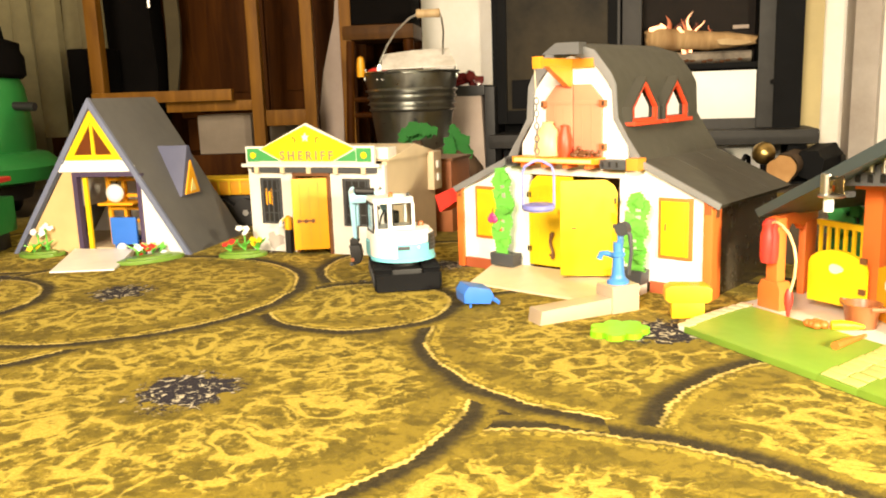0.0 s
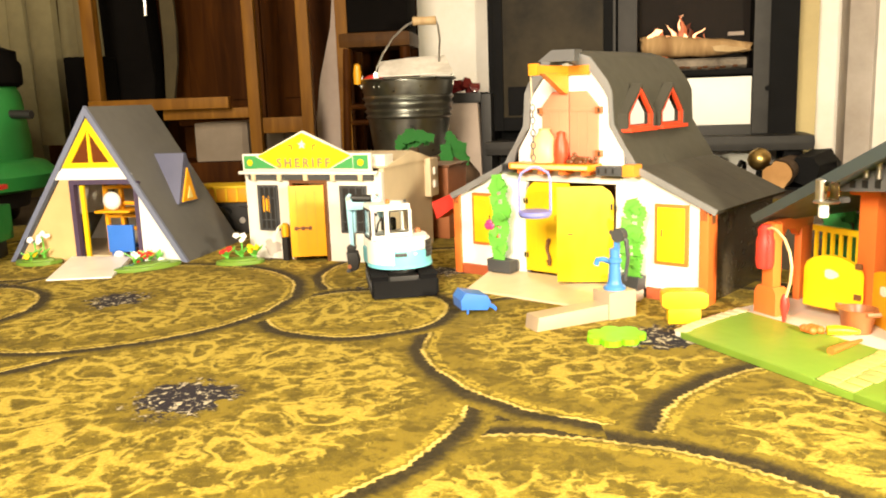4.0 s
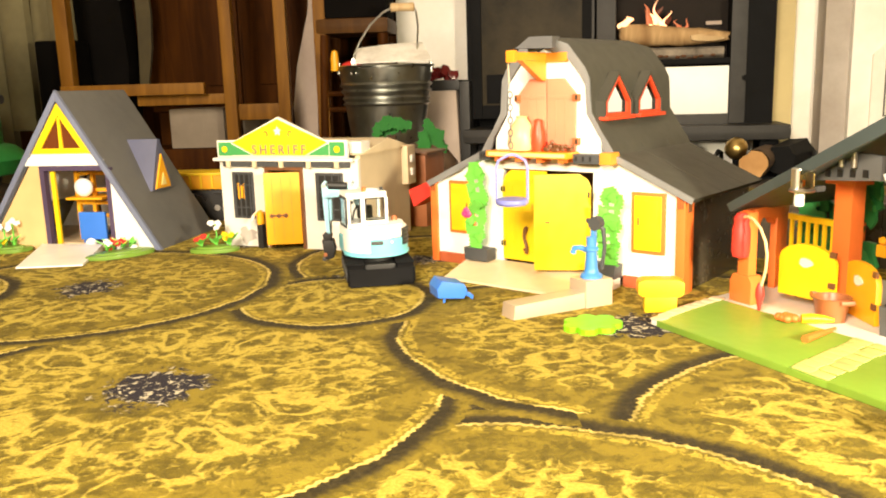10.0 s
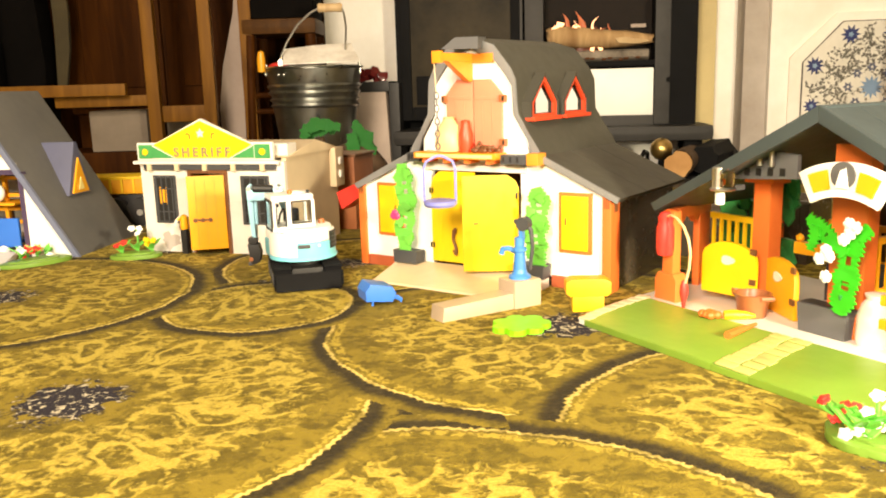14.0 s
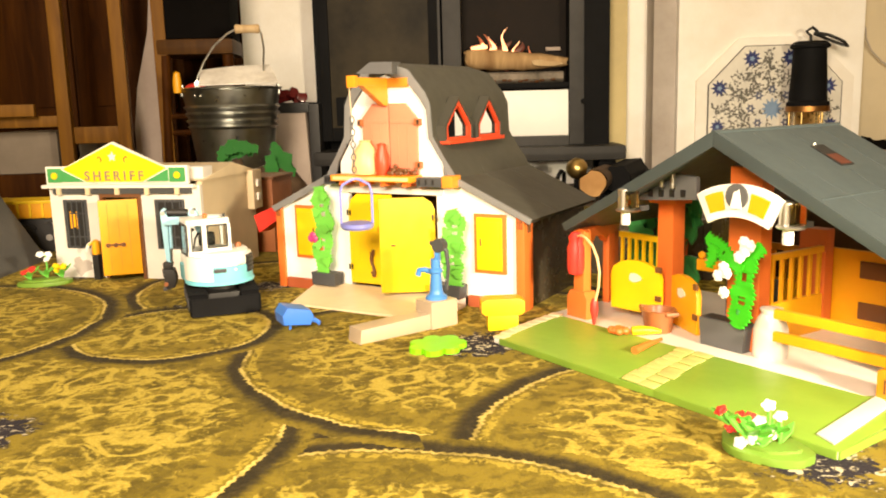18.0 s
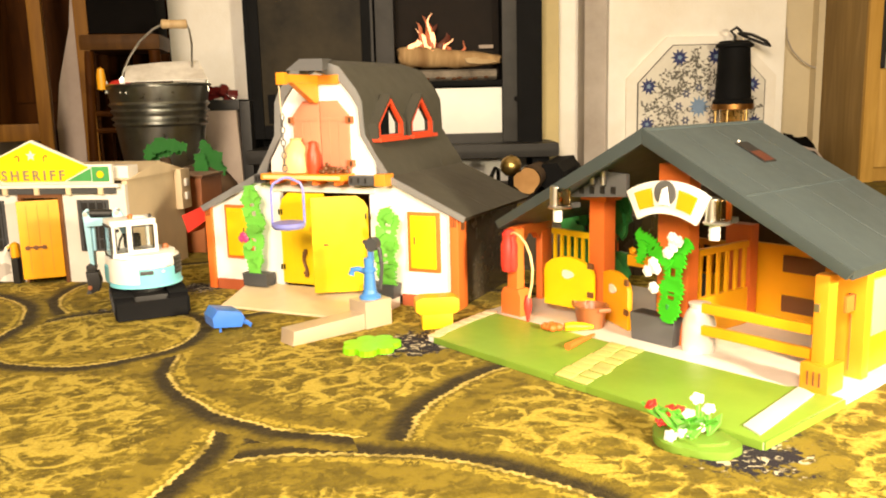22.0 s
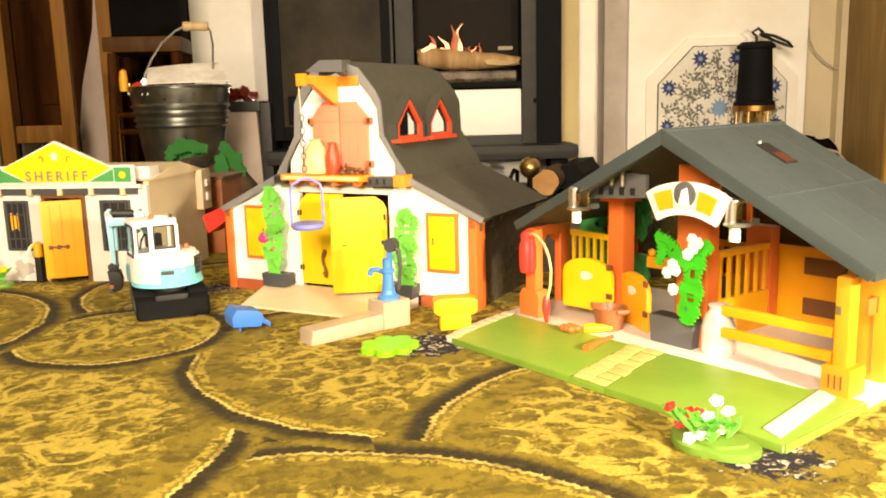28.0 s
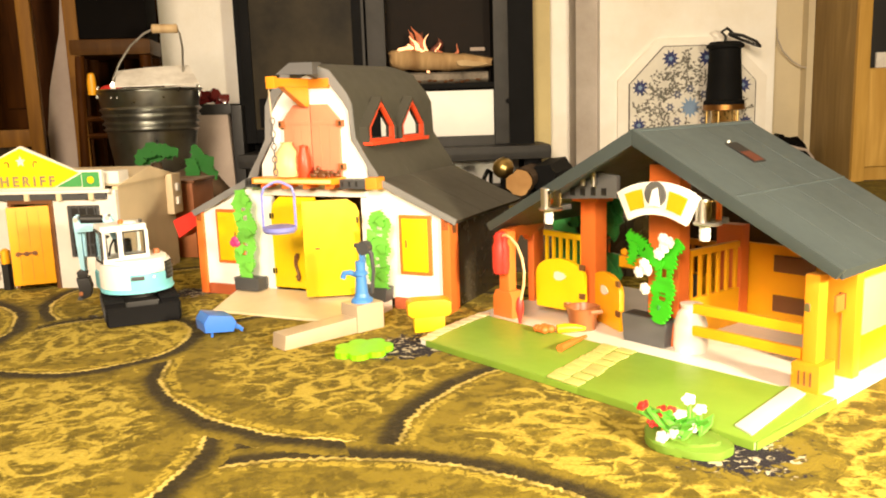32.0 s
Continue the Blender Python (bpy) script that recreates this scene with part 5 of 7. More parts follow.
# white flank under the cab, down to the rim
part("cab_flank", prism(B(), tail(RH + 0.0012, 178, 247, 10) + tail(RH - 0.004, 247, 178, 10), 0.0405, 0.0700, "z", 0.0006), "white", ex, "white side panel", HM)
part("rim", prism(B(), tail(RH + 0.0014, 178, 356) + tail(RH - 0.003, 356, 178), 0.0350, 0.0385, "z", 0.0008), "cyan", ex, "", HM)
part("vent", box(B(), -0.0075, 0.0075, -0.0018, 0.0010, 0.0515, 0.0560, 0.0006), "dark", house, "", pose(RH * math.cos(math.radians(259)), -0.004 + RH * math.sin(math.radians(259)), 0, 0, 0, -11))
part("bolt", ball(B(), (RH * math.cos(math.radians(286)), -0.004 + RH * math.sin(math.radians(286)), 0.0535), 0.0022, 1, 1, 0.8, 1), "white", house)
part("grille", prism(B(), tail(RH + 0.0010, 311, 340, 6) + tail(RH - 0.004, 340, 311, 6), 0.0470, 0.0690, "z", 0.0006), "black", ex, "black engine grille", HM)
for k in range(4):
    z = 0.0505 + 0.0052 * k
    part("grille_slat", prism(B(), tail(RH + 0.0016, 313, 338, 5) + tail(RH - 0.001, 338, 313, 5), z, z + 0.0018, "z"), "dark", ex, "", HM)
# cab: pillars, roof, rounded corner window, rear window and the glazed door
x0, x1, y0, y1, z0, z1 = -0.0385, 0.0155, -0.0150, 0.0320, 0.0690, 0.1135
cb = part("cab", box(B(), x0, x1, y0, y1, z0, z0 + 0.0065, 0.001), "white", ex, "white cab frame", HM)
part("roof", prism(B(), [(x0 + 0.005, y0), (x1 - 0.002, y0), (x1, y0 + 0.003), (x1, y1), (x0, y1), (x0, y0 + 0.005)], z1 - 0.0055, z1 + 0.0020, "z", 0.0018), "white", cb)
part("roof_dome", ball(B(), (-0.003, 0.008, z1 + 0.0010), 0.011, 1.25, 1.2, 0.38, 2), "white", cb)
part("beacon", lathe(B(), [(0.0, 0.0), (0.0032, 0.0), (0.0030, 0.0050), (0.0, 0.0062)], 12, (-0.0125, 0.0, z1 + 0.0018)), "redorange", cb, "red roof light")
part("work_lamp", box(B(), 0.0090, 0.0125, -0.004, 0.001, z1 + 0.0010, z1 + 0.0062, 0.0008), "black", cb)
for x, y, w, mt in ((x0, y1 - 0.004, 0.004, "skyblue"), (x1 - 0.0040, y0, 0.0040, "white"), (x1 - 0.0040, y1 - 0.004, 0.0040, "white"), (-0.0205, y0, 0.0055, "white")):
    part("pillar", box(B(), x, x + w, y, y + 0.004, z0 + 0.006, z1 - 0.0052, 0.0006), mt, cb)
part("corner_pillar", rod(B(), (x0 + 0.0028, y0 + 0.0030, z0 + 0.006), (x0 + 0.0028, y0 + 0.0030, z1 - 0.0052), 0.0018, None, 10), "white", cb)
part("corner_window", box(B(), x0 + 0.0046, -0.0205, y0 + 0.0010, y0 + 0.0020, z0 + 0.0065, z1 - 0.0055), "glass", cb)
for xx in (x0 + 0.0052, -0.0215):
    part("corner_rubber", box(B(), xx - 0.0006, xx + 0.0006, y0 + 0.0001, y0 + 0.0012, z0 + 0.008, z1 - 0.007), "dark", cb)
a, b = -0.0145, x1 - 0.0045
part("rear_panel", box(B(), -0.0150, x1 - 0.0040, y0 + 0.0005, y0 + 0.0035, z0 + 0.0060, z0 + 0.0095), "white", cb)
part("rear_window", box(B(), a, b, y0 + 0.0014, y0 + 0.0024, z0 + 0.0095, z1 - 0.0055), "glass", cb)
wf = B()
box(wf, a, a + 0.0014, y0 - 0.0009, y0 + 0.0012, z0 + 0.0095, z1 - 0.0058)
box(wf, b - 0.0014, b, y0 - 0.0009, y0 + 0.0012, z0 + 0.0095, z1 - 0.0058)
box(wf, a + 0.0014, b - 0.0014, y0 - 0.0009, y0 + 0.0012, z0 + 0.0095, z0 + 0.0108)
box(wf, a + 0.0014, b - 0.0014, y0 - 0.0009, y0 + 0.0012, z1 - 0.0071, z1 - 0.0058)
part("window_rubber", wf, "black", cb)
wf = B()
for a, b in ((y0 + 0.0045, y0 + 0.0070), (y1 - 0.0070, y1 - 0.0045)):
    box(wf, x0 - 0.0016, x0 + 0.0008, a, b, 0.0420, z1 - 0.0040)
for a, b in ((0.0420, 0.0445), (0.0640, 0.0720), (z1 - 0.0065, z1 - 0.0040)):
    box(wf, x0 - 0.0016, x0 + 0.0008, y0 + 0.0070, y1 - 0.0070, a, b)
door = part("cab_door", wf, "black", cb, "black-framed glazed door")
part("upper_pane", box(B(), x0 - 0.0008, x0 + 0.0002, y0 + 0.0070, y1 - 0.0070, 0.0720, z1 - 0.0065), "glass", door)
part("lower_pane", box(B(), x0 - 0.0008, x0 + 0.0002, y0 + 0.0070, y1 - 0.0070, 0.0445, 0.0640), "cream", door, "pale lower panel")
part("door_handle", box(B(), x0 - 0.0040, x0 - 0.0014, y0 + 0.0050, y0 + 0.0120, 0.0655, 0.0680, 0.0005), "dark", door)
part("seat", box(B(), -0.020, 0.000, 0.004, 0.016, 0.0785, 0.0960, 0.004), "black", cb, "black driver's seat")
part("lever", tube(B(), [(-0.030, -0.004, 0.0785), (-0.027, -0.002, 0.090), (-0.0225, -0.004, 0.0985)], 0.0013, 6), "black", cb)
part("lever_knob", ball(B(), (-0.0285, 0.002, 0.1015), 0.0024, 1, 1, 1, 1), "black", cb)
# boom swung out to the cab's side: two plates, a cross tube, the stick and its bucket
for s in (-1, 1):
    y = 0.0535 + 0.0085 * s
    part("boom", prism(B(), [(-0.004, 0.040), (0.010, 0.040), (-0.013, 0.082), (-0.0235, 0.1085), (-0.0270, 0.1195), (-0.0345, 0.1230), (-0.0375, 0.1165), (-0.0330, 0.1040), (-0.0220, 0.076)], y - 0.0022, y + 0.0022, "y", 0.0008), "skyblue", ex, "pale blue boom arm")
    part("link_arm", prism(B(), [(-0.0695, 0.1020), (-0.0300, 0.1035), (-0.0255, 0.1075), (-0.0300, 0.1125), (-0.0640, 0.1125), (-0.0665, 0.1220), (-0.0700, 0.1235), (-0.0728, 0.1195)], y - 0.0022, y + 0.0022, "y", 0.0008), "skyblue", ex, "pale blue link")
part("cylinder", rod(B(), (-0.0650, 0.0535, 0.1180), (-0.0385, 0.0535, 0.1165), 0.0052, None, 14), "black", ex, "black hydraulic cylinder")
part("cylinder_rod", rod(B(), (-0.0385, 0.0535, 0.1165), (-0.0330, 0.0535, 0.1165), 0.0022, None, 10), "steel", ex)
for x in (-0.0690, -0.0315):
    part("pivot_pin", rod(B(), (x, 0.0410, 0.1185), (x, 0.0660, 0.1185), 0.0030, None, 12), "steel", ex)
part("stick", prism(B(), [(-0.0735, 0.1190), (-0.0690, 0.1100), (-0.0650, 0.1040), (-0.0648, 0.0440), (-0.0695, 0.0440), (-0.0712, 0.0700)], 0.0485, 0.0585, "y", 0.0010), "skyblue", ex, "pale blue stick")
part("ram", rod(B(), (-0.0625, 0.0535, 0.1020), (-0.0630, 0.0535, 0.0700), 0.0026, None, 10), "skyblue", ex, "pale blue ram")
part("ram_rod", rod(B(), (-0.0630, 0.0535, 0.0700), (-0.0640, 0.0535, 0.0480), 0.0014, None, 8), "steel", ex)
part("bucket_link", prism(B(), [(-0.0755, 0.0500), (-0.0700, 0.0540), (-0.0620, 0.0500), (-0.0640, 0.0425), (-0.0740, 0.0425)], 0.0465, 0.0605, "y", 0.0010), "black", ex, "black bucket link")
bucket = part("bucket", prism(B(), [(-0.0760, 0.0430), (-0.0610, 0.0430), (-0.0580, 0.0300), (-0.0610, 0.0185), (-0.0700, 0.0150), (-0.0735, 0.0200)], 0.0430, 0.0640, "y", 0.0015), "black", ex, "dark digging bucket")
part("pin", rod(B(), (-0.0720, 0.0415, 0.0235), (-0.0720, 0.0655, 0.0235), 0.0028, None, 10), "rust", bucket, "rust-red pin")
for k in range(4):
    part("tooth", box(B(), -0.0765, -0.0715, 0.0440 + 0.0052 * k, 0.0465 + 0.0052 * k, 0.0148, 0.0178), "dark", bucket)

# ---- the stable ----
TM = pose(0.3458, 0.8869, 0, 0, 0, -65.65)


def stable():
    t = thing("toy_stable", TM, "open toy stable with grey-green roof and orange posts", "toy building")
    c, D = 0.192, 0.185
    # base: rounded outer corner on the left, lawn with a stone path
    base = [(0.012, -0.134), (0.391, -0.134), (0.389, D + 0.02), (-0.020, D + 0.02), (-0.030, 0.03), (-0.022, -0.02), (-0.006, -0.085)]
    part("base_plate", prism(B(), base, 0.0, 0.0055, "z", 0.001), "cream", t, "cream base plate")
    for a, b in ((0.000, 0.158), (0.201, 0.351)):
        if a == 0.0:
            pts = [(0.022, -0.1336), (0.1885, -0.1336), (0.1620, -0.020), (-0.004, -0.022), (0.004, -0.070)]
        else:
            pts = [(0.2285, -0.1336), (0.3905, -0.1336), (0.3890, -0.010), (0.350, -0.010), (0.346, -0.016), (0.2015, -0.018)]
        part("lawn_edge", box(B(), pts[0][0], pts[1][0], -0.1356, -0.1342, 0.0004, 0.0068, 0.0003), "lawn", t)
        part("lawn", prism(B(), pts, 0.0055, 0.0068, "z", 0.0004), "lawn", t, "green lawn")
    # lamp glare on the lawn, laid on as a cream strip
    part("pale_strip", prism(B(), [(0.366, -0.119), (0.384, -0.127), (0.3705, -0.020), (0.353, -0.0115)], 0.0068, 0.0082, "z", 0.0004), "cream", t, "painted lamp glare across the lawn")
    part("lawn_edge", box(B(), 0.3912, 0.3926, -0.1340, -0.0120, 0.0004, 0.0068, 0.0003), "lawn", t)
    rng = random.Random(6)
    part("path_bed", prism(B(), [(0.1888, -0.1336), (0.2282, -0.1336), (0.2012, -0.018), (0.1623, -0.0195)], 0.0055, 0.0064, "z"), "moss", t, "green joints of the path")
    part("lawn_edge", box(B(), 0.1888, 0.2282, -0.1356, -0.1342, 0.0004, 0.0064, 0.0003), "lawn", t)
    for k in range(8):
        for j in range(2):
            y = -0.1325 + k * 0.0144 + (0.0 if j == 0 else 0.002 * (k % 3 - 1) + 0.001)
            x = 0.1892 - 0.00335 * k + j * 0.0197 + rng.uniform(-0.0015, 0.0015)
            w_, l_ = 0.0182 + rng.uniform(-0.002, 0.0008), 0.0128 + rng.uniform(-0.001, 0.0006)
            q = prism(B(), [(x, y), (x + w_, y + rng.uniform(-0.001, 0.001)), (x + w_ - 0.0025, y + l_), (x - 0.003 + rng.uniform(-0.001, 0.001), y + l_)], 0.0064, 0.0076, "z", 0.0005)
            part("paving_stone", q, "pathstone", t)
    for k in range(8):
        a = k / 7
        x, y = 0.018 - 0.030 * a ** 0.8, -0.128 + 0.105 * a
        part("edging_stone", box(B(), -0.007, 0.007, -0.0065, 0.0065, 0.0055, 0.0075, 0.0006), "beige", t, "", pose(x, y, 0, 0, 0, 12 + 10 * a))
    # roof
    zr, ze = 0.219, 0.1115
    for s in (-1, 1):
        hw = 0.200
        pts = [(c, zr), (c + s * hw, ze), (c + s * (hw - 0.002), ze - 0.008), (c, zr - 0.009)]
        roof = part("roof_side", prism(B(), pts, -0.010, D + 0.010, "y", 0.001), "slate_green", t, "grey-green roof slope")
        x, z = c + s * hw * 0.52, zr + (ze - zr) * 0.52
        part("step_seam", box(B(), x - 0.0012, x + 0.0012, -0.009, D + 0.009, z - 0.001, z + 0.0010), "slate_green", roof)
        for y in (0.034, 0.092, 0.150):
            part("slope_rib", tube(B(), [(c + s * hw * f, y + 0.002 * math.sin(9 * f + y * 60), zr + (ze - zr) * f + 0.00005) for f in (0.03, 0.3, 0.5, 0.54, 0.75, 0.97)], 0.00035, 6), "slate_green", roof)
        b = [(c, zr + 0.001), (c + s * (hw + 0.002), ze + 0.001), (c + s * (hw - 0.004), ze - 0.007), (c, zr - 0.014)]
        part("bargeboard", prism(B(), b, -0.016, -0.0098, "y", 0.001), "slate_green", t)
    part("ridge_cap", rod(B(), (c, -0.0155, zr - 0.0022), (c, D + 0.0095, zr - 0.0022), 0.0034, None, 12), "slate_green", t)
    sky = part("roof_hatch", prism(B(), [(c + 0.034, 0.2018), (c + 0.034, 0.1970), (c + 0.066, 0.1800), (c + 0.066, 0.1848)], 0.088, 0.110), "black", t, "dark open roof hatch")
    part("hatch_flap", prism(B(), [(c + 0.050, 0.1938), (c + 0.050, 0.1890), (c + 0.065, 0.1810), (c + 0.065, 0.1860)], 0.090, 0.107), "maroon", sky, "red-brown flap in the hatch")
    # small cream rod in place of a white glint at the hatch
    part("hatch_rim", rod(B(), (c + 0.033, 0.094, 0.1985), (c + 0.033, 0.097, 0.2035), 0.0013, None, 10), "cream", sky)
    # tie beam with round holes
    tie = part("tie_beam", prism(B(), [(0.070, 0.143), (0.150, 0.149), (0.150, 0.172), (0.126, 0.174), (0.074, 0.146)], 0.016, 0.022, "y", 0.001), "slate", t, "grey tie beam with square holes")
    for k in range(4):
        x = 0.092 + 0.014 * k
        part("peg_hole", box(B(), x - 0.003, x + 0.003, 0.0152, 0.0162, 0.1485 + 0.0008 * k, 0.156 + 0.0008 * k), "black", tie)
        if k in (1, 2):
            part("peg", rod(B(), (x + 0.004, 0.012, 0.160), (x + 0.004, 0.012, 0.178), 0.0028, None, 12), "steel", tie, "silvery peg")
    # posts
    def post(x, y, w, d, z1, mat_="redorange", foot_=0.0, label=""):
        p = part("post", box(B(), x - w / 2, x + w / 2, y - d / 2, y + d / 2, 0.0055, z1, 0.0015), mat_, t, label)
        if foot_:
            part("foot", box(B(), x - w / 2 - foot_, x + w / 2 + foot_, y - d / 2 - foot_, y + d / 2 + foot_, 0.0055, 0.030, 0.0015), mat_, p)
            for k in range(3):
                part("slot", box(B(), x - 0.005 + 0.005 * k - 0.0007, x - 0.005 + 0.005 * k + 0.0007, y - d / 2 - foot_ - 0.0006, y - d / 2 - foot_ + 0.0004, 0.012, 0.024), "brown", p)
        return p
    p2 = post(0.084, 0.060, 0.021, 0.020, 0.138)
    part("capital", box(B(), 0.064, 0.100, 0.046, 0.074, 0.137, 0.144, 0.001), "redorange", p2)
    post(0.200, 0.035, 0.036, 0.018, 0.184, "redorange", 0.004, "tall central post")
    post(0.366, 0.000, 0.012, 0.016, 0.104, "tangerine", 0.006, "orange corner post")
    post(0.200, 0.152, 0.030, 0.016, 0.112)
    post(0.020, 0.150, 0.020, 0.016, 0.104)
    post(0.110, 0.178, 0.022, 0.014, 0.170, "brick")
    # yellow gable fences
    def fence(x0, x1, y0, y1, z0, z1, n, mat_):
        L = math.hypot(x1 - x0, y1 - y0)
        f_ = part("fence", box(B(), 0, L, -0.003, 0.003, z0, z0 + 0.040, 0.001), mat_, t, "", pose(x0, y0, 0, 0, 0, math.degrees(math.atan2(y1 - y0, x1 - x0))))
        part("top_rail", box(B(), 0, L, -0.003, 0.003, z1 - 0.007, z1, 0.001), mat_, f_)
        bar = None
        for k in range(n):
            m = pose(0.004 + (L - 0.008) * k / (n - 1), 0, 0)
            if bar is None:
                bar = part("bar", box(B(), -0.0017, 0.0017, -0.0017, 0.0017, z0 + 0.040, z1 - 0.007), mat_, f_, "", m)
            else:
                again(bar, "bar", f_, m)
        return f_
    fence(-0.018, 0.060, 0.090, 0.086, 0.0055, 0.092, 7, "yellow")
    fence(0.206, 0.212, 0.060, 0.142, 0.0055, 0.096, 6, "amber")
    fence(0.075, 0.180, 0.178, 0.178, 0.0055, 0.085, 8, "amber")
    # orange stall wall with two dark slots, yellow end wall
    sw_ = part("stall_wall", box(B(), 0.200, 0.360, 0.168, 0.174, 0.0055, 0.090, 0.001), "amber", t, "amber stall wall with dark slots")
    for z in (0.028, 0.071):
        part("slot", box(B(), 0.240, 0.285, 0.1660, 0.1678, z - 0.009, z + 0.009, 0.001), "brown", sw_)
    ew = part("end_wall", box(B(), 0.366, 0.374, 0.060, D, 0.0055, 0.103, 0.001), "yellow", t, "yellow end wall")
    part("window_panel", box(B(), 0.3735, 0.3765, 0.066, 0.118, 0.040, 0.090, 0.001), "pale_yellow", ew)
    part("wall_edge", box(B(), 0.3500, 0.3785, 0.0460, 0.0590, 0.0055, 0.1000, 0.0012), "tangerine", ew, "orange end panel")
    part("slot", box(B(), 0.3640, 0.3700, 0.0452, 0.0462, 0.066, 0.080), "brown", ew)
    part("seam", box(B(), 0.3660, 0.3675, 0.0454, 0.0462, 0.012, 0.062), "redorange", ew)
    part("latch", box(B(), 0.374, 0.377, 0.014, 0.028, 0.070, 0.084, 0.001), "redorange", t)
    part("bolt_head", box(B(), 0.3610, 0.3655, -0.0095, -0.0078, 0.0730, 0.0800, 0.001), "steel", t, "grey metal bolt head")
    # paddock rails
    for z in (0.034, 0.055):
        part("rail", box(B(), 0.252, 0.356, -0.002, 0.004, z - 0.0045, z + 0.0045, 0.001), "amber", t)
    part("trough_board", box(B(), 0.110, 0.176, 0.125, 0.131, 0.0055, 0.055, 0.001), "dark", t, "dark grey board")
    hb = part("hay_rack", box(B(), 0.080, 0.150, 0.110, 0.120, 0.055, 0.068, 0.001), "amber", t, "amber hay rack")
    for k in range(3):
        part("knob", ball(B(), (0.084 + 0.031 * k, 0.115, 0.072), 0.005, 1, 1, 1, 1), "amber", hb)
    # low half doors
    def half_door(m, mat_):
        w, h = 0.066, 0.058
        pts = [(0, 0), (w, 0), (w, h * 0.70)] + [(w / 2 + w / 2 * math.cos(a), h * 0.70 + h * 0.30 * math.sin(a)) for a in (0.4, 0.8, 1.2, math.pi / 2, 1.94, 2.34, 2.74)] + [(0, h * 0.70)]
        d = part("half_door", prism(B(), pts, -0.003, 0.003, "y", 0.001), mat_, t, "rounded yellow half door", m)
        part("badge", prism(B(), lumpy(14, 0.0062, 0.2, 3, 1.3, 0.8), -0.0040, -0.003, "y"), "cream", d, "pale badge", pose(w * 0.5, 0, h * 0.66))
        for z in (0.016, 0.048):
            part("hinge", box(B(), w - 0.006, w + 0.001, -0.0045, -0.002, z, z + 0.006), "brown", d)
    half_door(pose(0.028, 0.028, 0.016, 0, 0, 6), "yellow")
    half_door(pose(0.086, 0.057, 0.006, 0, 0, -24), "amber")
    # name board: a curved white board with two yellow fields and a dark round picture
    nx, nz = 0.225, 0.083
    arc_o = [(nx + 0.088 * math.sin(a), nz + 0.090 * math.cos(a)) for a in [(-0.53 + 1.06 * k / 12) for k in range(13)]]
    arc_i = [(nx + 0.062 * math.sin(a), nz + 0.060 * math.cos(a)) for a in [(-0.53 + 1.06 * k / 12) for k in range(13)]]
    nb = part("name_board", prism(B(), arc_o + arc_i[::-1], -0.004, 0.002, "y", 0.0008), "white", t, "curved white name board", pose(0, -0.019, 0))
    for s in (-1, 1):
        a0, a1 = (0.18, 0.42) if s > 0 else (-0.42, -0.18)
        q = [(nx + r * math.sin(a), nz + r * math.cos(a)) for r, seq in ((0.084, (a0, (a0 + a1) / 2, a1)), (0.067, (a1, (a0 + a1) / 2, a0))) for a in seq]
        part("field", prism(B(), q, -0.0054, -0.0040, "y"), "amber", nb, "yellow field")
    part("medallion", rod(B(), (nx, -0.004, 0.162), (nx, -0.0058, 0.162), 0.0115, None, 22), "slate", nb, "dark round picture")
    part("medallion_shape", prism(B(), [(nx - 0.006, 0.151), (nx + 0.006, 0.151), (nx + 0.003, 0.168), (nx - 0.002, 0.166)], -0.0068, -0.0056), "white", nb)
    for sx, sz in ((0.086, 0.138), (0.272, 0.1395)):
        ln = part("lantern", lathe(B(), [(0.0, 0.0), (0.0062, 0.0), (0.0062, 0.020), (0.0, 0.022)], 18, (sx - 0.004, -0.014, sz)), "steel", t, "silvery lantern body")
        part("lens", box(B(), sx + 0.003, sx + 0.0125, -0.020, -0.009, sz + 0.001, sz + 0.019, 0.0015), "lampglass", ln, "clear lantern glass")
        part("bracket", lathe(B(), [(0.0, -0.003), (0.0115, -0.003), (0.0128, -0.0015), (0.0115, 0.0), (0.0, 0.0)], 22, (sx, -0.012, sz)), "steel", ln)
        part("arm", box(B(), sx - 0.004, sx + 0.004, -0.008, 0.016, sz - 0.004, sz + 0.001), "slate", ln)
        part("bulb", lathe(B(), [(0.0, -0.017), (0.0046, -0.017), (0.0052, -0.013), (0.0046, -0.011), (0.0052, -0.008), (0.0046, -0.006), (0.0050, -0.003), (0.0, -0.003)], 14, (sx - 0.002, -0.013, sz)), "white", ln)
    return t


stable()
# watering hose stand at the stable's left corner
hs = thing("hose_stand", TM @ pose(0.0105, -0.003, 0.0055), "orange hose stand with a red nozzle holder and clear hose", "toy hose")
SB = pose(0, 0, 0, 0, 0, 113.4)
part("pillar", box(B(), -0.008, 0.008, -0.006, 0.006, 0.0, 0.100, 0.002), "redorange", hs)
part("foot", prism(B(), [(-0.0155, 0.0), (0.0155, 0.0), (0.0155, 0.024), (0.011, 0.031), (-0.011, 0.031), (-0.0155, 0.024)], -0.009, 0.009, "y", 0.0015), "redorange", hs)
beam_ = part("side_beam", prism(B(), [(-0.009, 0.102), (0.114, 0.099), (0.114, 0.085), (0.074, 0.085), (0.066, 0.078), (0.054, 0.088), (0.030, 0.090), (0.014, 0.074), (0.008, 0.074), (0.008, 0.086)], -0.004, 0.004, "y", 0.001), "redorange", hs, "", SB)
part("side_panel", box(B(), 0.076, 0.112, -0.004, 0.004, 0.0, 0.0845, 0.0012), "redorange", hs, "", SB)
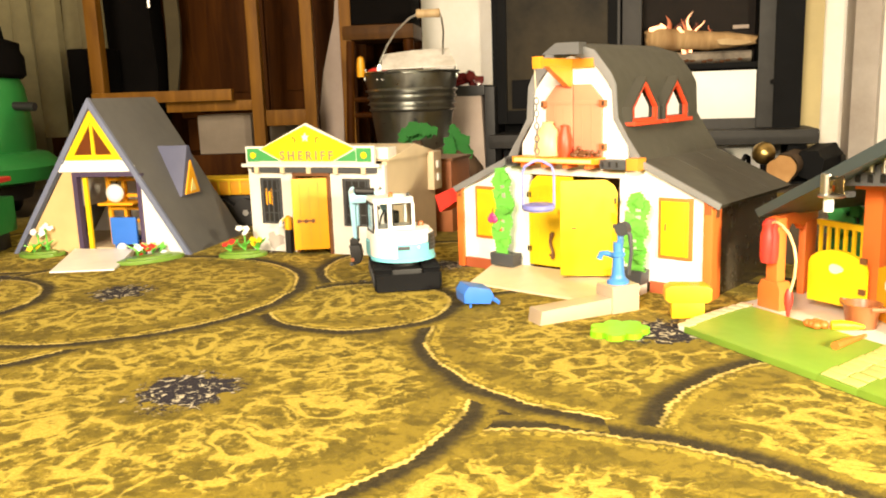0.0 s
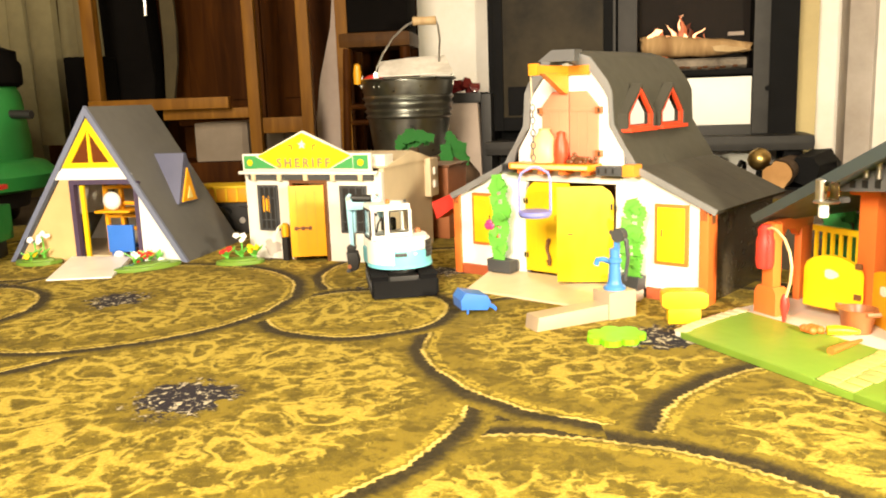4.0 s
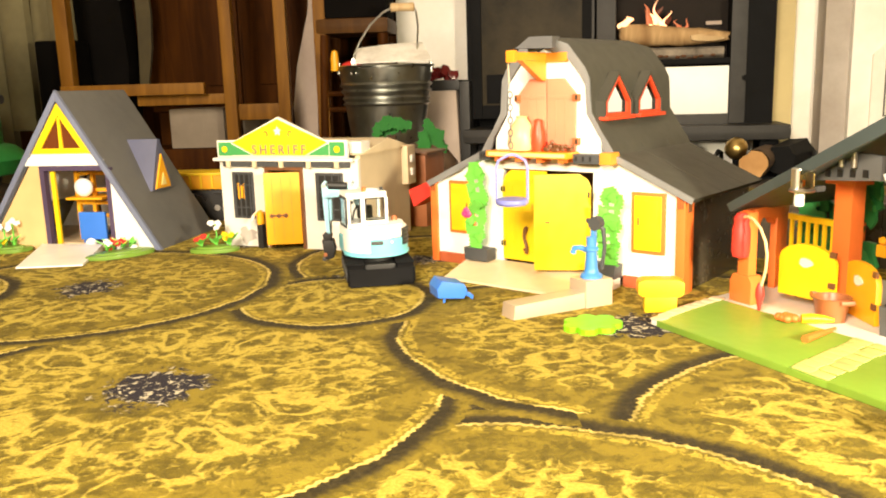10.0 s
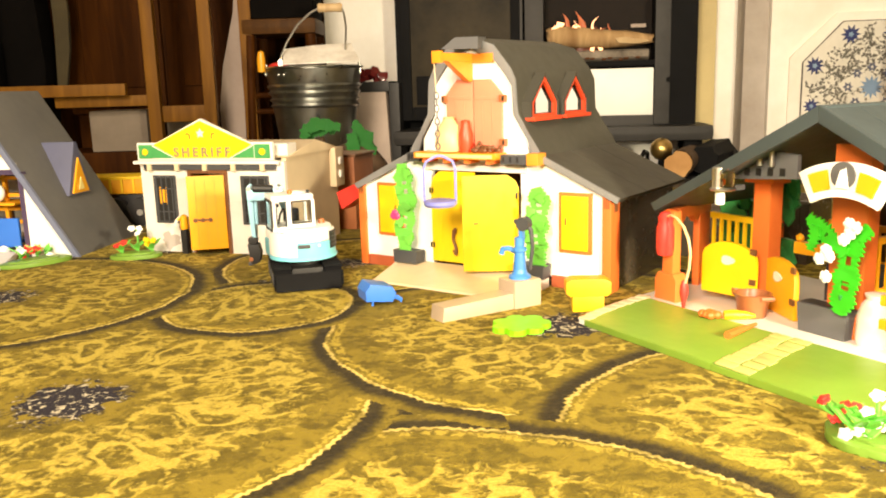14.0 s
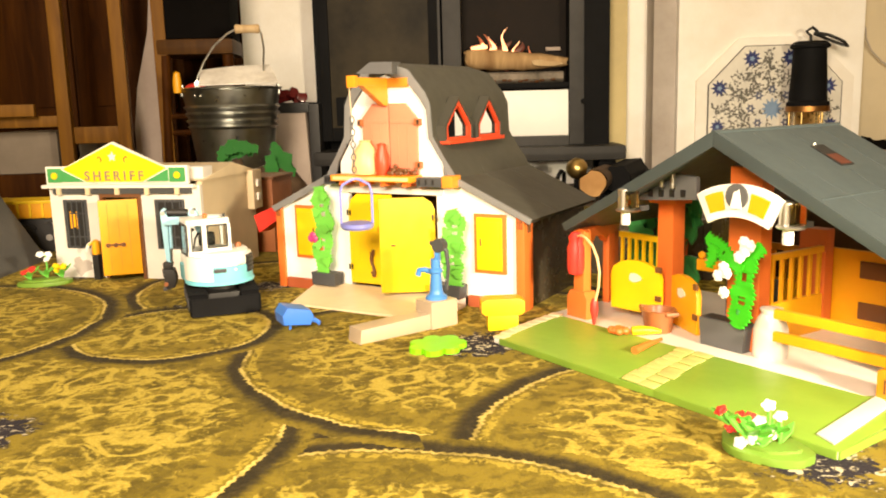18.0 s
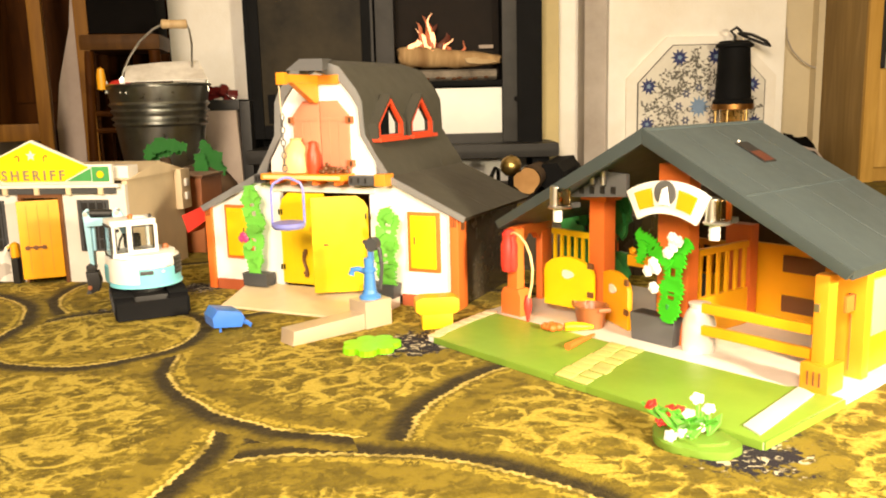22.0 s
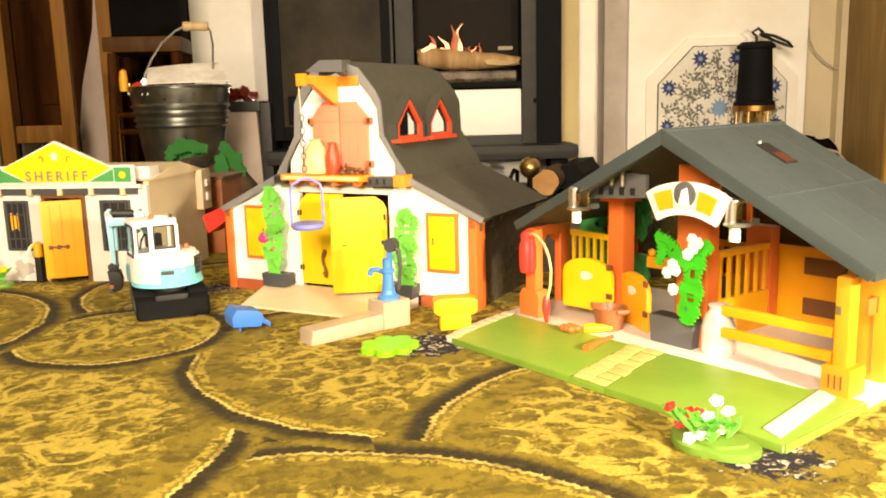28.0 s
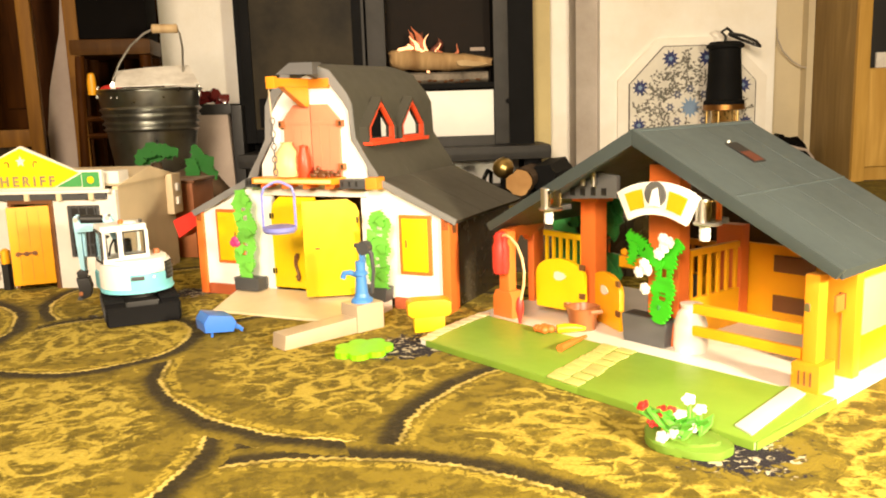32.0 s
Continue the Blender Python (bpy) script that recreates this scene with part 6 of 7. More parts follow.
for x in (0.022, 0.072):
    part("peg_hole", rod(B(), (x, 0.0036, 0.093), (x, 0.0046, 0.093), 0.0022, None, 10), "brown", beam_)
part("holder", lathe(B(), [(0.0, 0.052), (0.0085, 0.052), (0.0098, 0.058), (0.0098, 0.082), (0.0078, 0.088), (0.0085, 0.094), (0.0050, 0.099), (0.0, 0.100)], 18, (0.0, -0.010, 0.0)), "red", hs, "red nozzle holder")
hose = [(0.002, -0.012, 0.094), (0.012, -0.014, 0.0975), (0.022, -0.016, 0.0955), (0.034, -0.018, 0.088), (0.043, -0.020, 0.076), (0.046, -0.020, 0.062), (0.045, -0.020, 0.046), (0.040, -0.020, 0.028)]
part("hose", tube(B(), hose, 0.0015, 8), "peach", hs, "clear plastic hose")
part("nozzle", lathe(B(), [(0.0, 0.0), (0.0016, 0.001), (0.0030, 0.010), (0.0046, 0.016), (0.0042, 0.024), (0.0024, 0.030), (0.0, 0.031)], 14, (0.0385, -0.020, 0.0012)), "red", hs, "red nozzle")
# things in front of the stable
bk = thing("feed_basket", TM @ pose(0.107, 0.014, 0.0055) @ Matrix.Diagonal((1.14, 1.14, 1.08, 1)), "round brown plastic feed basket on the stable base", "basket")
part("bowl", lathe(B(), [(0.0, 0.0), (0.0120, 0.0), (0.0152, 0.020), (0.0165, 0.0225), (0.0145, 0.0225), (0.0128, 0.017), (0.010, 0.004), (0.0, 0.004)], 24), "rust", bk)
for s in (-1, 1):
    part("handle", tube(B(), [(s * 0.015, -0.006, 0.020), (s * 0.022, 0.0, 0.021), (s * 0.015, 0.006, 0.020)], 0.0022, 6), "rust", bk)
fd = thing("spilled_vegetables", TM @ pose(0.0930, -0.0270, 0.0068), "red and yellow plastic vegetables spilled on the lawn", "toy food")
for k in range(6):
    part("tomato", ball(B(), (0, 0, 0.0042), 0.0050, 1, 1, 0.85, 2), "redorange", fd, "", pose(-0.008 + 0.0050 * (k % 3) + 0.002 * (k // 3), -0.006 + 0.0075 * (k // 3), 0.0))
part("corn_cob", tube(B(), [(0.010, 0.0044, 0.0046), (0.015, 0.0120, 0.0050), (0.0225, 0.0215, 0.0046), (0.0280, 0.0285, 0.0036)], [0.0046, 0.0052, 0.0040, 0.0020], 10), "yellow", fd, "yellow cob")
part("carrot", tube(B(), [(0.056, -0.043, 0.0034), (0.052, -0.020, 0.0038), (0.0455, 0.009, 0.0030)], [0.0038, 0.0030, 0.0016], 8), "redorange", fd, "orange carrot")
solo("milk_churn", lathe(B(), [(0.0, 0.0), (0.0135, 0.0), (0.0145, 0.005), (0.014, 0.028), (0.011, 0.038), (0.008, 0.042), (0.0095, 0.047), (0.0, 0.049)], 24), "cream", TM @ pose(0.2335, 0.024, 0.0055) @ Matrix.Diagonal((1.12, 1.12, 1.0, 1)), "cream plastic churn on the stable base", "churn")
vine = thing("rose_vine", TM @ pose(0.0, 0.0, 0.0055), "green climbing rose with white blossoms in a grey trough", "plant", "climbing plants")
part("trough", prism(B(), [(0.1650, 0.0), (0.2130, 0.0), (0.2155, 0.028), (0.1620, 0.028)], 0.009, 0.031, "y", 0.0018), "slate", vine, "dark grey trough")
part("soil", box(B(), 0.1650, 0.2125, 0.012, 0.028, 0.0272, 0.0286), "black", vine)
part("stem", tube(B(), [(0.2090, 0.016, 0.026), (0.2110, 0.004, 0.034), (0.2140, 0.001, 0.046)], 0.0024, 8), "leaf_dark", vine)
part("leafy_stem", cutout([(0.2120, 0.028), (0.2150, 0.042), (0.2172, 0.056), (0.2180, 0.070), (0.2190, 0.084), (0.2245, 0.098), (0.2370, 0.109)], [0.006, 0.0115, 0.0128, 0.0100, 0.0095, 0.0080, 0.0050], 12, (0.26, 0.31, 0.52, 0.57)), "vine", vine, "flat leafy stem")
part("leafy_arm", cutout([(0.2165, 0.083), (0.2060, 0.093), (0.1985, 0.099), (0.1890, 0.106), (0.1790, 0.114)], [0.0050, 0.0075, 0.0072, 0.0068, 0.0040], 14, (0.45,)), "vine", vine, "flat leafy side shoot", pose(0, -0.0035, 0))
part("leafy_arm", cutout([(0.1885, 0.106), (0.1865, 0.095), (0.1845, 0.083)], [0.0052, 0.0056, 0.0030], 15), "vine", vine, "hanging leafy shoot", pose(0, -0.0060, 0))
for k, (x, z) in enumerate(((0.2228, 0.1125), (0.2180, 0.0980), (0.2235, 0.1040), (0.1955, 0.0775), (0.2050, 0.0810), (0.2015, 0.0860), (0.2026, 0.0620), (0.2290, 0.1100))):
    bm = B()
    for p in range(6):
        b = p * math.tau / 6
        ball(bm, (0.0034 * math.cos(b), 0, 0.0034 * math.sin(b)), 0.0030, 1, 0.6, 1, 1)
    ball(bm, (0, -0.002, 0), 0.003, 1, 0.7, 1, 1)
    part("blossom", bm, "white", vine, "white rose", pose(x, -0.0075, z, 0, 17 * k, 0))

# ---- the wood stove ----
def stove():
    t = thing("wood_stove", K, "black cast-iron wood stove with a burning fire behind the glass", "stove")
    part("back_panel", box(B(), 0.0, 0.85, 0.11, 0.125, 0.09, 0.80), "iron", t)
    part("side_panel", box(B(), -0.015, 0.0, -0.005, 0.125, 0.09, 0.80, 0.003), "iron", t)
    part("side_panel", box(B(), 0.735, 0.852, -0.012, 0.125, 0.09, 0.80, 0.004), "iron", t)
    part("top_plate", box(B(), -0.03, 0.87, -0.03, 0.125, 0.80, 0.83, 0.004), "iron", t)
    # closed sooty door
    d = B()
    box(d, 0.0, 0.030, -0.012, 0.006, 0.145, 0.80, 0.003)
    box(d, 0.325, 0.362, -0.012, 0.006, 0.145, 0.80, 0.003)
    box(d, 0.030, 0.325, -0.012, 0.006, 0.145, 0.185, 0.003)
    box(d, 0.030, 0.325, -0.012, 0.006, 0.740, 0.80, 0.003)
    door = part("stove_door", d, "iron", t, "closed stove door with sooty glass")
    part("pane", box(B(), 0.030, 0.325, -0.004, 0.002, 0.185, 0.740), "soot", door, "smoke-stained glass")
    part("lower_plate", box(B(), 0.044, 0.17, -0.010, -0.0045, 0.19, 0.275, 0.003), "iron", door)
    part("mullion", box(B(), 0.366, 0.420, -0.008, 0.110, 0.2805, 0.80, 0.003), "iron_grey", t, "grey iron mullion")
    part("mullion", box(B(), 0.366, 0.3955, -0.008, 0.110, 0.1465, 0.280, 0.003), "iron", t)
    part("polished_strip", box(B(), 0.3525, 0.3600, -0.0150, -0.0118, 0.150, 0.80, 0.001), "iron_grey", t, "worn grey edge")
    part("fire_door_edge", box(B(), 0.7345, 0.777, -0.0165, -0.0118, 0.120, 0.80, 0.002), "iron_grey", t, "grey iron door edge")
    part("hook", box(B(), 0.673, 0.717, 0.080, 0.099, 0.397, 0.408, 0.002), "cloth_pale", t, "pale metal bar in the firebox")
    part("fire_surround", box(B(), 0.420, 0.735, -0.006, 0.010, 0.286, 0.302, 0.002), "iron", t)
    part("fire_floor", box(B(), 0.420, 0.735, 0.010, 0.110, 0.290, 0.302), "firebrick", t)
    part("firebrick", box(B(), 0.420, 0.735, 0.100, 0.110, 0.302, 0.80), "firebrick", t)
    # reflection on the lower panel is painted as plain white
    part("lower_panel", box(B(), 0.396, 0.733, -0.0045, 0.010, 0.1465, 0.2800, 0.003), "enamel", t, "lower panel, painted white for its bright reflection")
    part("lower_rail", box(B(), 0.366, 0.735, -0.010, 0.060, 0.090, 0.1460, 0.003), "iron_grey", t)
    part("base_ledge", box(B(), -0.02, 0.895, -0.075, 0.12, 0.074, 0.118, 0.018), "iron_grey", t, "rounded iron base ledge")
    part("knob", rod(B(), (0.775, -0.012, 0.245), (0.775, -0.026, 0.245), 0.008, None, 14), "iron", t)
    for x in (0.02, 0.82):
        for y in (-0.03, 0.09):
            part("foot", box(B(), x, x + 0.05, y, y + 0.03, -0.012, 0.074, 0.003), "iron", t)
    return t


stove()


def log_(name, m, r, length, label, seed, bark="bark"):
    t = thing(name, m, label, "log", "logs")
    rng = random.Random(seed)
    bm = B()
    n = 18
    wob = [1 + rng.uniform(-0.11, 0.11) for _ in range(n)]
    rings = []
    for j in range(5):
        y = length * j / 4
        rings.append([bm.verts.new((r * wob[k] * (1.05 - 0.035 * j + rng.uniform(-0.04, 0.04)) * math.cos(k * math.tau / n), y, r * wob[k] * (1.05 - 0.04 * j) * math.sin(k * math.tau / n))) for k in range(n)])
    for a, b in zip(rings, rings[1:]):
        for k in range(n):
            bm.faces.new((a[k], a[(k + 1) % n], b[(k + 1) % n], b[k]))
    bm.faces.new(rings[-1])
    part("bark", bm, bark, t)
    part("cut_end", prism(B(), [(r * wob[k] * 0.985 * math.cos(k * math.tau / n), r * wob[k] * 0.985 * math.sin(k * math.tau / n)) for k in range(n)], -0.003, 0.002, "y"), "logend", t, "pale cut end")
    return t


# the long split log: thick at one end, drawn out to a pale cut at the other
bl = thing("burning_log", K, "long split log burning in the stove", "log", "logs")
bm = B()
rings, n = [], 12
rng = random.Random(3)
for x, z, h, w in ((0.429, 0.379, 0.018, 0.020), (0.436, 0.377, 0.026, 0.026), (0.462, 0.375, 0.0315, 0.030), (0.485, 0.374, 0.032, 0.031), (0.510, 0.372, 0.0325, 0.030), (0.540, 0.370, 0.031, 0.030), (0.570, 0.3685, 0.030, 0.029), (0.600, 0.367, 0.0275, 0.028), (0.630, 0.366, 0.0255, 0.027), (0.655, 0.365, 0.023, 0.026), (0.690, 0.363, 0.0185, 0.022), (0.716, 0.362, 0.015, 0.018), (0.733, 0.361, 0.012, 0.014)):
    rings.append([bm.verts.new((x + rng.uniform(-0.004, 0.004), 0.032 + w * math.cos(k * math.tau / n), z + h * (1 + rng.uniform(-0.14, 0.05)) * math.sin(k * math.tau / n))) for k in range(n)])
for a, b in zip(rings, rings[1:]):
    for k in range(n):
        bm.faces.new((a[k], a[(k + 1) % n], b[(k + 1) % n], b[k]))
bm.faces.new(rings[0][::-1]), bm.faces.new(rings[-1])
part("split_wood", bm, "splitwood", bl)
part("cut_face", prism(B(), lumpy(26, 0.046, 0.16, 4, 1.0, 0.20), -0.003, 0.003, "y", 0.001), "palewood", bl, "pale split face", pose(0.668, 0.0095, 0.3575, -12, 3.5, 7))
log_("burning_log", k_(0.446, 0.036, 0.319, -90), 0.0165, 0.275, "burnt log grey with ash in the stove", 7, "ash")
log_("burning_log", k_(0.560, 0.070, 0.316, -84), 0.014, 0.15, "burnt log grey with ash in the stove", 12, "ash")
log_("firewood_log", pose(0.803, 2.02, 0.0345, 0, 0, -30), 0.0335, 0.24, "round firewood log with a pale cut end by the stove", 5)
# iron-black log shape stands in for a dark box outline
log_("firewood_log", pose(1.026, 2.280, 0.036, 0, 0, 145), 0.042, 0.22, "dark box-like shape by the stove, built as a log", 8, "iron")
hb = thing("log_basket", pose(0.87, 2.13, -0.012, 0, 0, -25), "dark wrought-iron log holder by the stove", "log holder")
part("tray", box(B(), -0.16, 0.16, -0.02, 0.20, 0.0, 0.006), "iron", hb)
for x in (-0.12, 0.12):
    part("side", tube(B(), [(x, 0.0, 0.006), (x, 0.0, 0.05), (x, 0.09, 0.062), (x, 0.18, 0.05), (x, 0.18, 0.006)], 0.006, 8), "iron", hb)
part("ball_knob", ball(B(), (-0.065, -0.02, 0.078), 0.030, 1, 1, 1, 2), "brass", hb, "tarnished brass ball")
part("ball_stalk", rod(B(), (-0.065, -0.02, 0.006), (-0.065, -0.02, 0.05), 0.008, None, 10), "iron", hb)
flames = []
rng = random.Random(77)
for k, (x, y, z, h, w, hot) in enumerate(((0.500, 0.030, 0.392, 0.105, 0.026, 0), (0.525, 0.026, 0.392, 0.085, 0.017, 1), (0.548, 0.032, 0.390, 0.135, 0.017, 1),
                                           (0.572, 0.028, 0.388, 0.075, 0.013, 1), (0.464, 0.022, 0.396, 0.040, 0.052, 1), (0.610, 0.034, 0.385, 0.055, 0.010, 0), (0.520, 0.020, 0.392, 0.024, 0.030, 1),
                                           (0.536, 0.034, 0.392, 0.125, 0.030, 0), (0.590, 0.026, 0.388, 0.040, 0.016, 0), (0.530, 0.045, 0.385, 0.105, 0.060, 2), (0.565, 0.048, 0.385, 0.080, 0.046, 2))):
    bm = B()
    n, segs = 8, 12
    rings = []
    for j in range(segs + 1):
        a = j / segs
        rr = w * 0.5 * (math.sin(math.pi * min(1.0, 0.20 + a * 0.80)) ** 0.9) * (1.1 - 0.5 * a) * (1 + 0.25 * math.sin(9 * a + 2.1 * k)) + 0.0004
        ox = (0.010 * math.sin(4.2 * a + k) + 0.005 * math.sin(9.0 * a + 2 * k)) * (0.3 + a)
        rings.append([bm.verts.new((ox + 0.85 * rr * math.cos(q * math.tau / n), rr * 0.35 * math.sin(q * math.tau / n), a * h * 0.85)) for q in range(n)])
    for a, b in zip(rings, rings[1:]):
        for q in range(n):
            bm.faces.new((a[q], a[(q + 1) % n], b[(q + 1) % n], b[q]))
    bm.faces.new(rings[0][::-1]), bm.faces.new(rings[-1])
    base = k_(x, y, z)
    fl = solo("flame", bm, ("fire", "firecore", "fire_dim")[hot], base, "flickering orange flame on the burning log", "flame", "flames")
    flames.append((fl, (x, y, z), h, k))
bm = B()
for k in range(16):
    ball(bm, (0.45 + 0.016 * k, 0.02 + rng.uniform(-0.005, 0.03), 0.306 + rng.uniform(0, 0.006)), 0.006, 1.4, 1, 0.7, 1)
tagged(solo("embers", bm, "ember", K, "glowing embers on the stove floor", "embers"), kind="stuff")

# ---- bucket, stool and the corner left of the stove ----
bu = thing("zinc_bucket", pose(-0.099, 2.30, -0.012), "galvanised zinc bucket with a wooden grip on its handle", "bucket")
R1, R0, HBK = 0.127, 0.082, 0.318
shell = [(0.0, 0.0), (R0, 0.0), (R0 + 0.002, 0.012)]
for z in (0.217, 0.232, 0.250, 0.267):
    r = R0 + (R1 - R0) * z / HBK
    shell += [(r - 0.001, z - 0.006), (r + 0.006, z), (r - 0.0005, z + 0.006)]
shell += [(R1, HBK - 0.008), (R1 + 0.006, HBK - 0.003), (R1 + 0.003, HBK), (R1 - 0.004, HBK - 0.004), (R0 - 0.004, 0.010), (0.0, 0.010)]
part("pail", lathe(B(), shell, 48), "zinc", bu)
part("bail", tube(B(), [(-0.078, -0.098, 0.330), (-0.074, -0.100, 0.345), (-0.058, -0.100, 0.378), (-0.030, -0.100, 0.418), (0.004, -0.100, 0.447), (0.025, -0.100, 0.4575), (0.083, -0.100, 0.459), (0.088, -0.098, 0.445), (0.0915, -0.090, 0.412), (0.088, -0.070, 0.372), (0.086, -0.060, 0.330)], 0.0026, 8), "steel", bu, "bent wire handle")
part("grip", tube(B(), [(0.0535 + x, -0.100, 0.4585) for x in (-0.031, -0.028, -0.012, 0.012, 0.028, 0.031)], [0.008, 0.0115, 0.0105, 0.0105, 0.0115, 0.008], 14), "palewood", bu, "turned wooden grip")
part("ear_plate", prism(B(), lumpy(14, 0.0085, 0.05, 2, 0.85, 1.3), -0.0015, 0.0015, "y", 0.0005), "zinc", bu, "riveted ear", pose(-0.077, -0.1015, 0.324))
for x in (-0.084, -0.071):
    part("rivet", ball(B(), (x, -0.108, 0.296), 0.003, 1, 0.6, 1, 1), "steel", bu)
part("seam_strap", prism(B(), [(-0.083, 0.02), (-0.070, 0.02), (-0.064, 0.316), (-0.094, 0.316)], -0.002, 0.002, "y", 0.0006), "zinc", bu, "dark lapped seam", pose(-0.004, -0.0825, 0, -8.0, 0, -34) @ pose(0.030, 0.034, 0))
for s in (-1, 1):
    part("ear", box(B(), s * 0.122 - 0.005, s * 0.122 + 0.003, -0.030, -0.020, HBK - 0.022, HBK + 0.008, 0.002), "zinc", bu)
bm = B()
sheet_ = [bm.verts.new(p) for p in ((-0.170, 2.180, 0.312), (0.024, 2.180, 0.315), (0.004, 2.270, 0.3625), (-0.050, 2.262, 0.3605), (-0.096, 2.252, 0.3575), (-0.170, 2.232, 0.349))]
bm.faces.new(sheet_)
grown = bmesh.ops.extrude_face_region(bm, geom=bm.faces[:])["geom"]
bmesh.ops.translate(bm, vec=(0, 0.001, -0.004), verts=[g for g in grown if isinstance(g, bmesh.types.BMVert)])
solo("card_sheet", bm, "paper", pose(0, 0, 0), "sheet of crumpled white card lying over the bucket", "card")
solo("screwdriver_handle", lathe(B(), [(0.0, 0.0), (0.010, 0.0), (0.011, 0.03), (0.008, 0.05), (0.0, 0.055)], 12), "amber", pose(-0.232, 2.262, HBK - 0.024, 4, 2, 0), "yellow plastic tool handle sticking out of the bucket", "tool")
solo("red_kindling", ball(B(), (0, 0, 0), 0.022, 1.3, 1, 0.7, 2), "red", pose(-0.190, 2.29, HBK - 0.014), "dull red bundle in the bucket", "bundle")

st = thing("coal_box", k_(-0.150, -0.03, -0.012), "grey metal coal box with a black lid beside the stove", "box")
part("body", prism(B(), [(0.0, 0.0), (0.120, 0.0), (0.110, 0.245), (0.010, 0.245)], -0.03, 0.10, "y", 0.004), "cloth_pale", st)
part("lid", box(B(), 0.000, 0.122, -0.036, 0.106, 0.245, 0.275, 0.004), "black", st)
part("leg_frame", box(B(), 0.120, 0.150, -0.03, 0.10, 0.0, 0.270, 0.003), "black", st)
rng = random.Random(9)
for k in range(7):
    part("glass_lump", prism(B(), lumpy(7, 0.017, 0.35, 40 + k, 1.0, 0.9), -0.015, 0.015, "y", 0.003), "crystal", st, "dark red glassy lump", pose(0.018 + 0.014 * k, -0.020 + rng.uniform(-0.01, 0.02), 0.288 + (0.012 if k in (1, 3, 4) else 0.0), rng.uniform(-20, 20), rng.uniform(-30, 30), rng.uniform(-40, 40)))

sl = thing("wooden_stool", pose(-0.185, 2.52, -0.012, 0, 0, -6), "dark wooden stool with a black box on it", "stool")
part("seat", box(B(), -0.105, 0.105, -0.10, 0.10, 0.410, 0.455, 0.018), "stool_wood", sl)
for x in (-0.085, 0.085):
    for y in (-0.08, 0.08):
        part("leg", tube(B(), [(x * 1.15, y * 1.15, 0.0), (x, y, 0.41)], [0.013, 0.016], 10), "darkwood", sl)
for z in (0.20, 0.245):
    part("rung", rod(B(), (-0.092, -0.085, z), (0.092, -0.085, z), 0.008, None, 8), "darkwood", sl)
solo("black_box", box(B(), -0.088, 0.088, -0.09, 0.09, 0.0, 0.26, 0.006), "darkcloth", pose(-0.175, 2.52, 0.443, 0, 0, -6), "black speaker box standing on the stool", "speaker")

# ---- wooden furniture at the left ----
tbl = thing("oak_bench", pose(-0.73, 2.45, -0.012, 0, 0, 1), "oak bench frame with a plank shelf", "bench")
for x, w in ((-0.276, 0.036), (0.178, 0.034), (0.331, 0.034), (0.442, 0.034)):
    part("leg", box(B(), x - w / 2, x + w / 2, -0.022, 0.022, 0.0, 1.0, 0.004), "oak", tbl)
part("shelf", box(B(), -0.286, 0.112, -0.050, -0.022, 0.256, 0.288, 0.003), "oak", tbl, "pale oak shelf plank")
part("rail", box(B(), -0.092, 0.161, 0.0, 0.024, 0.226, 0.256, 0.004), "oak", tbl)
part("rail", box(B(), 0.195, 0.314, 0.0, 0.024, 0.178, 0.224, 0.004), "oak", tbl)
cab_ = thing("dark_cabinet", pose(-0.60, 2.78, -0.012, 0, 0, -8), "tall dark stained wooden cabinet with panelled doors", "cabinet")
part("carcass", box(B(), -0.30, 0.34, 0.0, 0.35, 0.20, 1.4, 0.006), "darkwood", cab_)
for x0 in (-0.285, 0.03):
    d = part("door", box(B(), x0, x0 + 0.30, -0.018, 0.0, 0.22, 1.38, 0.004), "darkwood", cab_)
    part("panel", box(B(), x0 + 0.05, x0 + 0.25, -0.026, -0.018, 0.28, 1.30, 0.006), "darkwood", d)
    part("knob", ball(B(), (x0 + (0.27 if x0 < 0 else 0.03), -0.03, 0.62), 0.012, 1, 1, 1, 1), "brass", d)
for x in (-0.29, 0.29):
    part("foot", box(B(), x, x + 0.05, 0.02, 0.07, 0.0, 0.20), "darkwood", cab_)
solo("white_crate", box(B(), -0.083, 0.083, 0.0, 0.18, 0.0, 0.118, 0.006), "linen", pose(-0.684, 2.55, 0.083, 0, 0, -4), "white storage box under the bench", "box")
solo("white_crate", box(B(), -0.028, 0.028, 0.0, 0.16, 0.0, 0.080, 0.006), "linen", pose(-0.535, 2.62, 0.083, 0, 0, -4), "white storage box under the bench", "box")
# dark block added to carry the crates and darken the space below them
solo("dark_underbox", box(B(), -0.24, 0.18, -0.02, 0.22, 0.0, 0.095, 0.006), "darkwood", pose(-0.66, 2.55, -0.012, 0, 0, -4), "low dark block added under the crates for the darkness there", "chest")
bm = B()
pts = [(-0.015, 0.0), (0.055, 0.0), (0.060, 0.21), (0.063, 0.33), (0.072, 0.487), (0.082, 0.62), (0.090, 1.0), (0.065, 1.0), (0.060, 0.62), (0.045, 0.487), (0.004, 0.33), (-0.013, 0.21)]
solo("hanging_cloth", prism(bm, pts, 0.0, 0.03, "y", 0.006), "cloth_pale", pose(-0.385, 2.60, -0.012), "pale cloth hanging between the furniture", "cloth")
cu = thing("curtain", pose(-1.30, 2.62, -0.012, 0, 0, 2), "cream curtain hanging in folds", "curtain")
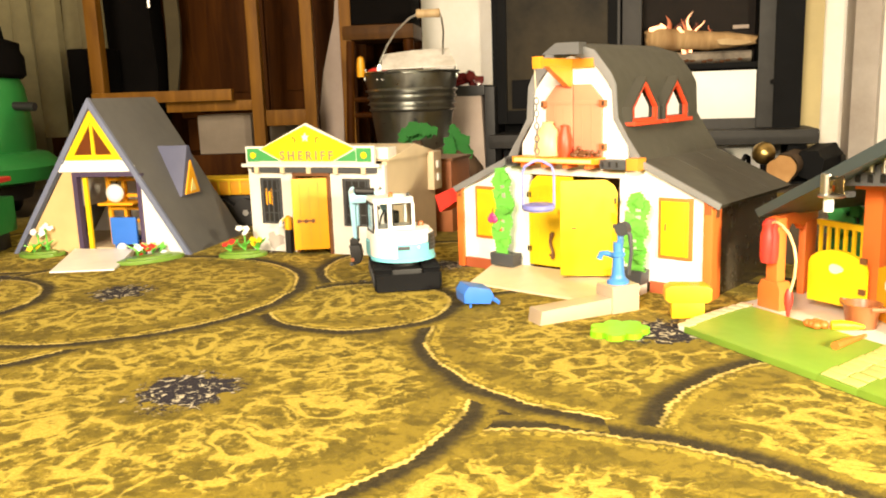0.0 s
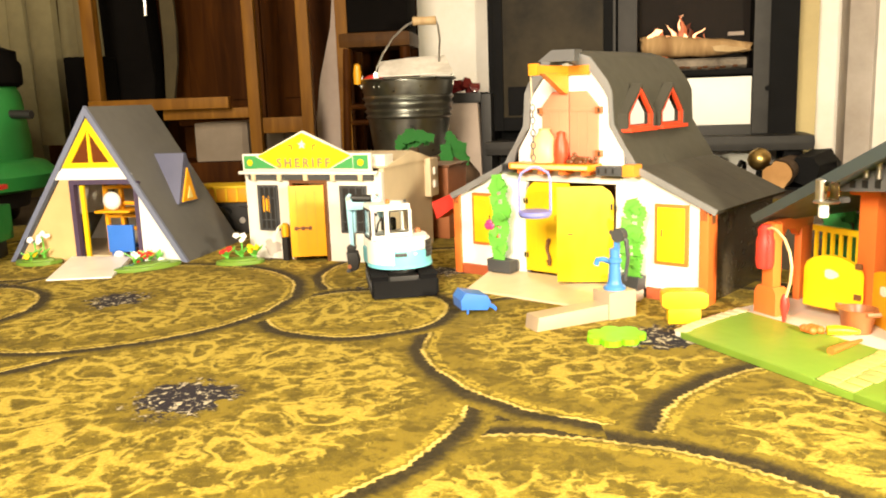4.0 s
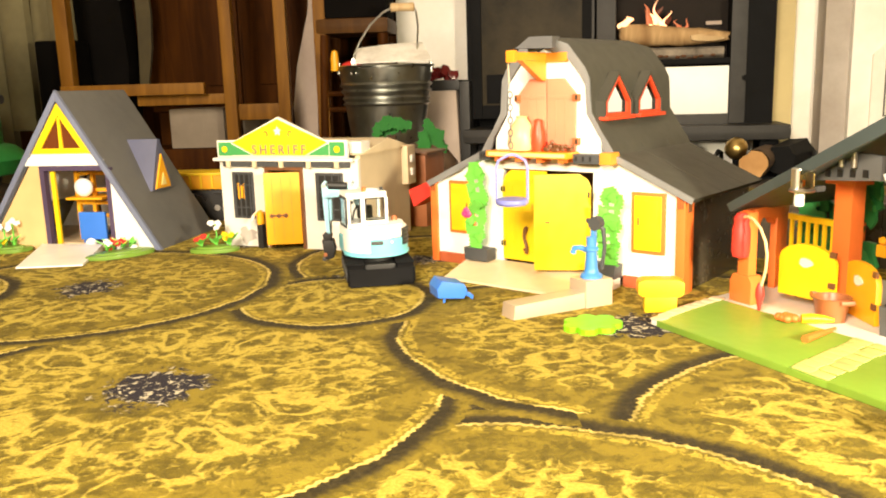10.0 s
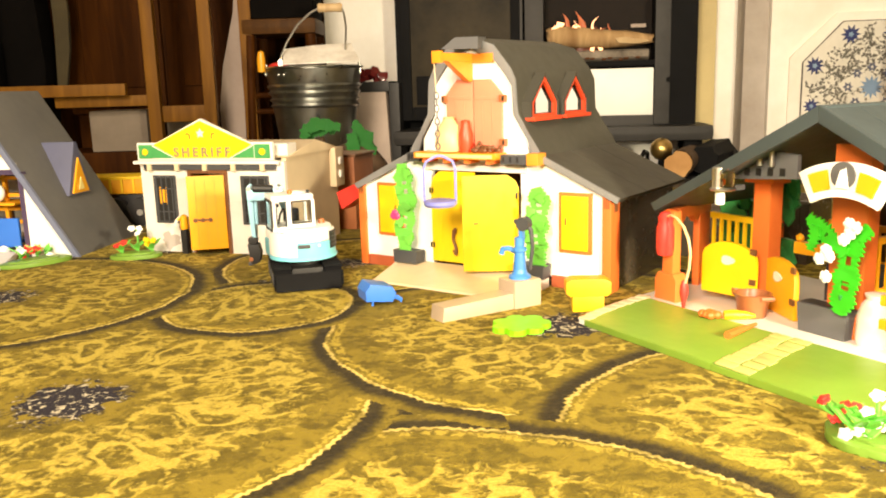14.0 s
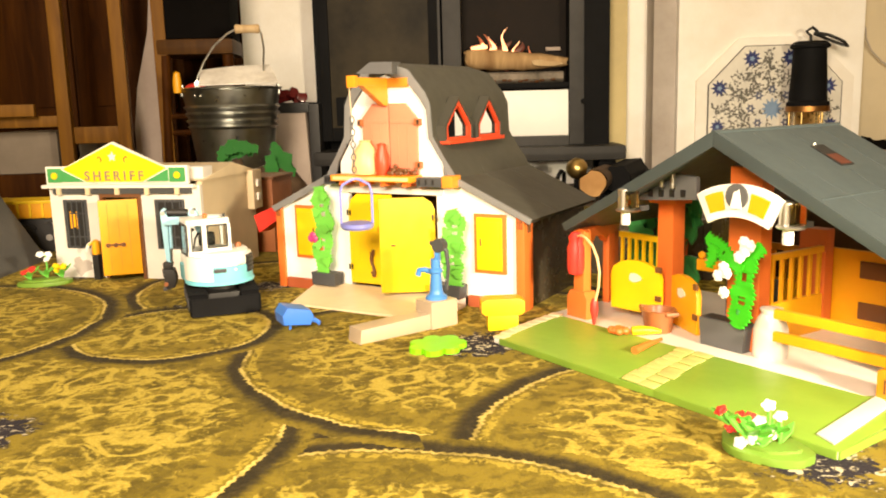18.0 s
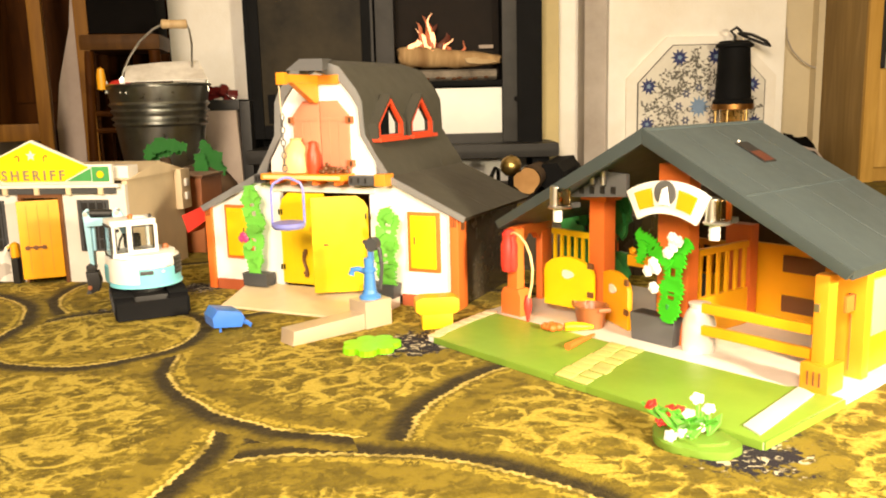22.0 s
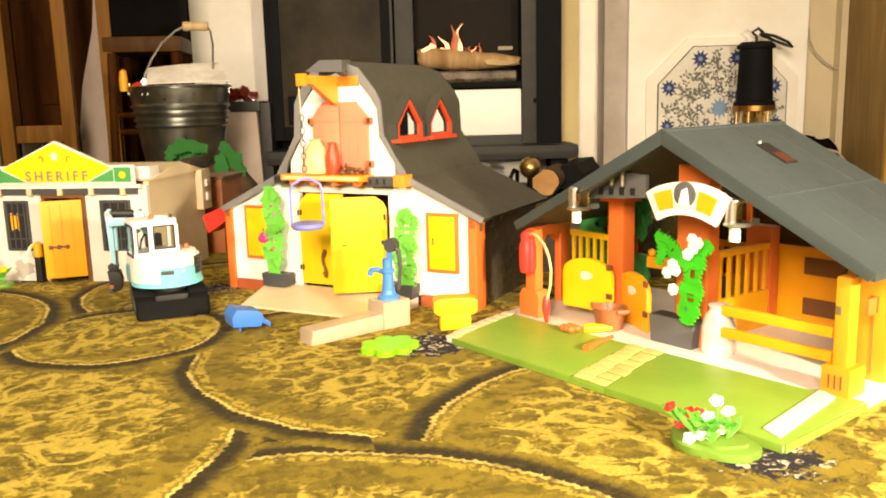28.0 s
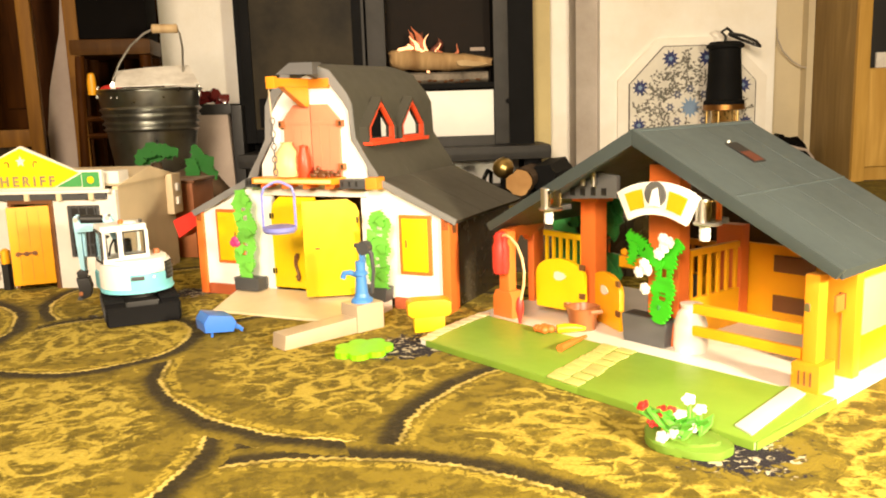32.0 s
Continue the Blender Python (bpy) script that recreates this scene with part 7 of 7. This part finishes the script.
for k in range(7):
    bm = B()
    n = 9
    pts = [(0.045 * math.cos(a), 0.03 * math.sin(a)) for a in [q * math.tau / n for q in range(n)]]
    prism(bm, pts, 0.16 if k > 3 else 0.0, 1.5, "z", 0.004)
    part("fold", bm, "cloth", cu, "", pose(-0.22 + 0.075 * k, 0.012 * (k % 2), 0, 0, 1.5 * (k % 3 - 1), 0))
bg = thing("black_bag", pose(-1.00, 2.62, -0.012), "black bag hanging behind the bench", "bag")
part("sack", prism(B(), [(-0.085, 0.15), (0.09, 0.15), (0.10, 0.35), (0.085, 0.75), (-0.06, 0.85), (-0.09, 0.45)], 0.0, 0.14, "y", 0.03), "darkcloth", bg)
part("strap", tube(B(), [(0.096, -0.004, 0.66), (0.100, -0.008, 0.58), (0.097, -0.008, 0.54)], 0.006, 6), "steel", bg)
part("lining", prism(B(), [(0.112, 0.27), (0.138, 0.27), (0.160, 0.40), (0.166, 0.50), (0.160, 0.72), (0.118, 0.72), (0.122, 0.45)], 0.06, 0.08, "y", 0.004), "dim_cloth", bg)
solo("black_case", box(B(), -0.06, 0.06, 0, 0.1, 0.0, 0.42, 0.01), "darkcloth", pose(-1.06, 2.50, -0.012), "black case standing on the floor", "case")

# green vacuum cleaner
vc = thing("vacuum_cleaner", pose(-1.122, 1.90, -0.012), "green canister vacuum cleaner with a black motor head", "vacuum cleaner")
part("tank", lathe(B(), [(0.0, 0.085), (0.145, 0.085), (0.160, 0.110), (0.160, 0.20), (0.150, 0.30), (0.142, 0.322), (0.0, 0.322)], 40), "machine", vc, "green tank")
part("skirt", lathe(B(), [(0.10, 0.075), (0.205, 0.095), (0.215, 0.125), (0.185, 0.152), (0.155, 0.16)], 40), "machine", vc, "green bumper skirt")
part("head", lathe(B(), [(0.148, 0.322), (0.158, 0.330), (0.158, 0.372), (0.150, 0.384), (0.150, 0.402), (0.120, 0.412), (0.116, 0.440), (0.090, 0.470), (0.040, 0.482), (0.0, 0.484)], 36), "darkcloth", vc, "black motor head")
# dome coloured grey to give the black head its highlight
part("motor_dome", ball(B(), (0.015, -0.100, 0.430), 0.062, 1.0, 0.75, 0.7, 3), "dark", vc, "motor dome, greyed as a highlight")
part("side_grip", tube(B(), [(0.066, -0.12, 0.395), (0.070, -0.125, 0.500), (0.082, -0.125, 0.516), (0.122, -0.118, 0.516), (0.134, -0.110, 0.500), (0.128, -0.095, 0.390)], 0.009, 10), "dark", vc, "dark grey side grip")
part("handle", tube(B(), [(-0.07, -0.06, 0.40), (-0.07, -0.08, 0.560), (-0.055, -0.085, 0.585), (0.075, -0.085, 0.585), (0.096, -0.080, 0.560), (0.100, -0.06, 0.37)], 0.012, 10), "black", vc, "black carrying handle")
part("plate", box(B(), -0.02, 0.05, -0.150, -0.11, 0.385, 0.42, 0.006), "steel", vc, "grey switch plate")
part("latch", box(B(), 0.060, 0.085, -0.150, -0.115, 0.335, 0.352, 0.003), "white", vc)
part("cable", tube(B(), [(0.105, -0.11, 0.38), (0.112, -0.125, 0.30), (0.090, -0.145, 0.22), (0.03, -0.168, 0.15), (-0.02, -0.18, 0.13)], 0.004, 8), "black", vc, "black cable")
for a in (200, 260, 320, 80):
    part("castor", ball(B(), (0.16 * math.cos(radians(a)), 0.16 * math.sin(radians(a)), 0.032), 0.032, 0.7, 0.7, 1, 2), "black", vc)
part("undertray", lathe(B(), [(0.0, 0.045), (0.14, 0.050), (0.15, 0.086), (0.0, 0.086)], 30), "black", vc)
part("pipe_stub", rod(B(), (0.13, -0.02, 0.262), (0.20, -0.03, 0.258), 0.010, None, 12), "black", vc)

# ---- plants and boxes behind the houses ----
wb = thing("rust_box", pose(-0.018, 1.478, 0.0, 0, 0, -22.6), "rust brown plastic box behind the sheriff's office", "box")
part("body", box(B(), -0.055, 0.020, 0.0, 0.09, 0.0, 0.128, 0.002), "rust", wb)
part("edge", box(B(), -0.060, 0.024, -0.002, 0.092, 0.128, 0.133, 0.001), "brown", wb)
tt = thing("toy_tree", pose(-0.066, 1.72, 0), "green plastic toy tree with a brown trunk behind the houses", "toy tree", "toy trees")
part("trunk", tube(B(), [(0, 0.012, 0), (0.006, 0.012, 0.07), (-0.002, 0.010, 0.150)], [0.022, 0.016, 0.010], 10), "bark", tt)
part("base", prism(B(), lumpy(16, 0.034, 0.2, 3), 0.0, 0.008, "z", 0.002), "bark", tt)
for k, (path, half) in enumerate((([(-0.036, 0.148), (-0.026, 0.166), (-0.006, 0.177), (0.014, 0.174), (0.030, 0.170), (0.041, 0.168)], [0.007, 0.012, 0.0135, 0.012, 0.010, 0.007]), ([(-0.030, 0.150), (-0.012, 0.160), (0.008, 0.166), (0.030, 0.163)], [0.006, 0.011, 0.011, 0.007]), ([(-0.020, 0.158), (0.000, 0.172), (0.018, 0.178)], [0.006, 0.009, 0.006]))):
    part("foliage", cutout(path, half, 5 + k, (), 0.0018, 0.0042), "tree_green", tt, "", pose(0, (0.0, 0.014, 0.028)[k], 0))
tt = thing("toy_tree", pose(0.012, 1.74, 0), "green plastic toy tree with a brown trunk behind the houses", "toy tree", "toy trees")
part("trunk", tube(B(), [(0, 0.012, 0), (0.004, 0.012, 0.06), (0.0, 0.010, 0.130)], [0.018, 0.012, 0.008], 10), "bark", tt)
part("base", prism(B(), lumpy(16, 0.034, 0.2, 6), 0.0, 0.008, "z", 0.002), "bark", tt)
for k, (path, half) in enumerate((([(0.004, 0.040), (0.006, 0.090), (0.008, 0.120), (0.005, 0.145), (-0.003, 0.165), (-0.007, 0.182)], [0.010, 0.021, 0.024, 0.023, 0.011, 0.005]), ([(0.020, 0.100), (0.018, 0.125), (0.014, 0.150)], [0.012, 0.016, 0.010]), ([(-0.016, 0.110), (-0.012, 0.135), (-0.016, 0.156)], [0.010, 0.014, 0.008]))):
    part("foliage", cutout(path, half, 15 + k, (), 0.0018, 0.0042), "tree_green", tt, "", pose(0, (0.0, 0.014, -0.012)[k], 0))
rk = thing("toy_rock", pose(0.000, 1.76, 0), "dark brown plastic rock piece behind the houses", "toy rock")
part("rock", ball(B(), (0, 0, 0.05), 0.07, 1.1, 0.7, 1.3, 2), "bark", rk)
solo("grey_toy_part", ball(B(), (0, 0, 0.022), 0.026, 1.4, 1, 0.8, 2), "zinc", pose(0.015, 1.52, 0), "small grey metallic toy part behind the barn", "toy part")
for x, y, h, w, rz in ((0.405, 1.115, 0.078, 0.075, -38), (0.515, 1.055, 0.085, 0.070, -50)):
    gl = thing("clear_crate", pose(x + 0.06, y + 0.05, 0, 0, 0, rz), "clear smoky plastic crate behind the barn", "crate", "clear crates")
    for y_ in (-0.040, 0.037):
        part("wall", box(B(), -w, w, y_, y_ + 0.003, 0.0, h, 0.001), "smoky", gl)
    for x_ in (-w, w - 0.003):
        part("wall", box(B(), x_, x_ + 0.003, -0.037, 0.037, 0.0, h, 0.001), "smoky", gl)
    part("bottom", box(B(), -w + 0.003, w - 0.003, -0.037, 0.037, 0.0, 0.004), "smoky", gl)
    for q in range(6):
        part("rib", box(B(), -w + 0.012 + q * (2 * w - 0.026) / 5, -w + 0.0145 + q * (2 * w - 0.026) / 5, -0.0425, -0.040, 0.0, h), "smoky", gl)
    part("lip", box(B(), -w - 0.003, w + 0.003, -0.044, -0.040, h - 0.006, h, 0.001), "smoky", gl)
rk2 = thing("toy_rock", TM @ pose(0.135, 0.262, 0), "dark brown plastic rock piece behind the stable", "toy rock")
part("rock", ball(B(), (0, 0, 0.06), 0.085, 1.15, 0.6, 1.15, 2), "bark", rk2)
rk3 = thing("toy_rock", TM @ pose(0.245, 0.275, 0), "dark brown plastic rock piece behind the stable", "toy rock")
part("rock", ball(B(), (0, 0, 0.03), 0.062, 1.0, 0.6, 1.1, 2), "bark", rk3)
for q, x in enumerate((-0.008, 0.038)):
    bs_ = thing("toy_bush", TM @ pose(x - 0.012, 0.150, 0.0), "dark green plastic bush behind the stable fence", "toy plant", "toy bushes")
    rg = random.Random(40 + q)
    part("stem", tube(B(), [(0, 0, 0.0), (0.002, 0, 0.05), (0, 0, 0.10)], 0.004, 8), "bark", bs_)
    for k in range(12):
        part("foliage", prism(B(), lumpy(22, 0.016, 0.45, 300 + q * 20 + k), -0.002, 0.002, "y", 0.0008), "leaf_dark", bs_, "", pose(rg.uniform(-0.024, 0.024), rg.uniform(-0.012, 0.006), 0.030 + 0.0085 * k, rg.uniform(-20, 20), rg.uniform(-60, 60), rg.uniform(-25, 25)))

# ---- tile panel, miner's lamp and the right corner ----
tp = thing("tile_panel", k_(1.325, -0.004, 0.13), "octagonal blue and white flowered tile panel on the wall", "tile panel")
octo = [(-0.191, 0.0), (0.191, 0.0), (0.191, 0.151), (0.089, 0.259), (-0.089, 0.259), (-0.191, 0.151)]
part("backing", prism(B(), [(x * 1.17, -0.03 if z == 0 else z * 1.09) for x, z in octo], -0.006, 0.004, "y", 0.001), "plaster", tp, "plastered surround")
part("outline", prism(B(), octo, -0.0085, -0.006, "y"), "line", tp, "dark outline")
part("tile_face", prism(B(), [(x * 0.982, 0.004 + z * 0.975) for x, z in octo], -0.0110, -0.0085, "y"), "tile_white", tp)


def star_pts(r, n=8):
    return [(q * math.cos(k * math.pi / n), q * math.sin(k * math.pi / n)) for k in range(2 * n) for q in ((r if k % 2 == 0 else r * 0.55),)]


BLOOMS = [(-0.068, 0.222, 0.027, "tile_blue", 10), (-0.158, 0.1405, 0.026, "tile_blue", 10), (0.040, 0.223, 0.027, "tile_blue", 10), (-0.007, 0.0786, 0.033, "tile_light", 12), (-0.1615, 0.030, 0.023, "tile_blue", 10), (0.150, 0.140, 0.026, "tile_blue", 10), (0.160, 0.030, 0.023, "tile_blue", 10)]
BLOOMS += [(x, z, 0.0145, "tile_grey", 6) for x, z in ((-0.0455, 0.1166), (-0.068, 0.0806), (-0.008, 0.1333), (-0.0466, 0.0388), (0.034, 0.1157), (0.033, 0.0386), (0.060, 0.080), (-0.110, 0.010), (0.100, 0.012), (0.105, 0.180))]
for x, z, r, mt, n in BLOOMS:
    fl_ = part("painted_flower", prism(B(), star_pts(r, n), -0.0120, -0.0109, "y"), mt, tp, "", pose(x, 0, z))
    part("flower_eye", prism(B(), star_pts(r * 0.32, 5), -0.0126, -0.0119, "y"), "tile_white" if r < 0.02 else "tile_light", fl_)
rng = random.Random(31)
sprig = B()
for k in range(420):
    x, z = rng.uniform(-0.166, 0.160), rng.uniform(0.012, 0.232)
    if (z > 0.13 and abs(x) > 0.160 - (z - 0.13) * 0.92) or any(math.hypot(x - bx, z - bz) < br + 0.004 for bx, bz, br, _, _ in BLOOMS):
        continue
    a, bend = rng.uniform(0, math.tau), rng.choice((-1, 1)) * rng.uniform(20, 55)
    px_, pz_ = x, z
    for j in range(4):
        c_, s_ = math.cos(a), math.sin(a)
        prism(sprig, [(px_ - s_ * 0.0005, pz_ + c_ * 0.0005), (px_ + s_ * 0.0005, pz_ - c_ * 0.0005), (px_ + c_ * 0.006 + s_ * 0.0005, pz_ + s_ * 0.006 - c_ * 0.0005), (px_ + c_ * 0.006 - s_ * 0.0005, pz_ + s_ * 0.006 + c_ * 0.0005)], -0.0113, -0.0109, "y")
        px_, pz_ = px_ + c_ * 0.0058, pz_ + s_ * 0.0058
        if j % 2 == 0 or j == 3:
            b = a + (0.0 if j == 3 else rng.choice((-0.9, 0.9)))
            cb_, sb_ = math.cos(b), math.sin(b)
            l, w = rng.uniform(0.006, 0.0105), rng.uniform(0.0022, 0.0036)
            leaf_ = [(0, 0), (l * 0.35, -w), (l * 0.75, -w * 0.8), (l, 0), (l * 0.7, w * 0.7), (l * 0.3, w)]
            prism(sprig, [(px_ + u * cb_ - q * sb_, pz_ + u * sb_ + q * cb_) for u, q in leaf_], -0.0116, -0.0109, "y")
        a += math.radians(bend)
tagged(part("painted_sprig", sprig, "sprig", tp), kind="stuff")

ml = thing("miners_lamp", k_(1.382, -0.115, 0.025), "black miner's lamp with a glowing glass before the tiles", "lamp")
part("bonnet", lathe(B(), [(0.0, 0.365), (0.040, 0.365), (0.052, 0.355), (0.052, 0.348), (0.043, 0.345), (0.050, 0.205), (0.056, 0.200), (0.056, 0.190), (0.0, 0.190)], 32), "iron", ml, "black ventilated bonnet")
part("collar", lathe(B(), [(0.050, 0.192), (0.058, 0.190), (0.058, 0.176), (0.050, 0.174)], 32), "copper", ml, "dull copper collar")
part("chimney", lathe(B(), [(0.036, 0.176), (0.036, 0.080), (0.033, 0.080), (0.033, 0.176)], 28), "lampglass", ml, "clear lamp glass")
for k in range(5):
    a = k * math.tau / 5 + 0.3
    part("pillar", rod(B(), (0.046 * math.cos(a), 0.046 * math.sin(a), 0.078), (0.046 * math.cos(a), 0.046 * math.sin(a), 0.178), 0.0032, None, 8), "brass", ml)
part("vessel", lathe(B(), [(0.0, 0.0), (0.056, 0.0), (0.058, 0.070), (0.050, 0.080), (0.0, 0.080)], 32), "brass", ml, "brass fuel vessel")
part("wick_flame", lathe(B(), [(0.0, 0.082), (0.007, 0.090), (0.008, 0.105), (0.0, 0.135)], 12), "firecore", ml, "small lit flame")
part("hook", tube(B(), [(0.0, 0.0, 0.365), (0.0, 0, 0.380), (-0.012, 0, 0.392), (0.004, 0, 0.402), (0.018, 0, 0.390)], 0.0045, 8), "black", ml)
part("ring", tube(B(), [(0.010, 0, 0.388), (0.045, -0.01, 0.380), (0.085, -0.01, 0.362), (0.100, 0, 0.350), (0.085, 0.01, 0.356), (0.045, 0.01, 0.372), (0.010, 0.004, 0.386)], 0.0045, 8), "black", ml)
part("plinth", lathe(B(), [(0.0, -0.037), (0.075, -0.037), (0.075, 0.0), (0.0, 0.0)], 28), "hearth", ml, "round stone plinth")
solo("wall_cable", tube(B(), [(0.0, 0, 0.125), (0.003, 0, 0.095), (0.020, 0, 0.058), (0.051, 0, 0.026), (0.080, 0, 0.008), (0.110, 0, 0.0)], 0.0022, 6), "plaster_grey", k_(1.604, 0.0625, 0.311), "thin grey cable sagging along the wall", "cable")
cbn = thing("oak_cabinet", k_(1.722, -0.18, -0.012), "tall light oak cabinet at the wall", "cabinet")
# side painted in the shaded oak tone, front stile in the lit one
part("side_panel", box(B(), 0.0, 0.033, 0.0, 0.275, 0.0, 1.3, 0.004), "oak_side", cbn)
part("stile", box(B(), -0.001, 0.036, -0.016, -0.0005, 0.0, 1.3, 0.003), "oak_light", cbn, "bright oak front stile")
part("carcass", box(B(), 0.033, 0.60, 0.020, 0.275, 0.0, 0.315, 0.003), "oak_light", cbn)
part("door", box(B(), 0.036, 0.33, 0.004, 0.020, 0.04, 0.312, 0.004), "oak_light", cbn)
# oak back coloured dark: the shade inside the niche is painted
part("back_panel", box(B(), 0.033, 0.60, 0.255, 0.275, 0.315, 1.3, 0.003), "darkwood", cbn, "back of the open shelf, coloured dark for shade")
part("shelf_top", box(B(), 0.033, 0.60, 0.0, 0.255, 0.86, 0.885, 0.003), "oak_light", cbn)
# black block added to keep the niche dark
solo("shelf_box", box(B(), -0.09, 0.09, -0.06, 0.06, 0.0, 0.22, 0.008), "black", k_(1.722 + 0.135, -0.09, 0.3035), "black block added to keep the open niche dark", "box")
solo("white_packet", box(B(), -0.021, 0.021, -0.004, 0.004, 0.0, 0.042, 0.002), "paper", k_(1.722 + 0.092, -0.158, 0.3035), "small white packet before the black block", "packet")
structure("wall_panel_oak", box(B(), 1.70, 1.72, 0.06, 0.10, -0.05, 2.0), "plaster_beige", K, "brownish beige wall strip")
bg2 = thing("crumpled_bag", k_(1.56, -0.02, -0.012), "crumpled black bag with a pale strap in the corner", "bag")
bm = B()
rng = random.Random(8)
rings = []
for j in range(13):
    f = j / 12
    hgt = 0.150 * math.sin(math.pi * min(1.0, 0.12 + 0.84 * f)) ** 0.55 * (1.0 - 0.30 * f) + 0.012 * math.sin(11 * f)
    rings.append([bm.verts.new((0.150 * f - 0.008 + rng.uniform(-0.006, 0.006), -0.032 * math.sin(math.pi * (0.1 + 0.8 * f)) * math.cos(a) + rng.uniform(-0.004, 0.004), max(0.0, 0.5 * hgt * (1.0 - math.sin(a) * -1.0) + rng.uniform(-0.007, 0.007)))) for a in [q * math.tau / 14 for q in range(14)]])
for p, q in zip(rings, rings[1:]):
    for k in range(14):
        bm.faces.new((p[k], p[(k + 1) % 14], q[(k + 1) % 14], q[k]))
bm.faces.new(rings[0][::-1]), bm.faces.new(rings[-1])
bmesh.ops.recalc_face_normals(bm, faces=bm.faces[:])
part("sack", bm, "darkcloth", bg2)
part("strap", tube(B(), [(0.030, -0.034, 0.104), (0.062, -0.040, 0.092), (0.096, -0.036, 0.085), (0.120, -0.030, 0.060), (0.134, -0.026, 0.030)], [0.003, 0.005, 0.004, 0.003, 0.003], 8), "cloth_pale", bg2, "pale strap")


# ---- what moves: the fire ----
def motions():
    # how far each tongue stands out of the log, from low to full, through the clip
    early = [(0, 0.55), (2.5, 0.6), (6, 0.65), (8, 0.9), (10, 0.8), (12, 0.6), (16, 0.55), (20, 0.8), (22, 1.0), (23.5, 0.9), (26, 0.7), (28, 0.75), (29, 1.0), (30, 0.7), (31, 0.9), (32, 0.8)]

    def lift(t):
        for (t0, a), (t1, b) in zip(early, early[1:]):
            if t <= t1:
                return a + (b - a) * (t - t0) / (t1 - t0)
        return early[-1][1]

    for fl, (x, y, z), h, k in flames:
        r = random.Random(100 + k)
        rows, n = [], 96
        for i in range(n + 1):
            t = 32.0 * i / n
            up = 1.0 if k in (4, 6) else lift(t)
            sink = (1.0 - up) * h * 0.8 + max(0.0, 0.45 * math.sin(t * (2.3 + 0.31 * k) + k * 1.9) + 0.35 * math.sin(t * 5.3 + k)) * h * 0.55
            sink = min(sink, h * 0.88, 0.066)
            rows.append((t, k_(x + 0.012 * math.sin(t * 1.3 + k) + r.uniform(-0.006, 0.006), y, z - sink - 0.004) @ pose(0, 0, 0, 0, r.uniform(-14, 14), r.uniform(-25, 25))))
        walk(fl, rows)


motions()
